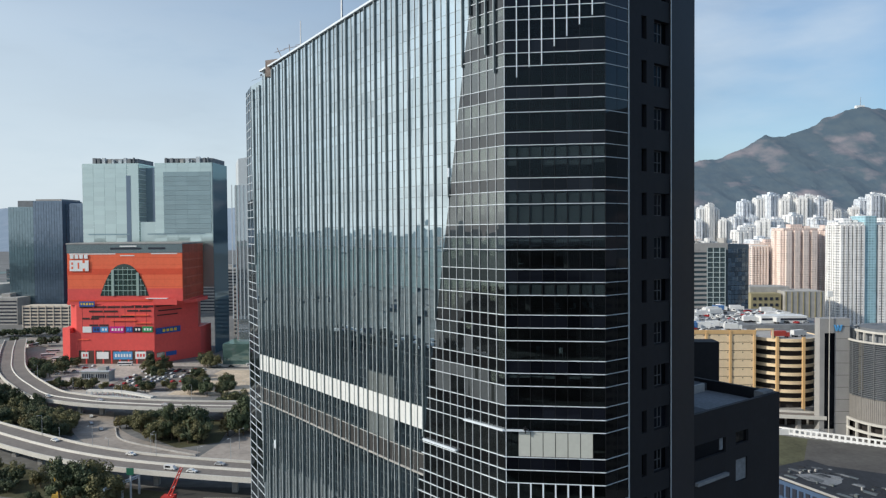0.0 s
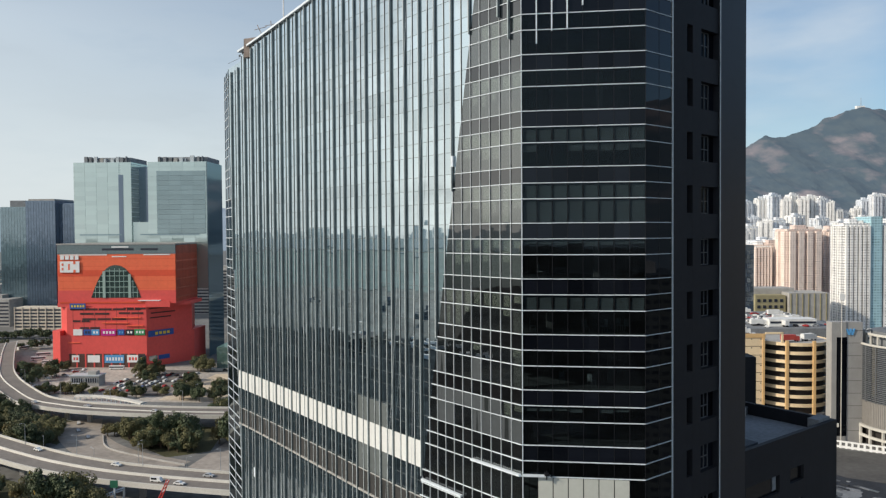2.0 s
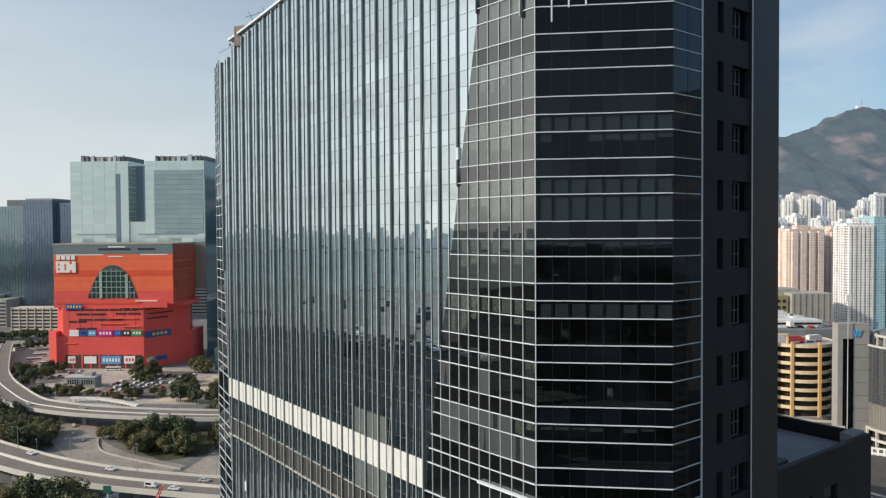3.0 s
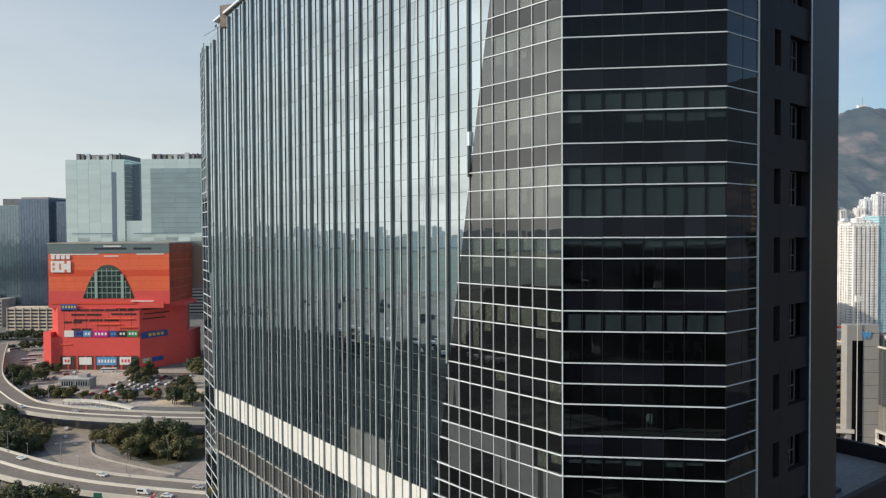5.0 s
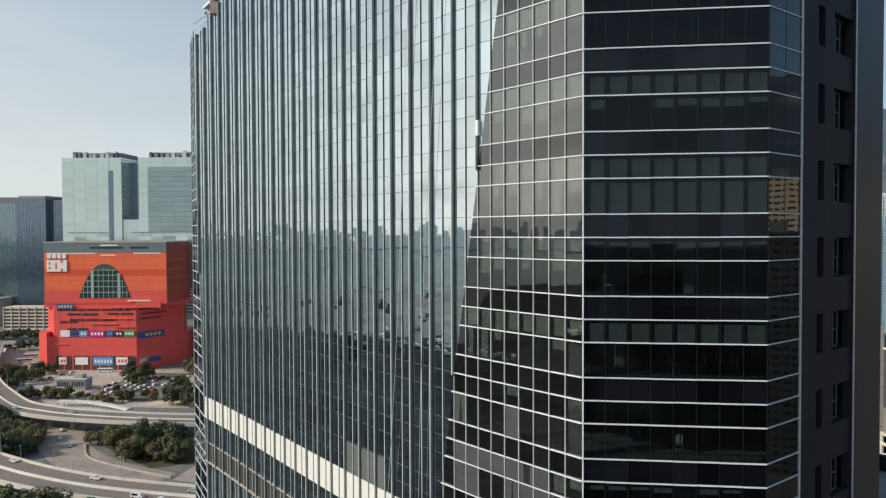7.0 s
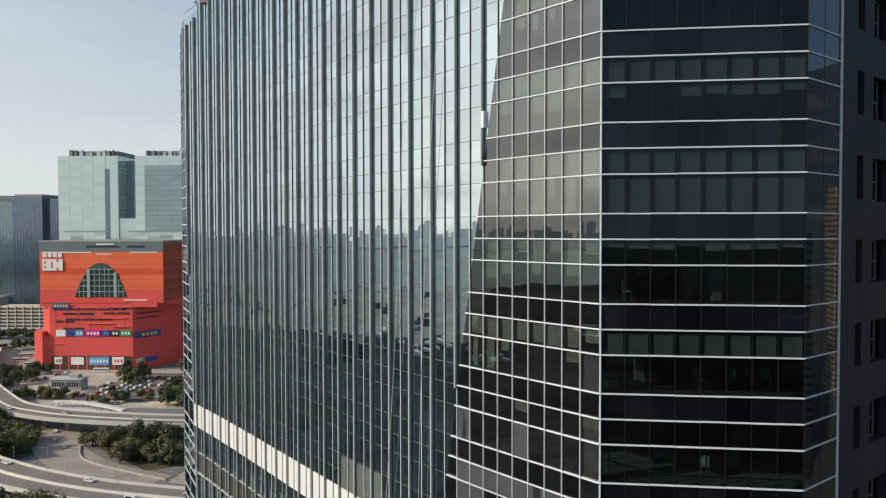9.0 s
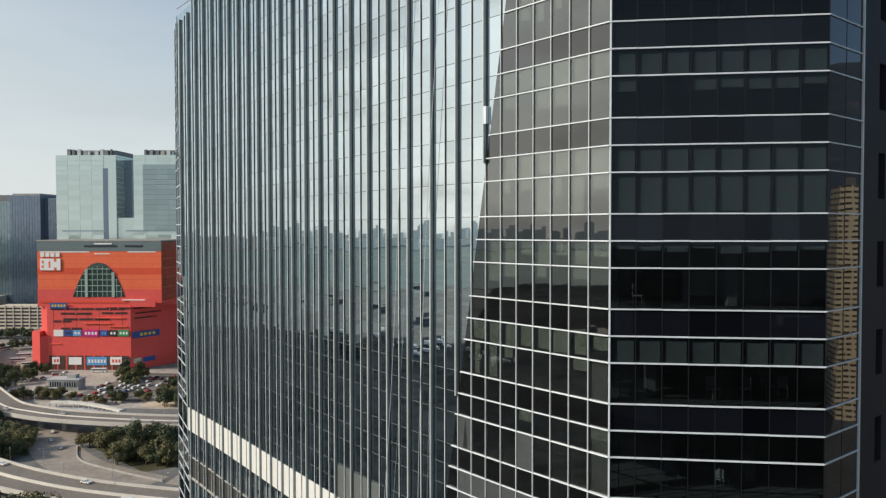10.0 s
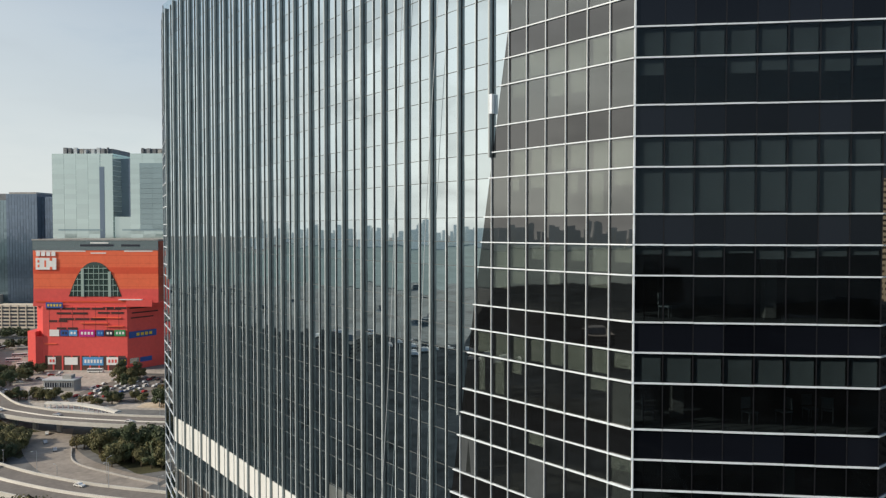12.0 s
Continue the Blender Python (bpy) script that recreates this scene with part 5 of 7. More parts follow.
patch("verge", "scrubby slope below the viaduct", [(-260, 235), (-130, 205), (-130, 226), (-170, 236), (-236, 268)], "grass", 0.07)
patch("service_road", "dark asphalt service road with the viaduct's shadow in its colour", [(-176, 206), (-60, 190), (-60, 232), (-140, 232), (-168, 238)], "dark_asphalt", 0.06)
patch("yard", "pale concrete yard", [(-134, 272), (-100, 262), (-100, 332), (-126, 334)], "pave", 0.08)

station = tagged(empty("bus_station", (-276, 447, 0), 0), "small grey flat-roofed station building", "building")
part("body", boxed(-10.4, -4, 0, 10.4, 5, 7.2), M["concrete"], station)
part("roof", boxed(-11, -4.6, 7.2, 11, 5.6, 7.9), M["grey_bar"], station)
for i in range(2):
    part("window", boxed(-9.4 + i * 10, -4.3, 2.8, -0.8 + i * 10, -3.9, 5.8), M["sign_dark"], station)
    for k in range(6):
        part("frame", boxed(-9.4 + i * 10 + k * 1.66, -4.5, 2.8, -9.15 + i * 10 + k * 1.66, -4.2, 5.8), M["grey_bar"], station)
part("roof_house", boxed(1.5, -2, 7.9, 7.5, 3, 10.4), M["concrete"], station)
canopy = tagged(part("walkway_canopy", sweep([(*q, 8.0) for q in spline([(-246, 379), (-228, 377), (-210, 369), (-195, 360)])], [(-2.4, 0), (2.4, 0), (2.0, 0.7), (0, 1.1), (-2.0, 0.7)]), M["barrier"]), "pale arched walkway canopy", "canopy")
for q in spline([(-246, 379), (-228, 377), (-210, 369), (-195, 360)], 5):
    part("post", boxed(q.x - 0.25, q.y - 2.2, 0, q.x + 0.25, q.y - 1.7, 8.05), M["grey_bar"], canopy)
part("deck", sweep([(*q, 4.6) for q in spline([(-246, 379), (-228, 377), (-210, 369), (-195, 360)])], [(-2.2, 0), (2.2, 0), (2.2, 1.2), (-2.2, 1.2)]), M["grey_bar"], canopy)

link = tagged(empty("covered_walkway"), "grey covered footway crossing the forecourt", "walkway")
link_path = spline([(-213, 410), (-209, 430), (-206, 452), (-203, 474)], 6)
part("roof", sweep([(*q, 6.2) for q in link_path], [(-2.6, 0), (2.6, 0), (2.3, 0.6), (-2.3, 0.6)]), M["grey_bar"], link)
part("walkway_floor", sweep([(*q, 2.6) for q in link_path], [(-2.3, 0), (2.3, 0), (2.3, 1.0), (-2.3, 1.0)]), M["concrete"], link)
for q in link_path[::2]:
    for dx in (-2.0, 2.0):
        part("post", boxed(q.x + dx - 0.2, q.y - 0.2, 0, q.x + dx + 0.2, q.y + 0.2, 6.25), M["grey_bar"], link)
for pts in ([(-262, 424), (-206, 411), (-206, 416), (-262, 429)], [(-262, 496), (-140, 489), (-140, 495), (-262, 503)], [(-233, 417), (-227, 415), (-226, 492), (-232, 493)]):
    patch("drive_lane", "dark worn asphalt drive lane", pts, "dark_lane", 0.13)
# --- trees
M["leaf"] = surface("dark green foliage", (0.062, 0.080, 0.036), rough=0.7, var=0.45, size=2.5, fine=0.7, bump=0)
M["leaf_light"] = surface("olive foliage", (0.125, 0.118, 0.048), rough=0.7, var=0.4, size=2.5, fine=0.7, bump=0)
M["bark"] = surface("grey-brown bark", (0.12, 0.09, 0.06), rough=0.9, var=0.3, size=0.6)


def make_tree(seed, height, spread, mt):
    r = random.Random(seed)
    ob = tagged(empty("tree"), "broad dark green street tree", "tree", "street trees")
    bm = bmesh.new()
    tube(bm, (0, 0, 0), (0.2, 0.1, height * 0.45), 0.32, 0.2)
    for i in range(5):
        a = i * 1.26 + r.random()
        tube(bm, (0.15, 0.1, height * (0.25 + 0.04 * i)), (math.cos(a) * spread * 0.55, math.sin(a) * spread * 0.55, height * (0.5 + 0.08 * i)), 0.14, 0.05, 6)
    part("trunk", bm, M["bark"], ob)
    bm = bmesh.new()
    lumps = []
    for i in range(15):
        a, rad = r.uniform(0, 6.283), spread * math.sqrt(r.random()) * 0.8
        lumps.append((math.cos(a) * rad, math.sin(a) * rad, height * r.uniform(0.38, 0.86) * (1 - 0.25 * rad / spread), r.uniform(0.28, 0.48) * spread))
    for x, y, z, rr in lumps:
        for _ in range(170):
            d = Vector((r.gauss(0, 1), r.gauss(0, 1), r.gauss(0, 0.8))).normalized() * rr * r.uniform(0.65, 1.05)
            c = Vector((x, y, z)) + d
            n_ = (d.normalized() + Vector((r.gauss(0, 0.5), r.gauss(0, 0.5), r.gauss(0.3, 0.5)))).normalized()
            q = n_.to_track_quat("Z", "Y")
            sz = r.uniform(0.3, 0.62) * spread * 0.115
            bm.faces.new([bm.verts.new(c + q @ Vector(v)) for v in ((-sz, -sz * 0.6, 0), (sz * 0.7, -sz, 0), (sz, sz * 0.8, 0.1 * sz), (-sz * 0.5, sz, -0.1 * sz))])
    part("crown", bm, mt, ob)
    return ob


M["leaf_yellow"] = surface("yellow-brown foliage", (0.16, 0.130, 0.052), rough=0.7, var=0.4, size=2.5, fine=0.7, bump=0)
tree_kinds = [make_tree(1, 11, 4.6, M["leaf"]), make_tree(2, 13, 5.4, M["leaf"]), make_tree(3, 9, 4.2, M["leaf_light"]), make_tree(4, 12, 5.0, M["leaf_light"]), make_tree(5, 14, 3.6, M["leaf"]), make_tree(6, 8, 3.4, M["leaf_yellow"])]
first_spots = [(-355, 428), (-310, 368), (-182, 315), (-144, 371), (-251, 335), (-168, 300)]
for ob, (x, y) in zip(tree_kinds, first_spots):
    ob.matrix_basis = pose(x, y, 0, 0, 0, 30)
rt = random.Random(11)


def plant(x, y, size=1.0, z=0.0, kinds=tree_kinds):
    ob = copy_thing(rt.choice(kinds), pose(x, y, z, 0, 0, rt.uniform(0, 360)))
    ob.scale = (size * rt.uniform(0.85, 1.2), size * rt.uniform(0.85, 1.2), size * rt.uniform(0.8, 1.15))


ROADS = [([(-330, 340), (-275, 303), (-237.4, 280), (-208, 263), (-181, 249.4), (-146.9, 237.2), (-95.7, 226.5)], 15), ([(-430, 590), (-400, 540), (-373, 497), (-347, 457), (-323, 426), (-298, 399), (-268, 370), (-245, 358), (-222, 350), (-178, 343), (-120, 340)], 14.5),
         ([(-228, 352), (-214, 325), (-192, 300), (-168, 283), (-140, 270)], 11)]
ROADS = [(spline(pts, 8), reach) for pts, reach in ROADS]


def off_road(x, y):
    return all((q - Vector((x, y))).length > reach for pts, reach in ROADS for q in pts)


def grove(cx, cy, rx, ry, count, size=1.0):
    made = 0
    for _ in range(count * 6):
        a, q = rt.uniform(0, 6.283), math.sqrt(rt.random())
        x, y = cx + math.cos(a) * q * rx, cy + math.sin(a) * q * ry
        if made < count and off_road(x, y):
            plant(x, y, size)
            made += 1


def far_woods(stands):
    """Distant trees that cannot be counted, as one sheet of crowns and trunks."""
    crown = [c for c in tree_kinds[0].children if c.name.startswith("crown")][0].data
    co = np.empty(len(crown.vertices) * 3)
    crown.vertices.foreach_get("co", co)
    quads = co.reshape(-1, 4, 3)[::4]
    mid = quads.mean(axis=1, keepdims=True)
    quads = mid + (quads - mid) * 1.9
    every = []
    for cx, cy, rx, ry, count in stands:
        for _ in range(count):
            a, q, k, w = rt.uniform(0, 6.283), math.sqrt(rt.random()), rt.uniform(0.7, 1.2), rt.uniform(0, 6.283)
            c_, s_ = math.cos(w) * k, math.sin(w) * k
            v = quads.reshape(-1, 3) @ np.array(((c_, s_, 0), (-s_, c_, 0), (0, 0, k)))
            every.append(v + (cx + math.cos(a) * q * rx, cy + math.sin(a) * q * ry, 0))
    verts = np.concatenate(every)
    me = bpy.data.meshes.new("far_trees")
    me.from_pydata(verts.tolist(), [], np.arange(len(verts)).reshape(-1, 4).tolist())
    me.materials.append(M["leaf"])
    return tagged(new("far_trees", me), "distant dark green trees behind the mall", "trees", kind="stuff")


grove(-288, 374, 20, 14, 15, 1.1)
grove(-262, 350, 12, 8, 10, 1.05)
grove(-240, 302, 22, 9, 12, 1.0)
grove(-318, 376, 26, 14, 16)      # beside the far viaduct
grove(-258, 330, 34, 16, 30)      # between the viaducts
grove(-228, 318, 14, 10, 10)
grove(-186, 322, 12, 8, 8)        # round the slip road
grove(-166, 308, 18, 16, 16)
grove(-150, 295, 10, 8, 5)
grove(-152, 303, 8, 5, 6, 1.5)
grove(-126, 312, 8, 6, 8, 1.5)
grove(-140, 358, 12, 12, 8)
grove(-182, 420, 14, 8, 9, 0.9)
grove(-255, 421, 26, 6, 12, 0.8)
grove(-320, 455, 16, 22, 10, 0.85)
grove(-245, 478, 9, 5, 7, 1.15)
grove(-215, 415, 12, 8, 6, 0.7)
grove(-178, 520, 5, 3, 3, 0.8)
grove(-124, 320, 9, 3, 5, 1.15)
grove(-160, 214, 12, 5, 9, 1.5)
grove(-145, 211, 4, 3, 3, 0.8)  # this side of the near viaduct
grove(-205, 232, 22, 9, 9, 0.8)
grove(-228, 246, 16, 6, 6, 0.8)
grove(-185, 205, 20, 8, 6, 0.5)
far_woods(((-470, 668, 50, 16, 22), (-415, 606, 30, 14, 6)))
grove(-235, 470, 14, 12, 7, 0.6)
grove(-176, 402, 16, 7, 9, 0.95)
grove(-300, 418, 18, 8, 8, 0.75)
grove(-203, 445, 6, 20, 9, 0.65)
grove(-335, 500, 14, 10, 9, 0.8)
grove(-232, 408, 10, 5, 6, 0.8)
grove(-212, 500, 10, 6, 6, 1.2)
grove(-352, 460, 14, 30, 8, 0.9)

# --- cars
car_paints = {}
for cname, colour in (("white", (0.72, 0.72, 0.70)), ("silver", (0.42, 0.43, 0.44)), ("black", (0.02, 0.02, 0.022)), ("red", (0.35, 0.03, 0.03)), ("blue", (0.05, 0.10, 0.25))):
    car_paints[cname] = surface(cname + " car paint", colour, rough=0.25, var=0.04, bump=0, spec=0.6)
M["tyre"] = surface("black rubber", (0.02, 0.02, 0.02), rough=0.8, bump=0)


def make_car(paint, label, length=4.5, van=False):
    ob = tagged(empty("car"), label, "van" if van else "car", "vehicles")
    h = 1.95 if van else 1.45
    side = [(-length / 2, 0.35), (length / 2, 0.35), (length / 2, 0.8)]
    side += [(length * 0.42, 1.0), (length * 0.33, h), (-length / 2, h)] if van else [(length * 0.44, 0.9), (length * 0.22, 0.98), (length * 0.08, h), (-length * 0.28, h), (-length * 0.42, 1.0), (-length / 2, 0.92)]
    bm = bmesh.new()
    lo = [bm.verts.new((x, -0.85, z)) for x, z in side]
    hi = [bm.verts.new((x, 0.85, z)) for x, z in side]
    k = len(side)
    bm.faces.new(lo)
    bm.faces.new(hi[::-1])
    for i in range(k):
        bm.faces.new((hi[i], hi[(i + 1) % k], lo[(i + 1) % k], lo[i]))
    bmesh.ops.recalc_face_normals(bm, faces=bm.faces)
    part("body", bm, paint, ob)
    part("side_glass", boxed(-length * (0.4 if van else 0.26), -0.87, 1.02, length * 0.1, 0.87, h - 0.12), M["front_spandrel"], ob)
    for x in (-length * 0.3, length * 0.3):
        for y in (-0.8, 0.8):
            part("wheel", tube(bmesh.new(), (x, y - 0.1, 0.32), (x, y + 0.1, 0.32), 0.32, sides=10), M["tyre"], ob)
    return ob


cars = [make_car(car_paints["white"], "white saloon car with dark windows"), make_car(car_paints["silver"], "silver saloon car with dark windows"), make_car(car_paints["black"], "black saloon car with dark windows"),
        make_car(car_paints["red"], "red saloon car with dark windows"), make_car(car_paints["blue"], "blue saloon car with dark windows"), make_car(car_paints["white"], "white delivery van with dark windows", 5.2, True)]
for ob, (x, y, z, rz) in zip(cars, ((-202, 267.6, 9, -30), (-262, 362, 8, -30), (-240, 470, 0.09, 80), (-246, 452, 0.09, 80), (-232, 440, 0.09, 80), (-129, 228, 9, -12))):
    ob.matrix_basis = pose(x, y, z, 0, 0, rz)
rc = random.Random(5)
sober = [cars[0], cars[0], cars[1], cars[1], cars[2], cars[5], cars[3]]


def parked(x, y, z, rz, kinds=sober):
    copy_thing(rc.choice(kinds), pose(x, y, z, 0, 0, rz))


for row in range(8):
    for k in range(9):
        if rc.random() < 0.72:
            parked(-256 + row * 6.4, 428 + k * 7.2 + rc.uniform(-1, 1), 0.09, 80 + rc.uniform(-4, 4))
for k in range(14):
    parked(-345 + rc.uniform(0, 60), 470 + rc.uniform(0, 35), 0.06, rc.uniform(0, 180))
for k in range(26):
    parked(rc.uniform(-205, -120), rc.uniform(490, 512), 0.1, rc.uniform(-12, 12))
for k in range(22):
    parked(rc.uniform(-350, -300), rc.uniform(430, 505), 0.1, rc.choice((70, 75, 160)) + rc.uniform(-8, 8))
for x, y, z, rz in ((-155, 247, 9, -21), (-118.5, 224.8, 9, -12), (-225, 353, 8, -17), (-180, 341, 8, -3), (-218, 330, 0.12, -52), (-206, 318, 0.12, -55), (-226, 345, 0.12, -60), (-110, 234, 9, -10)):
    parked(x, y, z, rz, [cars[0], cars[0], cars[1]])

# --- gantry, cranes, lamps this side of the near viaduct
gantry = tagged(empty("sign_gantry", (-144, 216.4, 0)), "grey steel road gantry with a green sign", "gantry")
for x, y in ((-3.4, -7.7), (0.0, 0.0), (3.4, 7.8)):
    part("post", boxed(x - 0.35, y - 0.35, 0, x + 0.35, y + 0.35, 8), M["grey_bar"], gantry)
for dz in (-0.9, 0.0):
    part("beam", tube(bmesh.new(), (-3.4, -7.7, 8 + dz), (3.4, 7.8, 8 + dz), 0.3, sides=4), M["grey_bar"], gantry)
for i in range(8):
    t = i / 8
    part("brace", tube(bmesh.new(), (-3.4 + 6.8 * t, -7.7 + 15.5 * t, 7.1), (-3.4 + 6.8 * (t + 0.125), -7.7 + 15.5 * (t + 0.125), 8), 0.1, sides=4), M["grey_bar"], gantry)
M["road_sign"] = surface("green road sign", (0.02, 0.12, 0.07), rough=0.5, var=0.1, bump=0)
rsign = tagged(empty("road_sign", (-140.6, 216.4, 0)), "green direction sign on a grey post", "road sign")
part("post", boxed(-0.3, 0.1, 0, 0.3, 0.6, 13), M["grey_bar"], rsign)
part("board", boxed(-1.5, -0.2, 10.8, 1.5, 0.1, 13.6), M["road_sign"], rsign)
part("sign_board", boxed(-5.2, -1.6, 6.6, -2.2, -1.3, 9.6), M["road_sign"], gantry, "green road sign board")
M["crane_red"] = surface("red crane paint", (0.5, 0.04, 0.03), rough=0.5, var=0.2, size=2)
M["crane_yellow"] = surface("yellow crane paint", (0.5, 0.33, 0.06), rough=0.5, var=0.2, size=2)


def crane(label, x, y, lean, mt, h):
    ob = tagged(empty("crawler_crane", (x, y, 0)), label, "crane")
    part("cab", boxed(-2.5, -2, 0.8, 2.5, 2, 4), mt, ob)
    part("tracks", boxed(-3, -2.4, 0, 3, 2.4, 0.9), M["tyre"], ob)
    for s_ in (-0.7, 0.7):
        part("boom_chord", tube(bmesh.new(), (s_, 0, 3), (s_ * 0.6 + lean, 0, h), 0.28, 0.2, 6), mt, ob)
    for i in range(10):
        t0, t1 = i / 10, (i + 1) / 10
        part("lacing", tube(bmesh.new(), (-0.6 + lean * t0, 0, 3 + (h - 3) * t0), (0.55 + lean * t1, 0, 3 + (h - 3) * t1), 0.16, sides=5), mt if i % 3 else M["sign_white"], ob)
    return ob


crane("red lattice-boom crawler crane", -123, 212, 5.5, M["crane_red"], 15.5)
crane("yellow lattice-boom crawler crane", -168.2, 214, -3.6, M["crane_yellow"], 17.7)
lamp_m = surface("lamp post grey", (0.4, 0.41, 0.41), rough=0.5, bump=0)


def street_lamp(x, y, z):
    ob = tagged(empty("street_lamp", (x, y, z)), "slim grey street lamp", "street lamp", "street lamps")
    part("pole", tube(bmesh.new(), (0, 0, 0), (0, 0, 10), 0.13, 0.08, 6), lamp_m, ob)
    part("arm", tube(bmesh.new(), (0, 0, 9.9), (1.8, 0, 10.3), 0.06, 0.05, 6), lamp_m, ob)
    part("head", boxed(1.5, -0.18, 10.2, 2.4, 0.18, 10.38), lamp_m, ob)
    return ob


lamp = street_lamp(-128, 256, 0)
for x, y, z in ((-160, 278, 0), (-118, 285, 0), (-150, 300, 0), (-205, 365, 0), (-180, 402, 0), (-150, 398, 0), (-230, 380, 0), (-292, 430, 0), (-210, 285, 0), (-176, 268, 0)):
    copy_thing(lamp, pose(x, y, z, 0, 0, rc.uniform(0, 360)))
for x, y, z, rz in ((-214, 277, 9, 240), (-179, 259, 9, 245), (-143, 246, 9, 250), (-107, 239.5, 9, 255), (-252, 372, 8, 230), (-214, 358, 8, 255), (-168, 351, 8, 265), (-300, 413, 8, 225)):
    copy_thing(lamp, pose(x, y, z, 0, 0, rz))
shed = tagged(part("site_shed", boxed(-109, 208, 0, -94, 212, 3.2), M["barrier"]), "long pale site shed", "shed")

# low blocks far to the west
for x, y, w, d, h, mt, label in ((-560, 780, 22, 20, 32, "concrete", "grey low industrial block"), (-600, 900, 30, 20, 60, "grey_glass", "pale glazed office block"), (-640, 860, 24, 20, 42, "barrier", "pale low block"),
                                 (-330, 900, 40, 20, 60, "concrete", "grey block between towers"), (-250, 840, 30, 24, 74, "grey_glass", "glazed block behind the mall"), (-232, 690, 16, 20, 52, "concrete", "grey ribbed block behind the mall"),
                                 (-190, 700, 20, 20, 40, "barrier", "pale block behind the podium"), (-285, 1200, 40, 30, 96, "office_mid", "distant glass tower"), (-240, 1300, 30, 30, 118, "grey_glass", "distant pale glass tower")):
    b = tagged(empty("city_block", (x, y, 0)), label + " with dark window strips", "building", "western blocks")
    part("body", boxed(-w, -d, 0, w, d, h), M[mt], b)
    part("roof_house", boxed(-w * 0.3, -d * 0.3, h, w * 0.2, d * 0.3, h + 4), M["concrete"], b)
    for i in range(int(h / 4.2)):
        part("window_strip", boxed(-w * 0.96, -d - 0.2, 1.6 + i * 4.2, w * 0.96, -d + 0.1, 3.4 + i * 4.2), M["sign_dark"] if mt != "grey_glass" else M["office_glass_dark"], b)
bus_m = surface("white bus body", (0.7, 0.7, 0.68), rough=0.35, var=0.05, bump=0)


def make_bus(label, x, y, z, rz, length=11.5):
    ob = tagged(empty("bus", (x, y, z), rz), label, "bus", "buses")
    part("body", boxed(-length / 2, -1.25, 0.5, length / 2, 1.25, 3.2), bus_m, ob)
    part("window_strip", boxed(-length / 2 + 0.3, -1.28, 1.6, length / 2 - 0.2, 1.28, 2.6), M["sign_dark"], ob)
    for bx in (-3.6, 3.8):
        for by in (-1.1, 1.1):
            part("wheel", tube(bmesh.new(), (bx, by - 0.15, 0.5), (bx, by + 0.15, 0.5), 0.5, sides=10), M["tyre"], ob)
    return ob


make_bus("white coach before the mall", -283, 504, 0.06, 2)
make_bus("cream minibus by the station", -281, 437, 0.09, 6, 8)
make_bus("white coach on the approach road", -420, 600, 0.06, 70)
for x, y, rz in ((-372, 545, 18), (-380, 566, 20), (-362, 590, 12), (-400, 632, 30), (-352, 528, 8)):
    make_bus("pale bus parked in the yard", x, y, 0.05, rz)

# ---- east of the tower: car park, cylinder building, housing, hill ----
M["beige"] = surface("beige painted concrete", (0.76, 0.60, 0.39), rough=0.8, var=0.1, size=6.0, streak=0.2)
M["beige_pier"] = surface("ochre painted pier", (0.64, 0.42, 0.20), rough=0.8, var=0.1, size=6.0, streak=0.1)
# Near-black colour stands for the shade inside decks and under the podium.
M["shade"] = surface("near-black deck shade", (0.035, 0.03, 0.028), rough=0.9, var=0.2, bump=0)
garage = tagged(empty("parking_garage", (158, 336, 0)), "beige multi-storey car park with a round ramp drum", "car park")
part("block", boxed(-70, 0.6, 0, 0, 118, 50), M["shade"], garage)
for i in range(10):
    z = 50 - i * 4.8
    for j in range(5):
        part("wall_panel", boxed(-66.5 + j * 13.3, 0, z - 4.55, -53.9 + j * 13.3, 0.5, z - 0.1), M["beige"], garage)
        for k in range(3):
            part("vent", boxed(-65.4 + j * 13.3 + k * 5.0, -0.06, z - 1.0, -64.8 + j * 13.3 + k * 5.0, 0.0, z - 0.5), M["shade"], garage)
for j in range(6):
    part("pier", boxed(-67.6 + j * 13.3, -0.5, 0, -66.4 + j * 13.3, 0.6, 52), M["beige_pier"], garage)
part("parapet", boxed(-70, -0.3, 50, 0.4, 0.5, 52.2), M["beige_pier"], garage)
part("roof_deck", boxed(-70, 0.5, 50, 0, 120, 50.5), M["roof_concrete"], garage)
part("gate_frame", boxed(9.0, -0.4, 47.5, 10.0, 0.4, 53), M["beige"], garage)
part("gate_frame", boxed(0.4, -0.4, 52.0, 10.0, 0.4, 53), M["beige"], garage)
drum_c = (20.6, 17.0)
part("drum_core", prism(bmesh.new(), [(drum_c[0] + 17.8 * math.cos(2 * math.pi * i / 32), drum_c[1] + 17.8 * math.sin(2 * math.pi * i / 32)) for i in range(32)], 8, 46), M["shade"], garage)


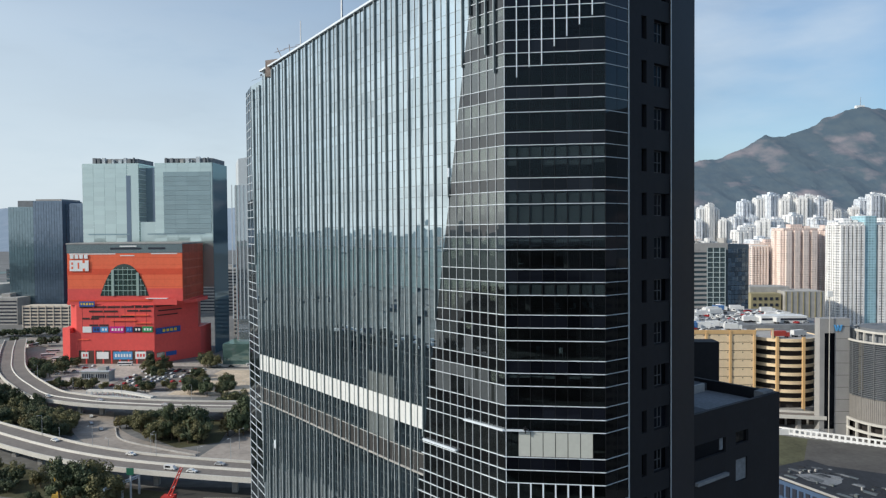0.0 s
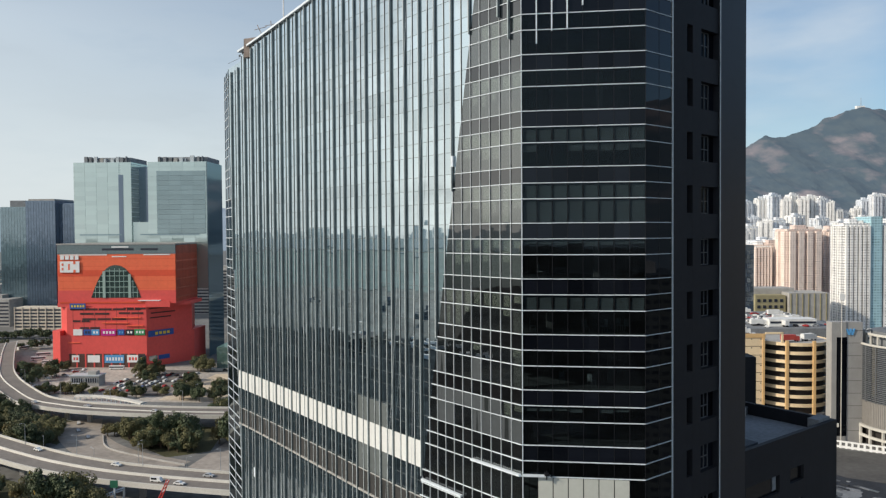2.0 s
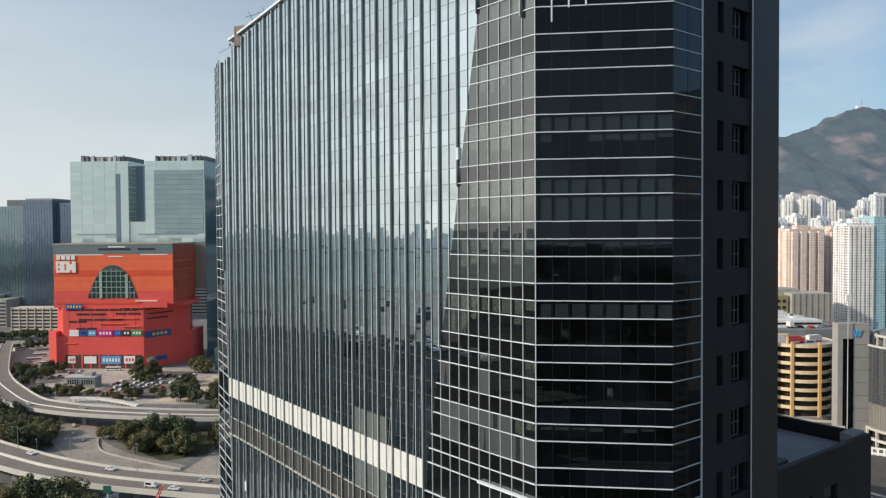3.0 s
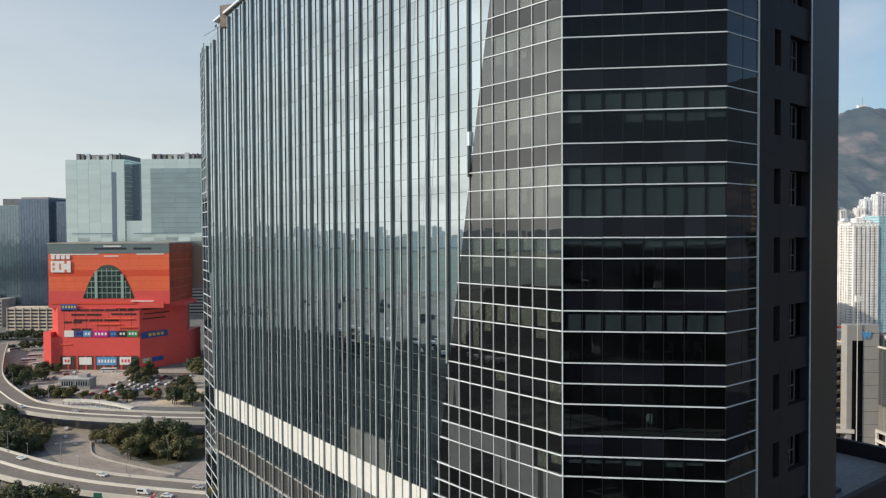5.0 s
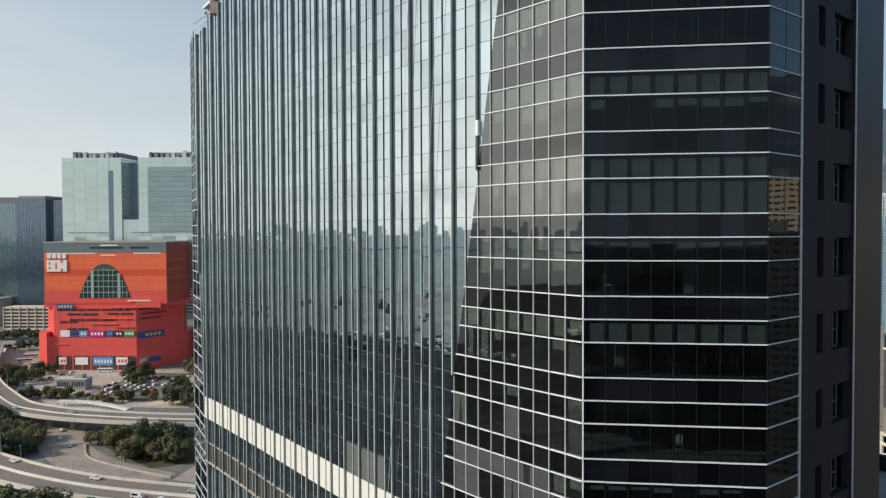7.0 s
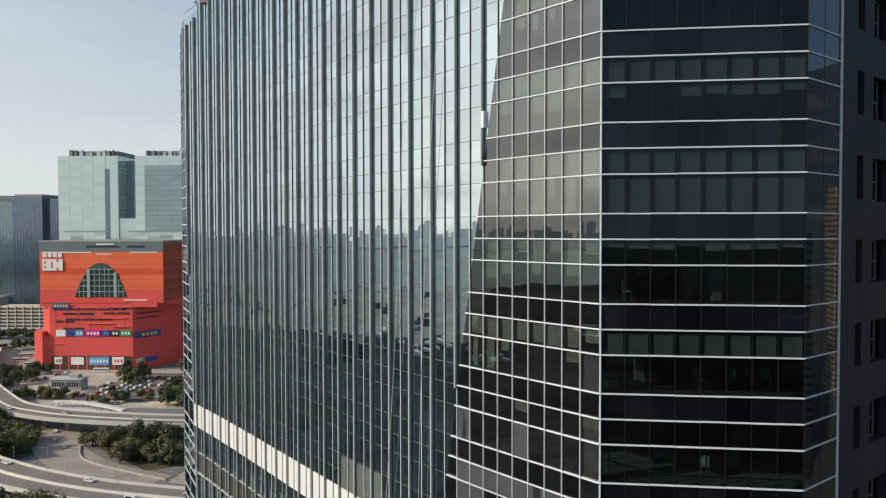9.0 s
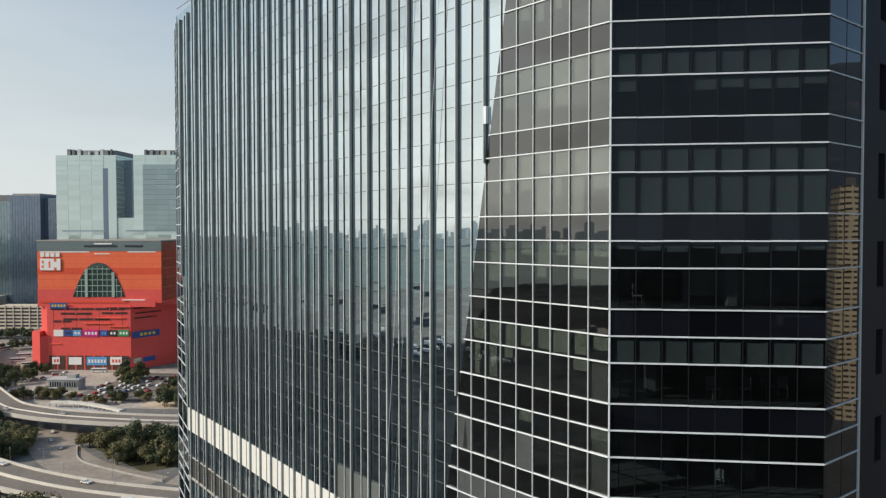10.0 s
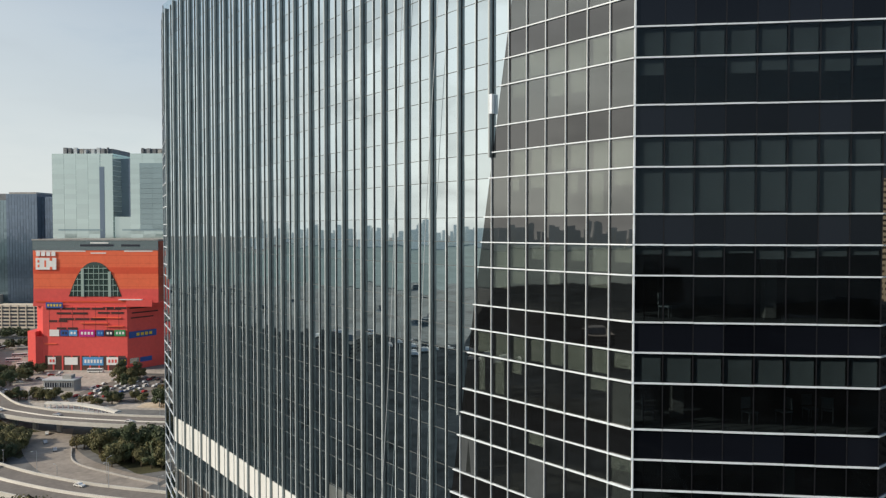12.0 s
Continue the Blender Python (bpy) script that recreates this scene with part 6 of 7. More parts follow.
def ring_band(r0, r1, z0, z1, a0, a1, n=28):
    bm = bmesh.new()
    pts = []
    for i in range(n + 1):
        a = a0 + (a1 - a0) * i / n
        pts.append([(r * math.cos(a), r * math.sin(a)) for r in (r0, r1)])
    rows_ = [[bm.verts.new((p[0][0], p[0][1], z0)), bm.verts.new((p[1][0], p[1][1], z0)), bm.verts.new((p[1][0], p[1][1], z1)), bm.verts.new((p[0][0], p[0][1], z1))] for p in pts]
    for a, b in zip(rows_, rows_[1:]):
        for j in range(4):
            bm.faces.new((a[j], a[(j + 1) % 4], b[(j + 1) % 4], b[j]))
    bm.faces.new(rows_[0])
    bm.faces.new(rows_[-1][::-1])
    bmesh.ops.recalc_face_normals(bm, faces=bm.faces)
    return bm


for i in range(8):
    z = 47.4 - i * 4.72
    part("ramp_band", ring_band(19.6, 20.3, z - 1.75, z, math.pi * 0.85, math.pi * 2.2), M["beige"], garage, m=Matrix.Translation((*drum_c, 0)))
for a in (-0.2, -1.346, -2.03):
    x, y = drum_c[0] + 20.6 * math.cos(a), drum_c[1] + 20.6 * math.sin(a)
    part("pier", boxed(x - 0.7, y - 0.7, 6, x + 0.7, y + 0.7, 48.6), M["beige_pier"], garage)
part("drum_foot", prism(bmesh.new(), [(drum_c[0] + 21.4 * math.cos(2 * math.pi * i / 32), drum_c[1] + 21.4 * math.sin(2 * math.pi * i / 32)) for i in range(32)], 6, 8.6), M["concrete"], garage)
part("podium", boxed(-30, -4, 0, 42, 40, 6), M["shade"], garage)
for i in range(12):
    part("column", boxed(-28 + i * 6, -6.2, 0, -27.2 + i * 6, -5.4, 6), M["concrete"], garage)
part("podium_deck", boxed(-30, -6.6, 6, 42, -3.9, 6.7), M["concrete"], garage)
part("drum_deck", prism(bmesh.new(), [(drum_c[0] + 19.5 * math.cos(2 * math.pi * i / 32), drum_c[1] + 19.5 * math.sin(2 * math.pi * i / 32)) for i in range(32)], 46.2, 47.0), M["concrete"], garage)
part("rear_deck", boxed(0, 32, 0, 62, 120, 50.5), M["roof_concrete"], garage)
# vehicles on the roof deck
rv = random.Random(8)
for i in range(270):
    px_, py_ = rv.uniform(-66, 58), rv.uniform(3, 116)
    if px_ > -2 and py_ < 35:
        continue
    parked(158 + px_, 336 + py_, 50.5, rv.uniform(-15, 15) + rv.choice((0, 90)))
truck_w = surface("white truck box", (0.7, 0.7, 0.68), rough=0.5, var=0.08, bump=0)
truck_b = surface("blue tarpaulin", (0.06, 0.16, 0.36), rough=0.6, var=0.1, bump=0)
truck_r = surface("red truck cab", (0.42, 0.06, 0.05), rough=0.4, var=0.1, bump=0)


def make_truck(label, bodyc, cabc):
    ob = tagged(empty("box_truck"), label, "truck", "parked trucks")
    part("cargo_box", boxed(-5.0, -1.25, 1.1, 2.6, 1.25, 4.0), bodyc, ob)
    part("cab", boxed(2.8, -1.2, 0.7, 4.8, 1.2, 3.1), cabc, ob)
    part("windscreen", boxed(4.8, -1.05, 1.8, 4.84, 1.05, 2.8), M["front_spandrel"], ob)
    for x in (-3.6, -2.4, 3.6):
        for y in (-1.05, 1.05):
            part("wheel", tube(bmesh.new(), (x, y - 0.15, 0.5), (x, y + 0.15, 0.5), 0.5, sides=10), M["tyre"], ob)
    return ob


trucks = [make_truck("white box truck on the roof deck", truck_w, truck_w), make_truck("truck with a blue tarpaulin", truck_b, truck_w), make_truck("truck with a red cab and box", truck_r, truck_r)]
for ob, (x, y, z, rz) in zip(trucks, ((186, 345, 47.0, 24), (122, 350, 50.5, 0), (174, 341, 47.0, 6))):
    ob.matrix_basis = pose(x, y, z, 0, 0, rz)
for i in range(24):
    copy_thing(trucks[0] if rv.random() < 0.93 else trucks[1], pose(150 + rv.uniform(-50, 60), 372 + rv.uniform(0, 78), 50.5, 0, 0, rv.uniform(-12, 12) + rv.choice((0, 0, 90))))
for i in range(6):
    copy_thing(trucks[0] if rv.random() < 0.6 else trucks[1], pose(128 + rv.uniform(-28, 24), 344 + rv.uniform(0, 26), 50.5, 0, 0, rv.uniform(-12, 12)))
shed_w = tagged(empty("roof_shed", (192, 382, 50.5)), "long white roof shed with a window strip", "shed")
part("body", boxed(-14, -5, 0, 14, 5, 4.4), truck_w, shed_w)
part("window_strip", boxed(-13.5, -5.2, 1.8, 13.5, -4.95, 3.0), M["sign_dark"], shed_w)

# elevated road in front of the drum
viaduct("east_viaduct", "pale concrete elevated road before the car park", [(100, 338), (140, 326), (165, 320), (186, 316)], 5, 9.0, 1.6)
tagged(part("noise_wall", boxed(160, 312, 0, 184, 312.5, 3), M["sign_white"]), "plain white site hoarding panel", "hoarding")

# slab tower with a dark glazed strip, beside the cylinder building
M["grey_stone"] = surface("grey granite cladding", (0.33, 0.322, 0.31), rough=0.6, var=0.1, size=5, streak=0.15)
slab = tagged(empty("grey_slab_tower", (190.1, 312, 0)), "grey stone-clad slab tower with a dark glass strip", "tower")
part("body", boxed(-8.4, 0, 0, 7.0, 5.5, 61.5), M["grey_stone"], slab)
part("back_wing", boxed(0, 5.5, 0, 12, 18, 57), M["grey_stone"], slab)
part("glass_strip", boxed(-5.9, -0.12, 3.3, -0.75, 0.1, 53.8), M["front_spandrel"], slab)
for i in range(9):
    part("joint", boxed(-0.7, -0.05, 6 + i * 6.4, 7.05, 5.55, 6.14 + i * 6.4), M["shade"], slab)
part("emblem", upright_sheet([(-1.4, 58.2), (-0.3, 55.0), (0.5, 55.0), (0.9, 56.6), (1.3, 55.0), (2.1, 55.0), (3.2, 58.2), (2.3, 58.2), (1.7, 56.3), (1.2, 58.2), (0.6, 58.2), (0.1, 56.3), (-0.5, 58.2)], -0.5, -0.05), M["sign_sky"], slab)
part("mast", tube(bmesh.new(), (-4.1, -1.2, 0), (-4.1, -1.2, 74), 0.24, 0.18), M["barrier"], slab)
part("mast_head", boxed(-5.4, -1.8, 73, -2.8, -0.6, 76.0), M["sign_white"], slab)

cyl = tagged(empty("round_building", (220.0, 310.7, 0)), "round grey building with stacked louvre bands", "building")
R = 23.0


def disc(r, n=48):
    return [(r * math.cos(2 * math.pi * i / n), r * math.sin(2 * math.pi * i / n)) for i in range(n)]


M["louvre_bar"] = surface("grey louvre blade", (0.16, 0.165, 0.17), rough=0.5, var=0.12, size=3, bump=0)
M["louvre_glass"] = mirror_glass("dark louvred glass", (0.8, 0.86, 0.92), (0.022, 0.028, 0.036), 0.30, vary=0.3)
M["ribbed_stone"] = surface("brown-grey ribbed stone", (0.27, 0.255, 0.235), rough=0.7, var=0.12, size=3, streak=0.25)
part("drum", prism(bmesh.new(), disc(R), 22.2, 50.5), M["louvre_glass"], cyl)
for i in range(30):
    part("louvre", ring_band(R + 0.25, R + 0.5, 22.5 + i * 0.95, 22.72 + i * 0.95, math.pi * 0.9, math.pi * 2.1, 36), M["louvre_bar"], cyl)
for i in range(14):
    a = math.pi * (0.95 + 1.1 * i / 13)
    x, y = (R + 0.6) * math.cos(a), (R + 0.6) * math.sin(a)
    part("upright", boxed(x - 0.14, y - 0.14, 22, x + 0.14, y + 0.14, 50.5), M["louvre_bar"], cyl)
part("coping", ring_band(R - 0.6, R + 0.8, 50.4, 51.2, 0, math.pi * 2, 48), M["barrier"], cyl)
part("skirt", prism(bmesh.new(), disc(R - 0.2), 9.2, 22.2), M["ribbed_stone"], cyl)
for i in range(84):
    a = math.pi * (0.95 + 1.1 * i / 83)
    x, y = (R - 0.1) * math.cos(a), (R - 0.1) * math.sin(a)
    part("rib", boxed(x - 0.16, y - 0.16, 9.4, x + 0.16, y + 0.16, 22.2), M["ribbed_stone"], cyl)
for z in (4.2, 9.0):
    part("ring_beam", ring_band(R + 0.2, R + 1.4, z, z + 1.2, math.pi * 0.8, math.pi * 2.2, 36), M["barrier"], cyl)
for i in range(14):
    a = math.pi * (0.9 + 1.2 * i / 13)
    x, y = (R + 0.8) * math.cos(a), (R + 0.8) * math.sin(a)
    part("column", boxed(x - 0.5, y - 0.5, 0, x + 0.5, y + 0.5, 9.2), M["barrier"], cyl)
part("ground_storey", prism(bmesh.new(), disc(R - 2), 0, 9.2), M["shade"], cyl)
part("roof_ring", ring_band(R - 4, R - 3, 55.0, 56.1, 0, math.pi * 2, 48), M["barrier"], cyl)
for i in range(24):
    a = 2 * math.pi * i / 24
    part("roof_post", boxed((R - 3.5) * math.cos(a) - 0.4, (R - 3.5) * math.sin(a) - 0.4, 50.5, (R - 3.5) * math.cos(a) + 0.4, (R - 3.5) * math.sin(a) + 0.4, 55.1), M["barrier"], cyl)
part("roof_plant", prism(bmesh.new(), disc(R - 6), 50.5, 57.0), M["roof_concrete"], cyl)

M["dark_grass"] = surface("dark olive grass", (0.075, 0.078, 0.045), rough=0.95, var=0.35, size=14, fine=2)
M["dark_court"] = surface("dark hard court", (0.085, 0.083, 0.08), rough=0.9, var=0.25, size=12, fine=2)
M["tar_roof"] = surface("black tarred roof", (0.022, 0.024, 0.028), rough=0.8, var=0.4, size=4, fine=0.6)
# field with a white hoarding
fence = tagged(empty("white_fence"), "long white fence with square openings", "fence")
fa, fb = Vector((150.0, 321.8)), Vector((205, 289))
fd = (fb - fa)
fm = wall_frame(tuple(fa), tuple(fb))
part("top_rail", boxed(0, -0.2, 2.9, fd.length + 30, 0.2, 3.7), M["sign_white"], fence, m=fm)
part("bottom_rail", boxed(0, -0.2, 0.2, fd.length + 30, 0.2, 1.3), M["sign_white"], fence, m=fm)
for i in range(36):
    part("post", boxed(i * 2.6, -0.25, 0, i * 2.6 + 1.0, 0.25, 3.2), M["sign_white"], fence, m=fm)
patch("sports_field", "olive and grey field", [(120, 225), (215, 225), (215, 282), (160, 312), (120, 312)], "dark_grass", 0.05)
patch("field_path", "grey hard court", [(150, 262), (215, 240), (215, 285), (172, 304)], "dark_court", 0.09)
blue = tagged(empty("blue_shed", (106, 191, 0), -62.5), "blue-walled low building with a littered black roof", "building")
M["blue_wall"] = surface("dark blue wall", (0.055, 0.095, 0.17), rough=0.7, var=0.15, size=5, streak=0.2)
shed_plan = [(-6, 0), (60, 0), (60, 50), (24, 42), (2, 27), (-6, 27)]
part("body", prism(bmesh.new(), shed_plan, 0, 20), M["blue_wall"], blue)
part("roof", prism(bmesh.new(), [(x * 1.008, y * 1.008 - 0.3) for x, y in shed_plan], 20, 20.5), M["tar_roof"], blue)
part("kerb", boxed(-0.6, -0.6, 20.5, 60.4, -0.2, 21.2), M["concrete"], blue)
for i in range(22):
    part("window", boxed(3 + i * 2.6, -0.3, 14.5, 4.5 + i * 2.6, 0.1, 18.4), M["sign_dark"], blue)
    part("sill", boxed(2.9 + i * 2.6, -0.4, 14.2, 4.6 + i * 2.6, 0.05, 14.5), M["blue_wall"], blue)
for i in range(60):
    x, y, k = rv.uniform(-3, 40), rv.uniform(2, 24), rv.uniform(0.2, 5)
    part("roof_sheet", prism(bmesh.new(), [(x, y), (x + 0.6 + k, y + 0.1 * k), (x + 0.5 + 0.9 * k, y + 0.8 + 0.3 * k), (x + 0.1, y + 0.6 + 0.2 * k)], 20.5, 20.56 + i * 0.003), rv.choice((M["roof_wall"], M["roof_concrete"], M["tar_roof"], M["roof_wall"], M["tar_roof"], M["grey_panel"])), blue)
for i in range(14):
    x, y = rv.uniform(0, 36), rv.uniform(2, 22)
    part("roof_unit", boxed(x, y, 20.5, x + rv.uniform(0.5, 1.2), y + rv.uniform(0.5, 1.6), 21.0 + rv.uniform(0, 0.6)), rv.choice((M["concrete"], M["grey_panel"])), blue)
part("roof_slab", prism(bmesh.new(), [(3, 8), (9, 6.5), (17, 9), (16, 15), (12, 20), (6, 17)], 20.5, 20.54), M["roof_concrete"], blue)

# office block of two halves
M["blue_half_glass"] = mirror_glass("steel blue office glass", (0.6, 0.72, 0.9), (0.055, 0.085, 0.125), 0.30, rough=0.06, vary=0.25, spread=(0.6, 1.5))
off = tagged(empty("banded_office_block", (220, 566, 0)), "grey banded office block beside a blue glass half", "office block")
part("core", boxed(-60, 0, 0, 6, 36, 95), M["office_glass_dark"], off)
for i in range(22):
    part("storey_band", boxed(-60.5, -0.6, 6 + i * 4.1, -12, 36.5, 8.0 + i * 4.1), M["grey_stone"], off)
part("roof_band", boxed(-60.6, -0.7, 90, 6.5, 36.6, 96), M["grey_stone"], off)
part("glass_bay", boxed(-12, -0.8, 0, 4, 2, 92), M["office_mid"], off)
for i in range(20):
    part("bay_line", boxed(-12.2, -1.0, 4 + i * 4.4, 4.2, -0.7, 4.6 + i * 4.4), M["line"], off)
for x in (-12, -6.8, -1.2, 3.6):
    part("bay_mullion", boxed(x, -1.05, 0, x + 0.6, -0.75, 92), M["line"], off)
part("blue_half", boxed(6, -1, 0, 24, 34, 93), M["sign_dark"], off)
pane_field(off, "blue_panes", 6, 24, -1.3, 2, 91, 3.0, 4.1, "blue_half_glass", 0.3, 0.4)
part("blue_top", boxed(6, -1.2, 90.5, 24.2, 34.2, 95), M["navy_glass"], off)
for i in range(22):
    part("roof_unit", boxed(-58 + i * 3.7, 2 + rv.uniform(0, 20), 95.9, -56 + i * 3.7, 6 + rv.uniform(16, 24), 97 + rv.uniform(0, 3.5)), rv.choice((truck_w, M["concrete"], M["grey_bar"])), off)

# far low roofs between
low_m = [M["concrete"], M["beige"], M["grey_bar"], M["roof_concrete"]]
for i in range(26):
    x, y = rv.uniform(235, 480), rv.uniform(470, 640)
    if x > y * 0.62 or x < 0.36 * y:
        continue
    b = tagged(empty("low_building", (x, y, 0)), "low pale industrial building", "building", "low buildings")
    w, d, h = rv.uniform(10, 24), rv.uniform(10, 22), rv.uniform(8, 26)
    mt = rv.choice(low_m)
    part("body", boxed(-w, -d, 0, w, d, h), mt, b)
    part("parapet", boxed(-w - 0.4, -d - 0.4, h, w + 0.4, d + 0.4, h + 1.0), M["concrete"], b)
    part("window_strip", boxed(-w * 0.9, -d - 0.3, h * 0.55, w * 0.9, -d + 0.1, h * 0.7), M["sign_dark"], b)
school = tagged(empty("yellow_school", (320, 690, 0)), "ochre low school building with dark windows", "building")
M["ochre"] = surface("ochre render", (0.33, 0.29, 0.17), rough=0.8, var=0.15, size=6)
part("body", boxed(-24, 0, 0, 7, 24, 40), M["ochre"], school)
part("upper", boxed(-20, 14, 40, 22, 40, 46), M["concrete"], school)
part("wing", boxed(9, -4, 0, 50, 30, 42.5), M["concrete"], school)
for j in range(7):
    part("pier", boxed(10 + j * 6, -4.5, 0, 11 + j * 6, -3.9, 42), M["ochre"], school)
for i in range(3):
    for j in range(5):
        part("window", boxed(-22 + j * 5.8, -0.4, 20 + i * 6.5, -19 + j * 5.8, 0.1, 23 + i * 6.5), M["sign_dark"], school)


# --- housing towers: cross-shaped shafts with ribs
def housing(name, label, x, y, rz, w, d, h, wall_mt, rib_mt, ribs=5, cat="apartment tower", group="housing estate towers"):
    ob = tagged(empty(name, (x, y, 0), rz), label, cat, group)
    part("shaft", boxed(-w / 2, -d / 2, 0, w / 2, d / 2, h), wall_mt, ob)
    for i in range(ribs):
        t = (i + 0.5) / ribs
        part("bay", boxed(-w / 2 + w * t - w / ribs * 0.31, -d / 2 - 3.4, 0, -w / 2 + w * t + w / ribs * 0.31, -d / 2 + 0.1, h - 1.5), rib_mt, ob)
    k = max(2, int(ribs * d / w))
    for i in range(k):
        t = (i + 0.5) / k
        part("bay", boxed(-w / 2 - 2.2, -d / 2 + d * t - d / k * 0.3, 0, -w / 2 + 0.1, -d / 2 + d * t + d / k * 0.3, h - 1.5), rib_mt, ob)
    part("lift_house", boxed(-w * 0.18, -d * 0.2, h, w * 0.16, d * 0.2, h + 6), wall_mt, ob)
    part("parapet", boxed(-w / 2 - 0.3, -d / 2 - 0.3, h, w / 2 + 0.3, d / 2 + 0.3, h + 1.4), rib_mt, ob)
    part("tank", boxed(w * 0.22, -d * 0.2, h, w * 0.4, d * 0.1, h + 4), rib_mt, ob)
    return ob


M["h_pink"] = gridded("pink apartment wall", (0.70, 0.57, 0.51), (0.34, 0.28, 0.26), 3.0, 2.8, 0.24, 0.35, 0.8)
M["h_pink_rib"] = gridded("salmon apartment bay", (0.84, 0.71, 0.63), (0.55, 0.45, 0.40), 3.2, 2.8, 0.3, 0.4, 0.8)
M["h_white"] = gridded("white apartment wall", (0.80, 0.80, 0.79), (0.24, 0.25, 0.28), 3.0, 2.8, 0.24, 0.35, 0.8)
M["h_white_rib"] = gridded("cream apartment bay", (0.84, 0.83, 0.80), (0.40, 0.40, 0.42), 3.4, 2.8, 0.3, 0.4, 0.8)
M["h_grey"] = gridded("pale grey apartment wall", (0.74, 0.77, 0.80), (0.30, 0.34, 0.40), 3.0, 2.8, 0.22, 0.3, 0.8)
M["h_blue"] = gridded("turquoise apartment wall", (0.36, 0.56, 0.62), (0.2, 0.3, 0.36), 3.0, 2.8, 0.24, 0.35, 0.8)
housing("apartment_tower", "white high-rise apartment tower with dark window columns", 408.5, 720, 0, 27, 24, 113, M["h_white"], M["h_white_rib"], 6)
part("side_wing", boxed(13.6, -14, 0, 25.4, 16, 121), M["h_blue"], scene.objects["apartment_tower"], "turquoise painted wing")
housing("apartment_tower", "cream apartment tower beside a turquoise wing", 452, 722, 0, 34, 24, 113, M["h_white"], M["h_white_rib"], 6)
housing("apartment_tower", "salmon pink high-rise apartment tower", 404, 830, 3, 42, 30, 107, M["h_pink"], M["h_pink_rib"], 4)
housing("apartment_tower", "salmon pink apartment tower partly in shade", 452, 850, 3, 24, 30, 106, M["h_pink"], M["h_pink_rib"], 4)
housing("apartment_tower", "pale pink apartment slab with white window bands", 364.5, 850, 0, 22, 24, 87.5, M["h_white"], M["h_pink_rib"], 6)
housing("apartment_tower", "dark pink apartment slab behind", 393, 884, 0, 22, 24, 88, M["h_pink"], M["h_pink_rib"], 3)
rh = random.Random(21)
def estate_tower(x, y, w, h):
    hue = rh.choice(("white", "white", "grey"))
    housing("apartment_tower", "tall white distant apartment tower" if hue == "white" else "tall pale grey distant apartment tower", x, y, rh.uniform(-18, 18), w, w * 0.9, h, M["h_" + hue], rh.choice((M["h_white_rib"], M["h_grey"], M["h_white_rib"])), 3)


for x, w, h in ((500, 16, 125), (512, 16, 153), (527, 14, 159), (542, 16, 149), (552, 16, 126), (566, 16, 124), (582, 22, 132), (604, 22, 166), (616, 22, 132), (637, 20, 173), (659, 26, 180), (684, 20, 170), (702, 20, 180), (720, 22, 172), (742, 24, 176), (760, 18, 172), (776, 18, 164), (792, 16, 147), (806, 16, 130), (817, 14, 140), (836, 18, 150), (853, 20, 168), (871, 20, 178), (892, 22, 176), (915, 22, 170)):
    estate_tower(x, 1490 + (x * 7) % 23, w, h)
for x, y, w, h in ((560, 1300, 26, 122), (510, 1250, 24, 112), (590, 1320, 24, 124), (628, 1330, 26, 132), (480, 1200, 26, 104), (545, 1190, 24, 108), (650, 1280, 24, 126), (600, 1180, 26, 108), (700, 1300, 28, 120), (760, 1340, 26, 128), (840, 1300, 26, 134), (505, 1080, 34, 92), (455, 1060, 34, 90), (430, 980, 30, 88)):
    estate_tower(x, y, w, h)
for i in range(60):
    y = rh.uniform(1100, 2300)
    x = y * rh.uniform(0.32, 0.62)
    housing("apartment_tower", "low distant apartment tower", x, y, rh.uniform(-20, 20), rh.uniform(20, 30), 20, rh.uniform(40, 92), rh.choice((M["h_white"], M["h_grey"], M["h_pink"])), M["h_white_rib"], 3)

# --- hill behind
def hill_material(name, wood, scrub, rock, rock_share):
    m, n, l, p = nodes_of(name)
    geo = n.new("ShaderNodeNewGeometry")
    sep = n.new("ShaderNodeSeparateXYZ")
    l.new(geo.outputs["Normal"], sep.inputs[0])
    mp = n.new("ShaderNodeMapping")
    mp.inputs["Scale"].default_value = (1.0, 0.6, 1.0)
    l.new(geo.outputs["Position"], mp.inputs["Vector"])
    a, b = n.new("ShaderNodeTexNoise"), n.new("ShaderNodeTexNoise")
    for k, sc, dt in ((a, 0.0075, 7), (b, 0.022, 8)):
        k.inputs["Scale"].default_value, k.inputs["Detail"].default_value = sc, dt
        l.new(mp.outputs["Vector"], k.inputs["Vector"])
    r1, r2 = n.new("ShaderNodeMapRange"), n.new("ShaderNodeMapRange")
    r1.inputs["From Min"].default_value, r1.inputs["From Max"].default_value = 0.35, 0.68
    l.new(b.outputs["Fac"], r1.inputs["Value"])
    r2.inputs["From Min"].default_value, r2.inputs["From Max"].default_value = 0.53, 0.76
    r2.inputs["To Max"].default_value = rock_share
    l.new(a.outputs["Fac"], r2.inputs["Value"])
    m1, m2 = n.new("ShaderNodeMix"), n.new("ShaderNodeMix")
    m1.data_type = m2.data_type = "RGBA"
    m1.inputs["A"].default_value, m1.inputs["B"].default_value = (*wood, 1), (*scrub, 1)
    l.new(r1.outputs["Result"], m1.inputs["Factor"])
    l.new(m1.outputs["Result"], m2.inputs["A"])
    m2.inputs["B"].default_value = (*rock, 1)
    l.new(r2.outputs["Result"], m2.inputs["Factor"])
    l.new(m2.outputs["Result"], p.inputs["Base Color"])
    p.inputs["Roughness"].default_value = 0.95
    p.inputs["Specular IOR Level"].default_value = 0.1
    return m


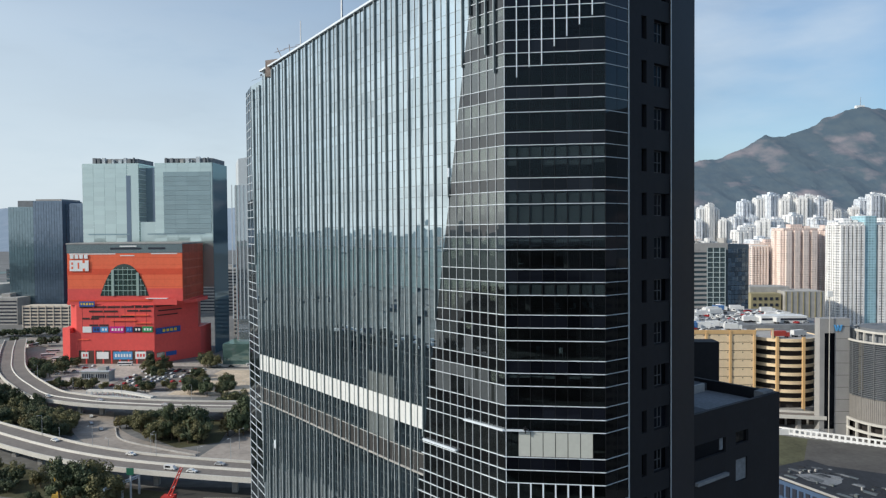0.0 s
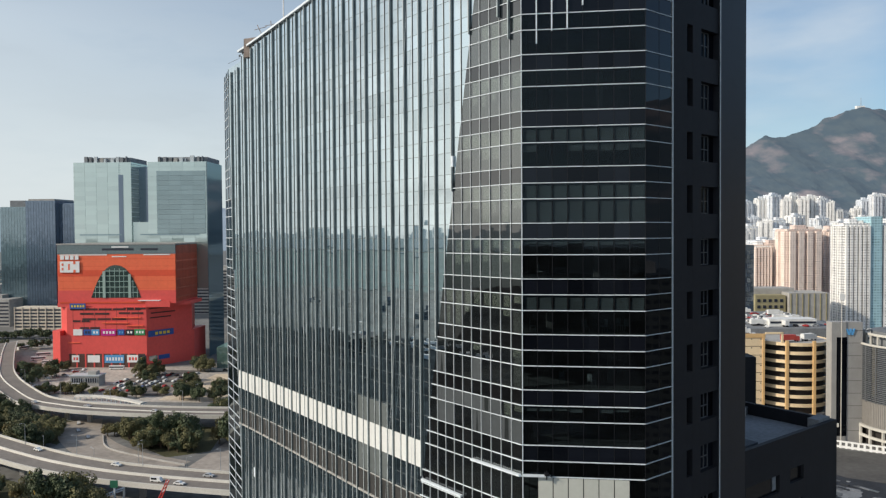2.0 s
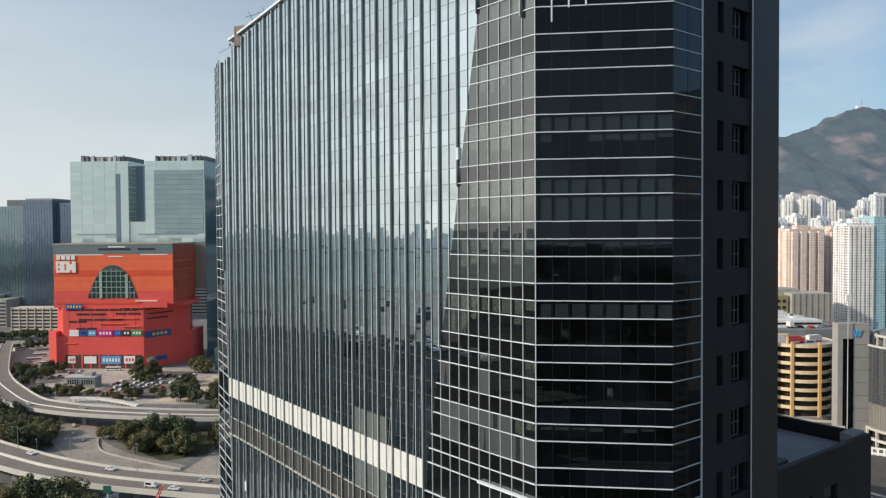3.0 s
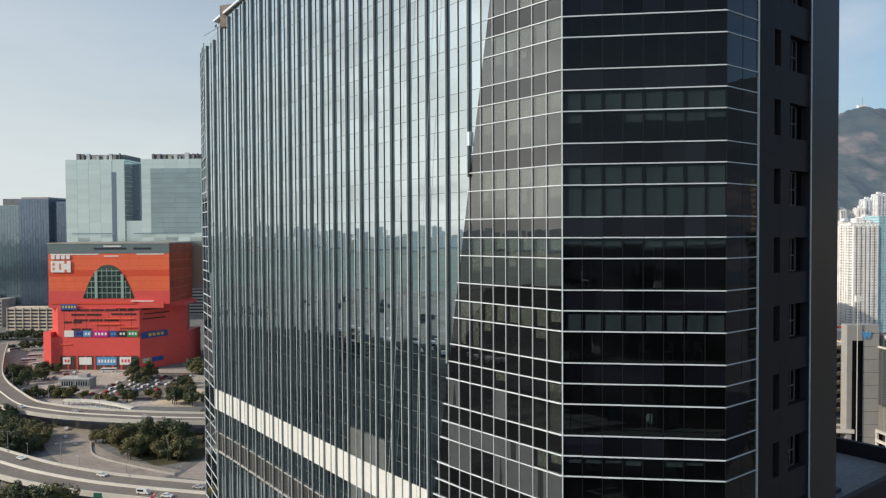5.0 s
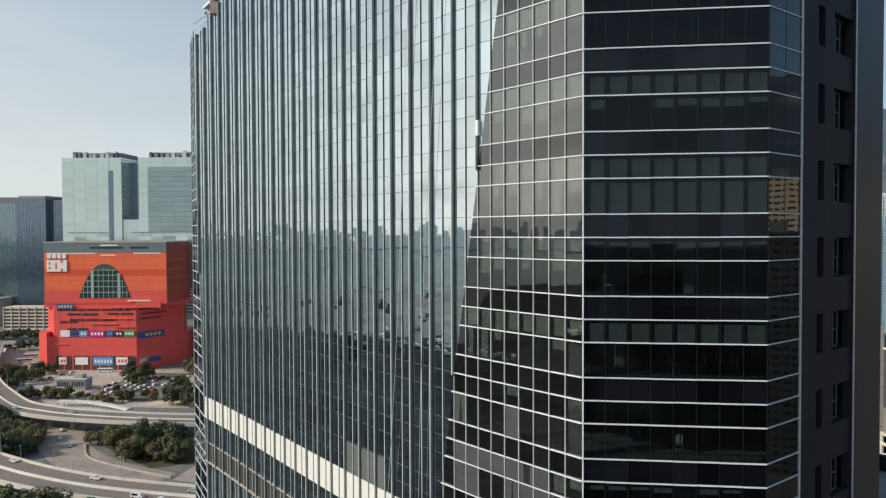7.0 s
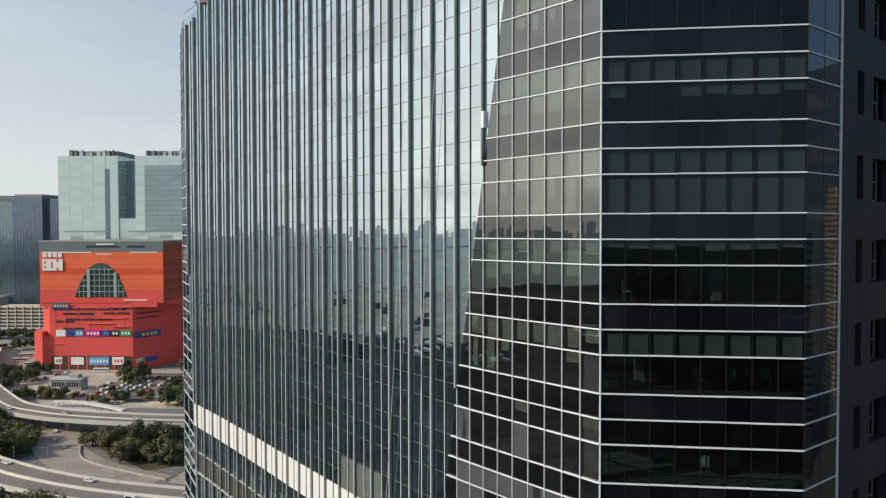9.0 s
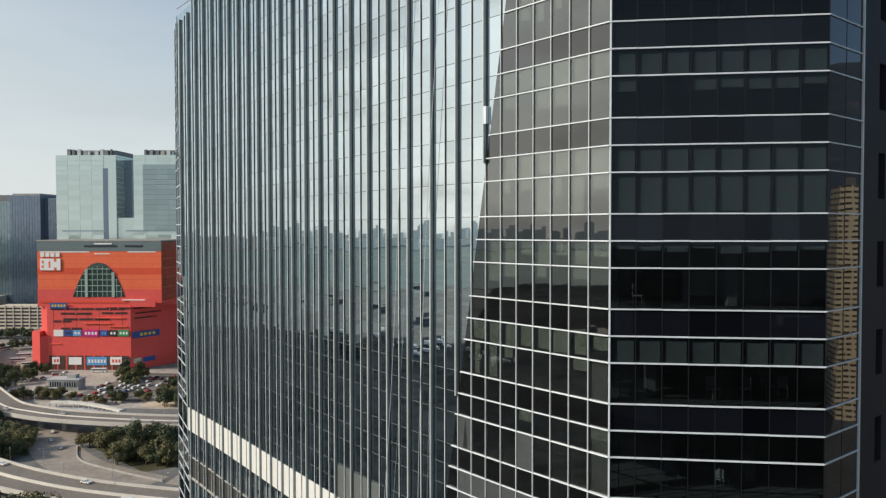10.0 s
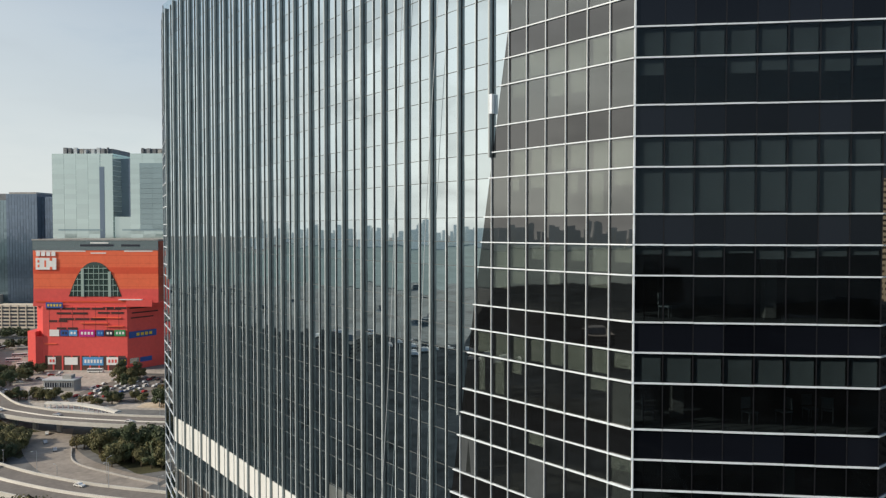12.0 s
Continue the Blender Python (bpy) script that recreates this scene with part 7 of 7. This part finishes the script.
# Bluish colours and a weak emission carry the haze over the hills.
M["hill"] = hill_material("hazed wooded granite hillside", (0.036, 0.056, 0.070), (0.056, 0.074, 0.080), (0.27, 0.21, 0.205), 0.8)
for mt_, haze_glow in ((M["hill"], 0.135),):
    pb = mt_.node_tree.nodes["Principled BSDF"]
    pb.inputs["Emission Color"].default_value, pb.inputs["Emission Strength"].default_value = (0.42, 0.55, 0.72, 1), haze_glow
# Haze is mixed into all three of the ridge's base colours.
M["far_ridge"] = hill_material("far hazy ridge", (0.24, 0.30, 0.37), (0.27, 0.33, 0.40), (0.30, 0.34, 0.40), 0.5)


def ridge_height(x, ridge):
    for (xa, za), (xb, zb) in zip(ridge, ridge[1:]):
        if xa <= x <= xb:
            t = (x - xa) / (xb - xa)
            t = t * t * (3 - 2 * t) * 0.5 + t * 0.5
            return za + (zb - za) * t
    return ridge[0][1] if x < ridge[0][0] else ridge[-1][1]


def hill(name, label, ridge, y_ridge, depth, nx, ny, mt, rough_amp=26):
    x0, x1 = ridge[0][0], ridge[-1][0]
    verts, faces = [], []
    for j in range(ny + 1):
        v = j / ny
        for i in range(nx + 1):
            x = x0 + (x1 - x0) * i / nx
            top = ridge_height(x, ridge)
            y = y_ridge - depth * (1 - v)
            fall = v ** 1.25
            q = Vector((x * 0.0055, y * 0.0016, 0))
            gully = (noise.fractal(q, 1.0, 2.1, 5) - 0.6 * abs(noise.noise(q * 1.7))) * rough_amp * (0.25 + 1.6 * v * (1 - v) * 2)
            crest = noise.fractal(Vector((x * 0.014, 3.3, 0)), 0.9, 2.2, 5) * 13
            verts.append((x, y + gully * 0.5, max(-2, top * fall + gully * (1 if j < ny else 0) + (crest if j == ny else 0))))
    for j in range(ny):
        for i in range(nx):
            a = j * (nx + 1) + i
            faces.append((a, a + 1, a + nx + 2, a + nx + 1))
    base = len(verts)
    for i in range(nx + 1):
        x, y, z = verts[ny * (nx + 1) + i]
        verts.append((x, y + depth * 0.6, -2))
    for i in range(nx):
        a = ny * (nx + 1) + i
        faces.append((a, a + 1, base + i + 1, base + i))
    me = bpy.data.meshes.new(name)
    me.from_pydata(verts, [], faces)
    me.materials.append(mt)
    return tagged(new(name, me), label, "hill", kind="structure")


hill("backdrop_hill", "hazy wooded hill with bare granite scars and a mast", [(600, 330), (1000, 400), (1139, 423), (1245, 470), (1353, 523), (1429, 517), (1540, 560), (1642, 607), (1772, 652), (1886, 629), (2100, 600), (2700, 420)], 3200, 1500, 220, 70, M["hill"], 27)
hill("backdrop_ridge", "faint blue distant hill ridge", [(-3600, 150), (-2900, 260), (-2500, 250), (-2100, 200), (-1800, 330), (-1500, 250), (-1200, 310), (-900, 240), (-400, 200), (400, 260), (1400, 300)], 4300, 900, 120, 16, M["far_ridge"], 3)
mast = tagged(empty("hilltop_station", (1772, 3198, 640)), "white hilltop radio station with a mast", "radio station")
part("house", boxed(-22, -8, 0, 14, 8, 14), M["sign_white"], mast)
part("mast", tube(bmesh.new(), (0, 0, 10), (0, 0, 52), 1.4, 0.8), M["steel"], mast)

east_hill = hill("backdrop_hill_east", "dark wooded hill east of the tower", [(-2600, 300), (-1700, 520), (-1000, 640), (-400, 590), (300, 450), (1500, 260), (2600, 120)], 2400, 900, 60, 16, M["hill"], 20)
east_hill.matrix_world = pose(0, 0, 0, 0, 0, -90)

# ---- out of view, mirrored in the glass: harbour, low quarter, city around the tower ----
M["water"] = surface("harbour water", (0.165, 0.22, 0.215), rough=0.8, var=0.2, size=160, fine=20, bump=0.1, spec=0.06)
water = tagged(part("water", prism(bmesh.new(), [(-4500, -5200), (-1700, -5200), (-1480, -260), (-1400, -60), (-1330, 60), (-1270, 200), (-1250, 420), (-1250, 1900), (-4500, 1900)], -0.4, 0.15), M["water"]), "grey-green harbour water", "water", kind="structure")
# Pale walls plus emission imitate haze in front of the far skyline.
M["far_city"] = gridded("hazed distant harbour city", (0.42, 0.45, 0.47), (0.26, 0.29, 0.31), 6.0, 4.0, 0.2, 0.3, 0.8)
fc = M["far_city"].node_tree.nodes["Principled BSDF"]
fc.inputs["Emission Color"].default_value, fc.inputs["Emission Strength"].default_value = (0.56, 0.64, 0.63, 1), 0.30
rs = random.Random(33)
bm = bmesh.new()
for i in range(230):
    y = -3600 + i * 26 + rs.uniform(-12, 12)
    w, h = rs.uniform(9, 34), rs.choice((70, 105, 115, 122, 128, 134)) * rs.uniform(0.85, 1.08)
    if rs.random() < 0.07:
        w, h = rs.uniform(14, 24), rs.uniform(145, 175)
    x = -4050 + rs.uniform(-180, 0)
    box(bm, x - 40, y - w, 0, x, y + w, h)
    if h > 150:
        box(bm, x - 30, y - w * 0.5, h, x - 8, y + w * 0.5, h + rs.uniform(4, 12))
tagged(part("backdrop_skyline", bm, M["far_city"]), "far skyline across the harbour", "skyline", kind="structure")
# Near-black walls keep these added blocks dark in the glass.
M["dark_block"] = gridded("near-black grey block", (0.04, 0.05, 0.05), (0.02, 0.025, 0.03), 4.0, 3.6, 0.15, 0.35, 0.8)
M["beige_block"] = gridded("beige apartment block", (0.80, 0.68, 0.48), (0.10, 0.085, 0.06), 4.2, 3.2, 0.14, 0.55, 0.95)


def plain_block(x, y, w, d, h, mt, label):
    b = tagged(empty("city_block", (x, y, 0), rs.uniform(-12, 12)), label, "building", "blocks around the tower")
    part("body", boxed(-w / 2, -d / 2, 0, w / 2, d / 2, h), mt, b)
    part("roof_house", boxed(-w * 0.2, -d * 0.2, h, w * 0.15, d * 0.2, h + 5), M["roof_concrete"], b)
    return b


for i in range(4):
    x = -rs.uniform(420, 690)
    y = rs.uniform(-600, 0.6 * abs(x) - 100)
    plain_block(x, y, rs.uniform(28, 60), rs.uniform(25, 50), rs.uniform(5, 13), M["dark_block"], "dark grey low city block")
for x, y, h, w in ((430, 128, 134, 17), (434, 150, 138, 19), (430, 174, 131, 16), (445, 198, 139, 20), (440, 226, 128, 18), (400, 84, 138, 20), (396, 158, 106, 15), (404, 196, 101, 16), (398, 214, 92, 14), (520, 290, 128, 40), (252, 96, 66, 12), (258, 122, 52, 11), (250, 140, 74, 10)):
    plain_block(x, y, 16, w, h, M["beige_block"], "sunlit beige apartment block")
# Added to hide the beige towers' lower storeys from the splayed glass.
plain_block(330, 70, 40, 22, 108, M["dark_block"], "dark grey office block before beige towers")
for x, y, h, w in ((270, 112, 80, 70), (330, 215, 100, 70), (280, 10, 92, 60)):
    plain_block(x, y, w, 30, h, M["dark_block"], "dark grey office block beside beige towers")
# Unseen blocks behind the camera, added for the front glass to mirror.
for i in range(30):
    x, y = rs.uniform(-420, 420), -rs.uniform(190, 900)
    plain_block(x, y, rs.uniform(30, 60), rs.uniform(25, 50), rs.uniform(20, 90), M["dark_block"], "dark grey city block out of view")

# low quarter between the dark land and the harbour
M["quay"] = surface("grey quayside ground", (0.105, 0.12, 0.12), rough=0.95, var=0.5, size=60, fine=12)
patch("quayside", "grey quayside quarter along the harbour", [(-640, 90), (-1290, 90), (-1230, 420), (-1230, 1500), (-980, 1500), (-700, 500)], "quay", 0.12)
M["quay_block"] = gridded("grey quayside block", (0.145, 0.16, 0.16), (0.09, 0.10, 0.105), 5.0, 4.0, 0.15, 0.35, 0.8)
for i in range(9):
    u = rs.random()
    x, y = -700 - 480 * u, rs.uniform(120, 620) + 120 * u
    plain_block(x, y, rs.uniform(14, 50), rs.uniform(14, 40), rs.choice((4, 6, 8, 10)) * rs.uniform(0.7, 1.2), M["quay_block"], "grey quayside block with rows of windows")
# Bare dark sheets out of view, added to darken what the glass mirrors.
M["dark_land"] = surface("dark land for reflections", (0.034, 0.040, 0.044), rough=1.0, var=0.65, size=45, fine=9, spec=0.0)
patch("park", "unseen flat dark land beside the tower", [(-60, -60), (-60, -900), (-1600, -900), (-1600, 300), (-700, 760), (-240, 160)], "dark_land", 0.06)
patch("park", "unseen flat dark land before the tower", [(-60, -60), (420, -60), (420, -900), (-60, -900)], "dark_land", 0.06)


def parked_truck(x, y, rz):
    t = tagged(empty("box_truck", (x, y, 0.1), rz), "white box truck parked in a yard", "truck", "trucks in the yard")
    part("cargo_box", boxed(-1.25, -3.2, 0.9, 1.25, 3.6, 3.7), M["truck_white"], t)
    part("cab", boxed(-1.15, -5.4, 0.5, 1.15, -3.4, 2.7), M["truck_white"], t)
    part("windscreen", boxed(-1.0, -5.44, 1.6, 1.0, -5.4, 2.5), M["black"], t)
    for wx in (-1.0, 1.0):
        for wy in (-4.5, 1.8):
            part("wheel", tube(bmesh.new(), (wx - 0.15, wy, 0.5), (wx + 0.15, wy, 0.5), 0.5, sides=12), M["black"], t)
    return t


M["truck_white"] = surface("white truck paint", (0.8, 0.8, 0.78), rough=0.35, var=0.06, bump=0)
first_truck = parked_truck(-600, 80, 10)
for i in range(34):
    u = rs.uniform(0, 1)
    copy_thing(first_truck, pose(-560 - 110 * u + rs.uniform(-25, 25), 30 + 260 * u + rs.uniform(-30, 30), 0.1, 0, 0, rs.choice((8, 98, 10, 95, 188))))

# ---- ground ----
# Far things turn and scale about the camera to fit its view; west rises.
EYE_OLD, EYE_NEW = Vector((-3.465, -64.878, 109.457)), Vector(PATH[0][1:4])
PITCH_FIT, YAW_FIT, WEST_SCALE = radians(0.229), radians(-0.04), 0.872
turn_far = Matrix.Rotation(YAW_FIT, 4, "Z") @ Matrix.Rotation(PITCH_FIT, 4, "X")
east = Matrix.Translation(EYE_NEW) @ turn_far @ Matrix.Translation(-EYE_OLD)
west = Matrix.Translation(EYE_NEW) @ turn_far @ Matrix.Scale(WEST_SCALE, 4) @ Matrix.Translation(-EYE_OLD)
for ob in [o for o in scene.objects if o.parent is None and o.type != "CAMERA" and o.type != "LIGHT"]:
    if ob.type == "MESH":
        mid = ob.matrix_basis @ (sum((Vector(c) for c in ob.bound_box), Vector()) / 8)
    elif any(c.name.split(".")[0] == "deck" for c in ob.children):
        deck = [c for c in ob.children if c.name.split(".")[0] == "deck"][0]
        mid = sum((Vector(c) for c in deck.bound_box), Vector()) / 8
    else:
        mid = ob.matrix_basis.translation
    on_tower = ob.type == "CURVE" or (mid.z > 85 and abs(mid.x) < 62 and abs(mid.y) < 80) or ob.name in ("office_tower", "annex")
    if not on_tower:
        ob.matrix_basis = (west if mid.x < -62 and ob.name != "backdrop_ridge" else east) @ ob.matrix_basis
M["ground"] = surface("asphalt and concrete ground", (0.15, 0.15, 0.145), rough=0.9, var=0.35, size=40.0, fine=4.0)
bm = bmesh.new()
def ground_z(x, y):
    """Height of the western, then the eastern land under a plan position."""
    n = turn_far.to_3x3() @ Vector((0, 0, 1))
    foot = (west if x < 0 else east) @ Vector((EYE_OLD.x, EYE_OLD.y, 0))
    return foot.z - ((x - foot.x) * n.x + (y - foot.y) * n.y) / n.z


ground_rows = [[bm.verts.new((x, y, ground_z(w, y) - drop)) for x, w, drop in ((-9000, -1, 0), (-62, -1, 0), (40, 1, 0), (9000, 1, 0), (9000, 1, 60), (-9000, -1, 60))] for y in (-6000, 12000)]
for j in range(6):
    bm.faces.new((ground_rows[0][j], ground_rows[1][j], ground_rows[1][(j + 1) % 6], ground_rows[0][(j + 1) % 6]))
bm.faces.new(ground_rows[0])
bm.faces.new(ground_rows[1][::-1])
bmesh.ops.recalc_face_normals(bm, faces=bm.faces[:])
tagged(part("ground", bm, M["ground"]), "grey city ground", "ground", kind="structure")
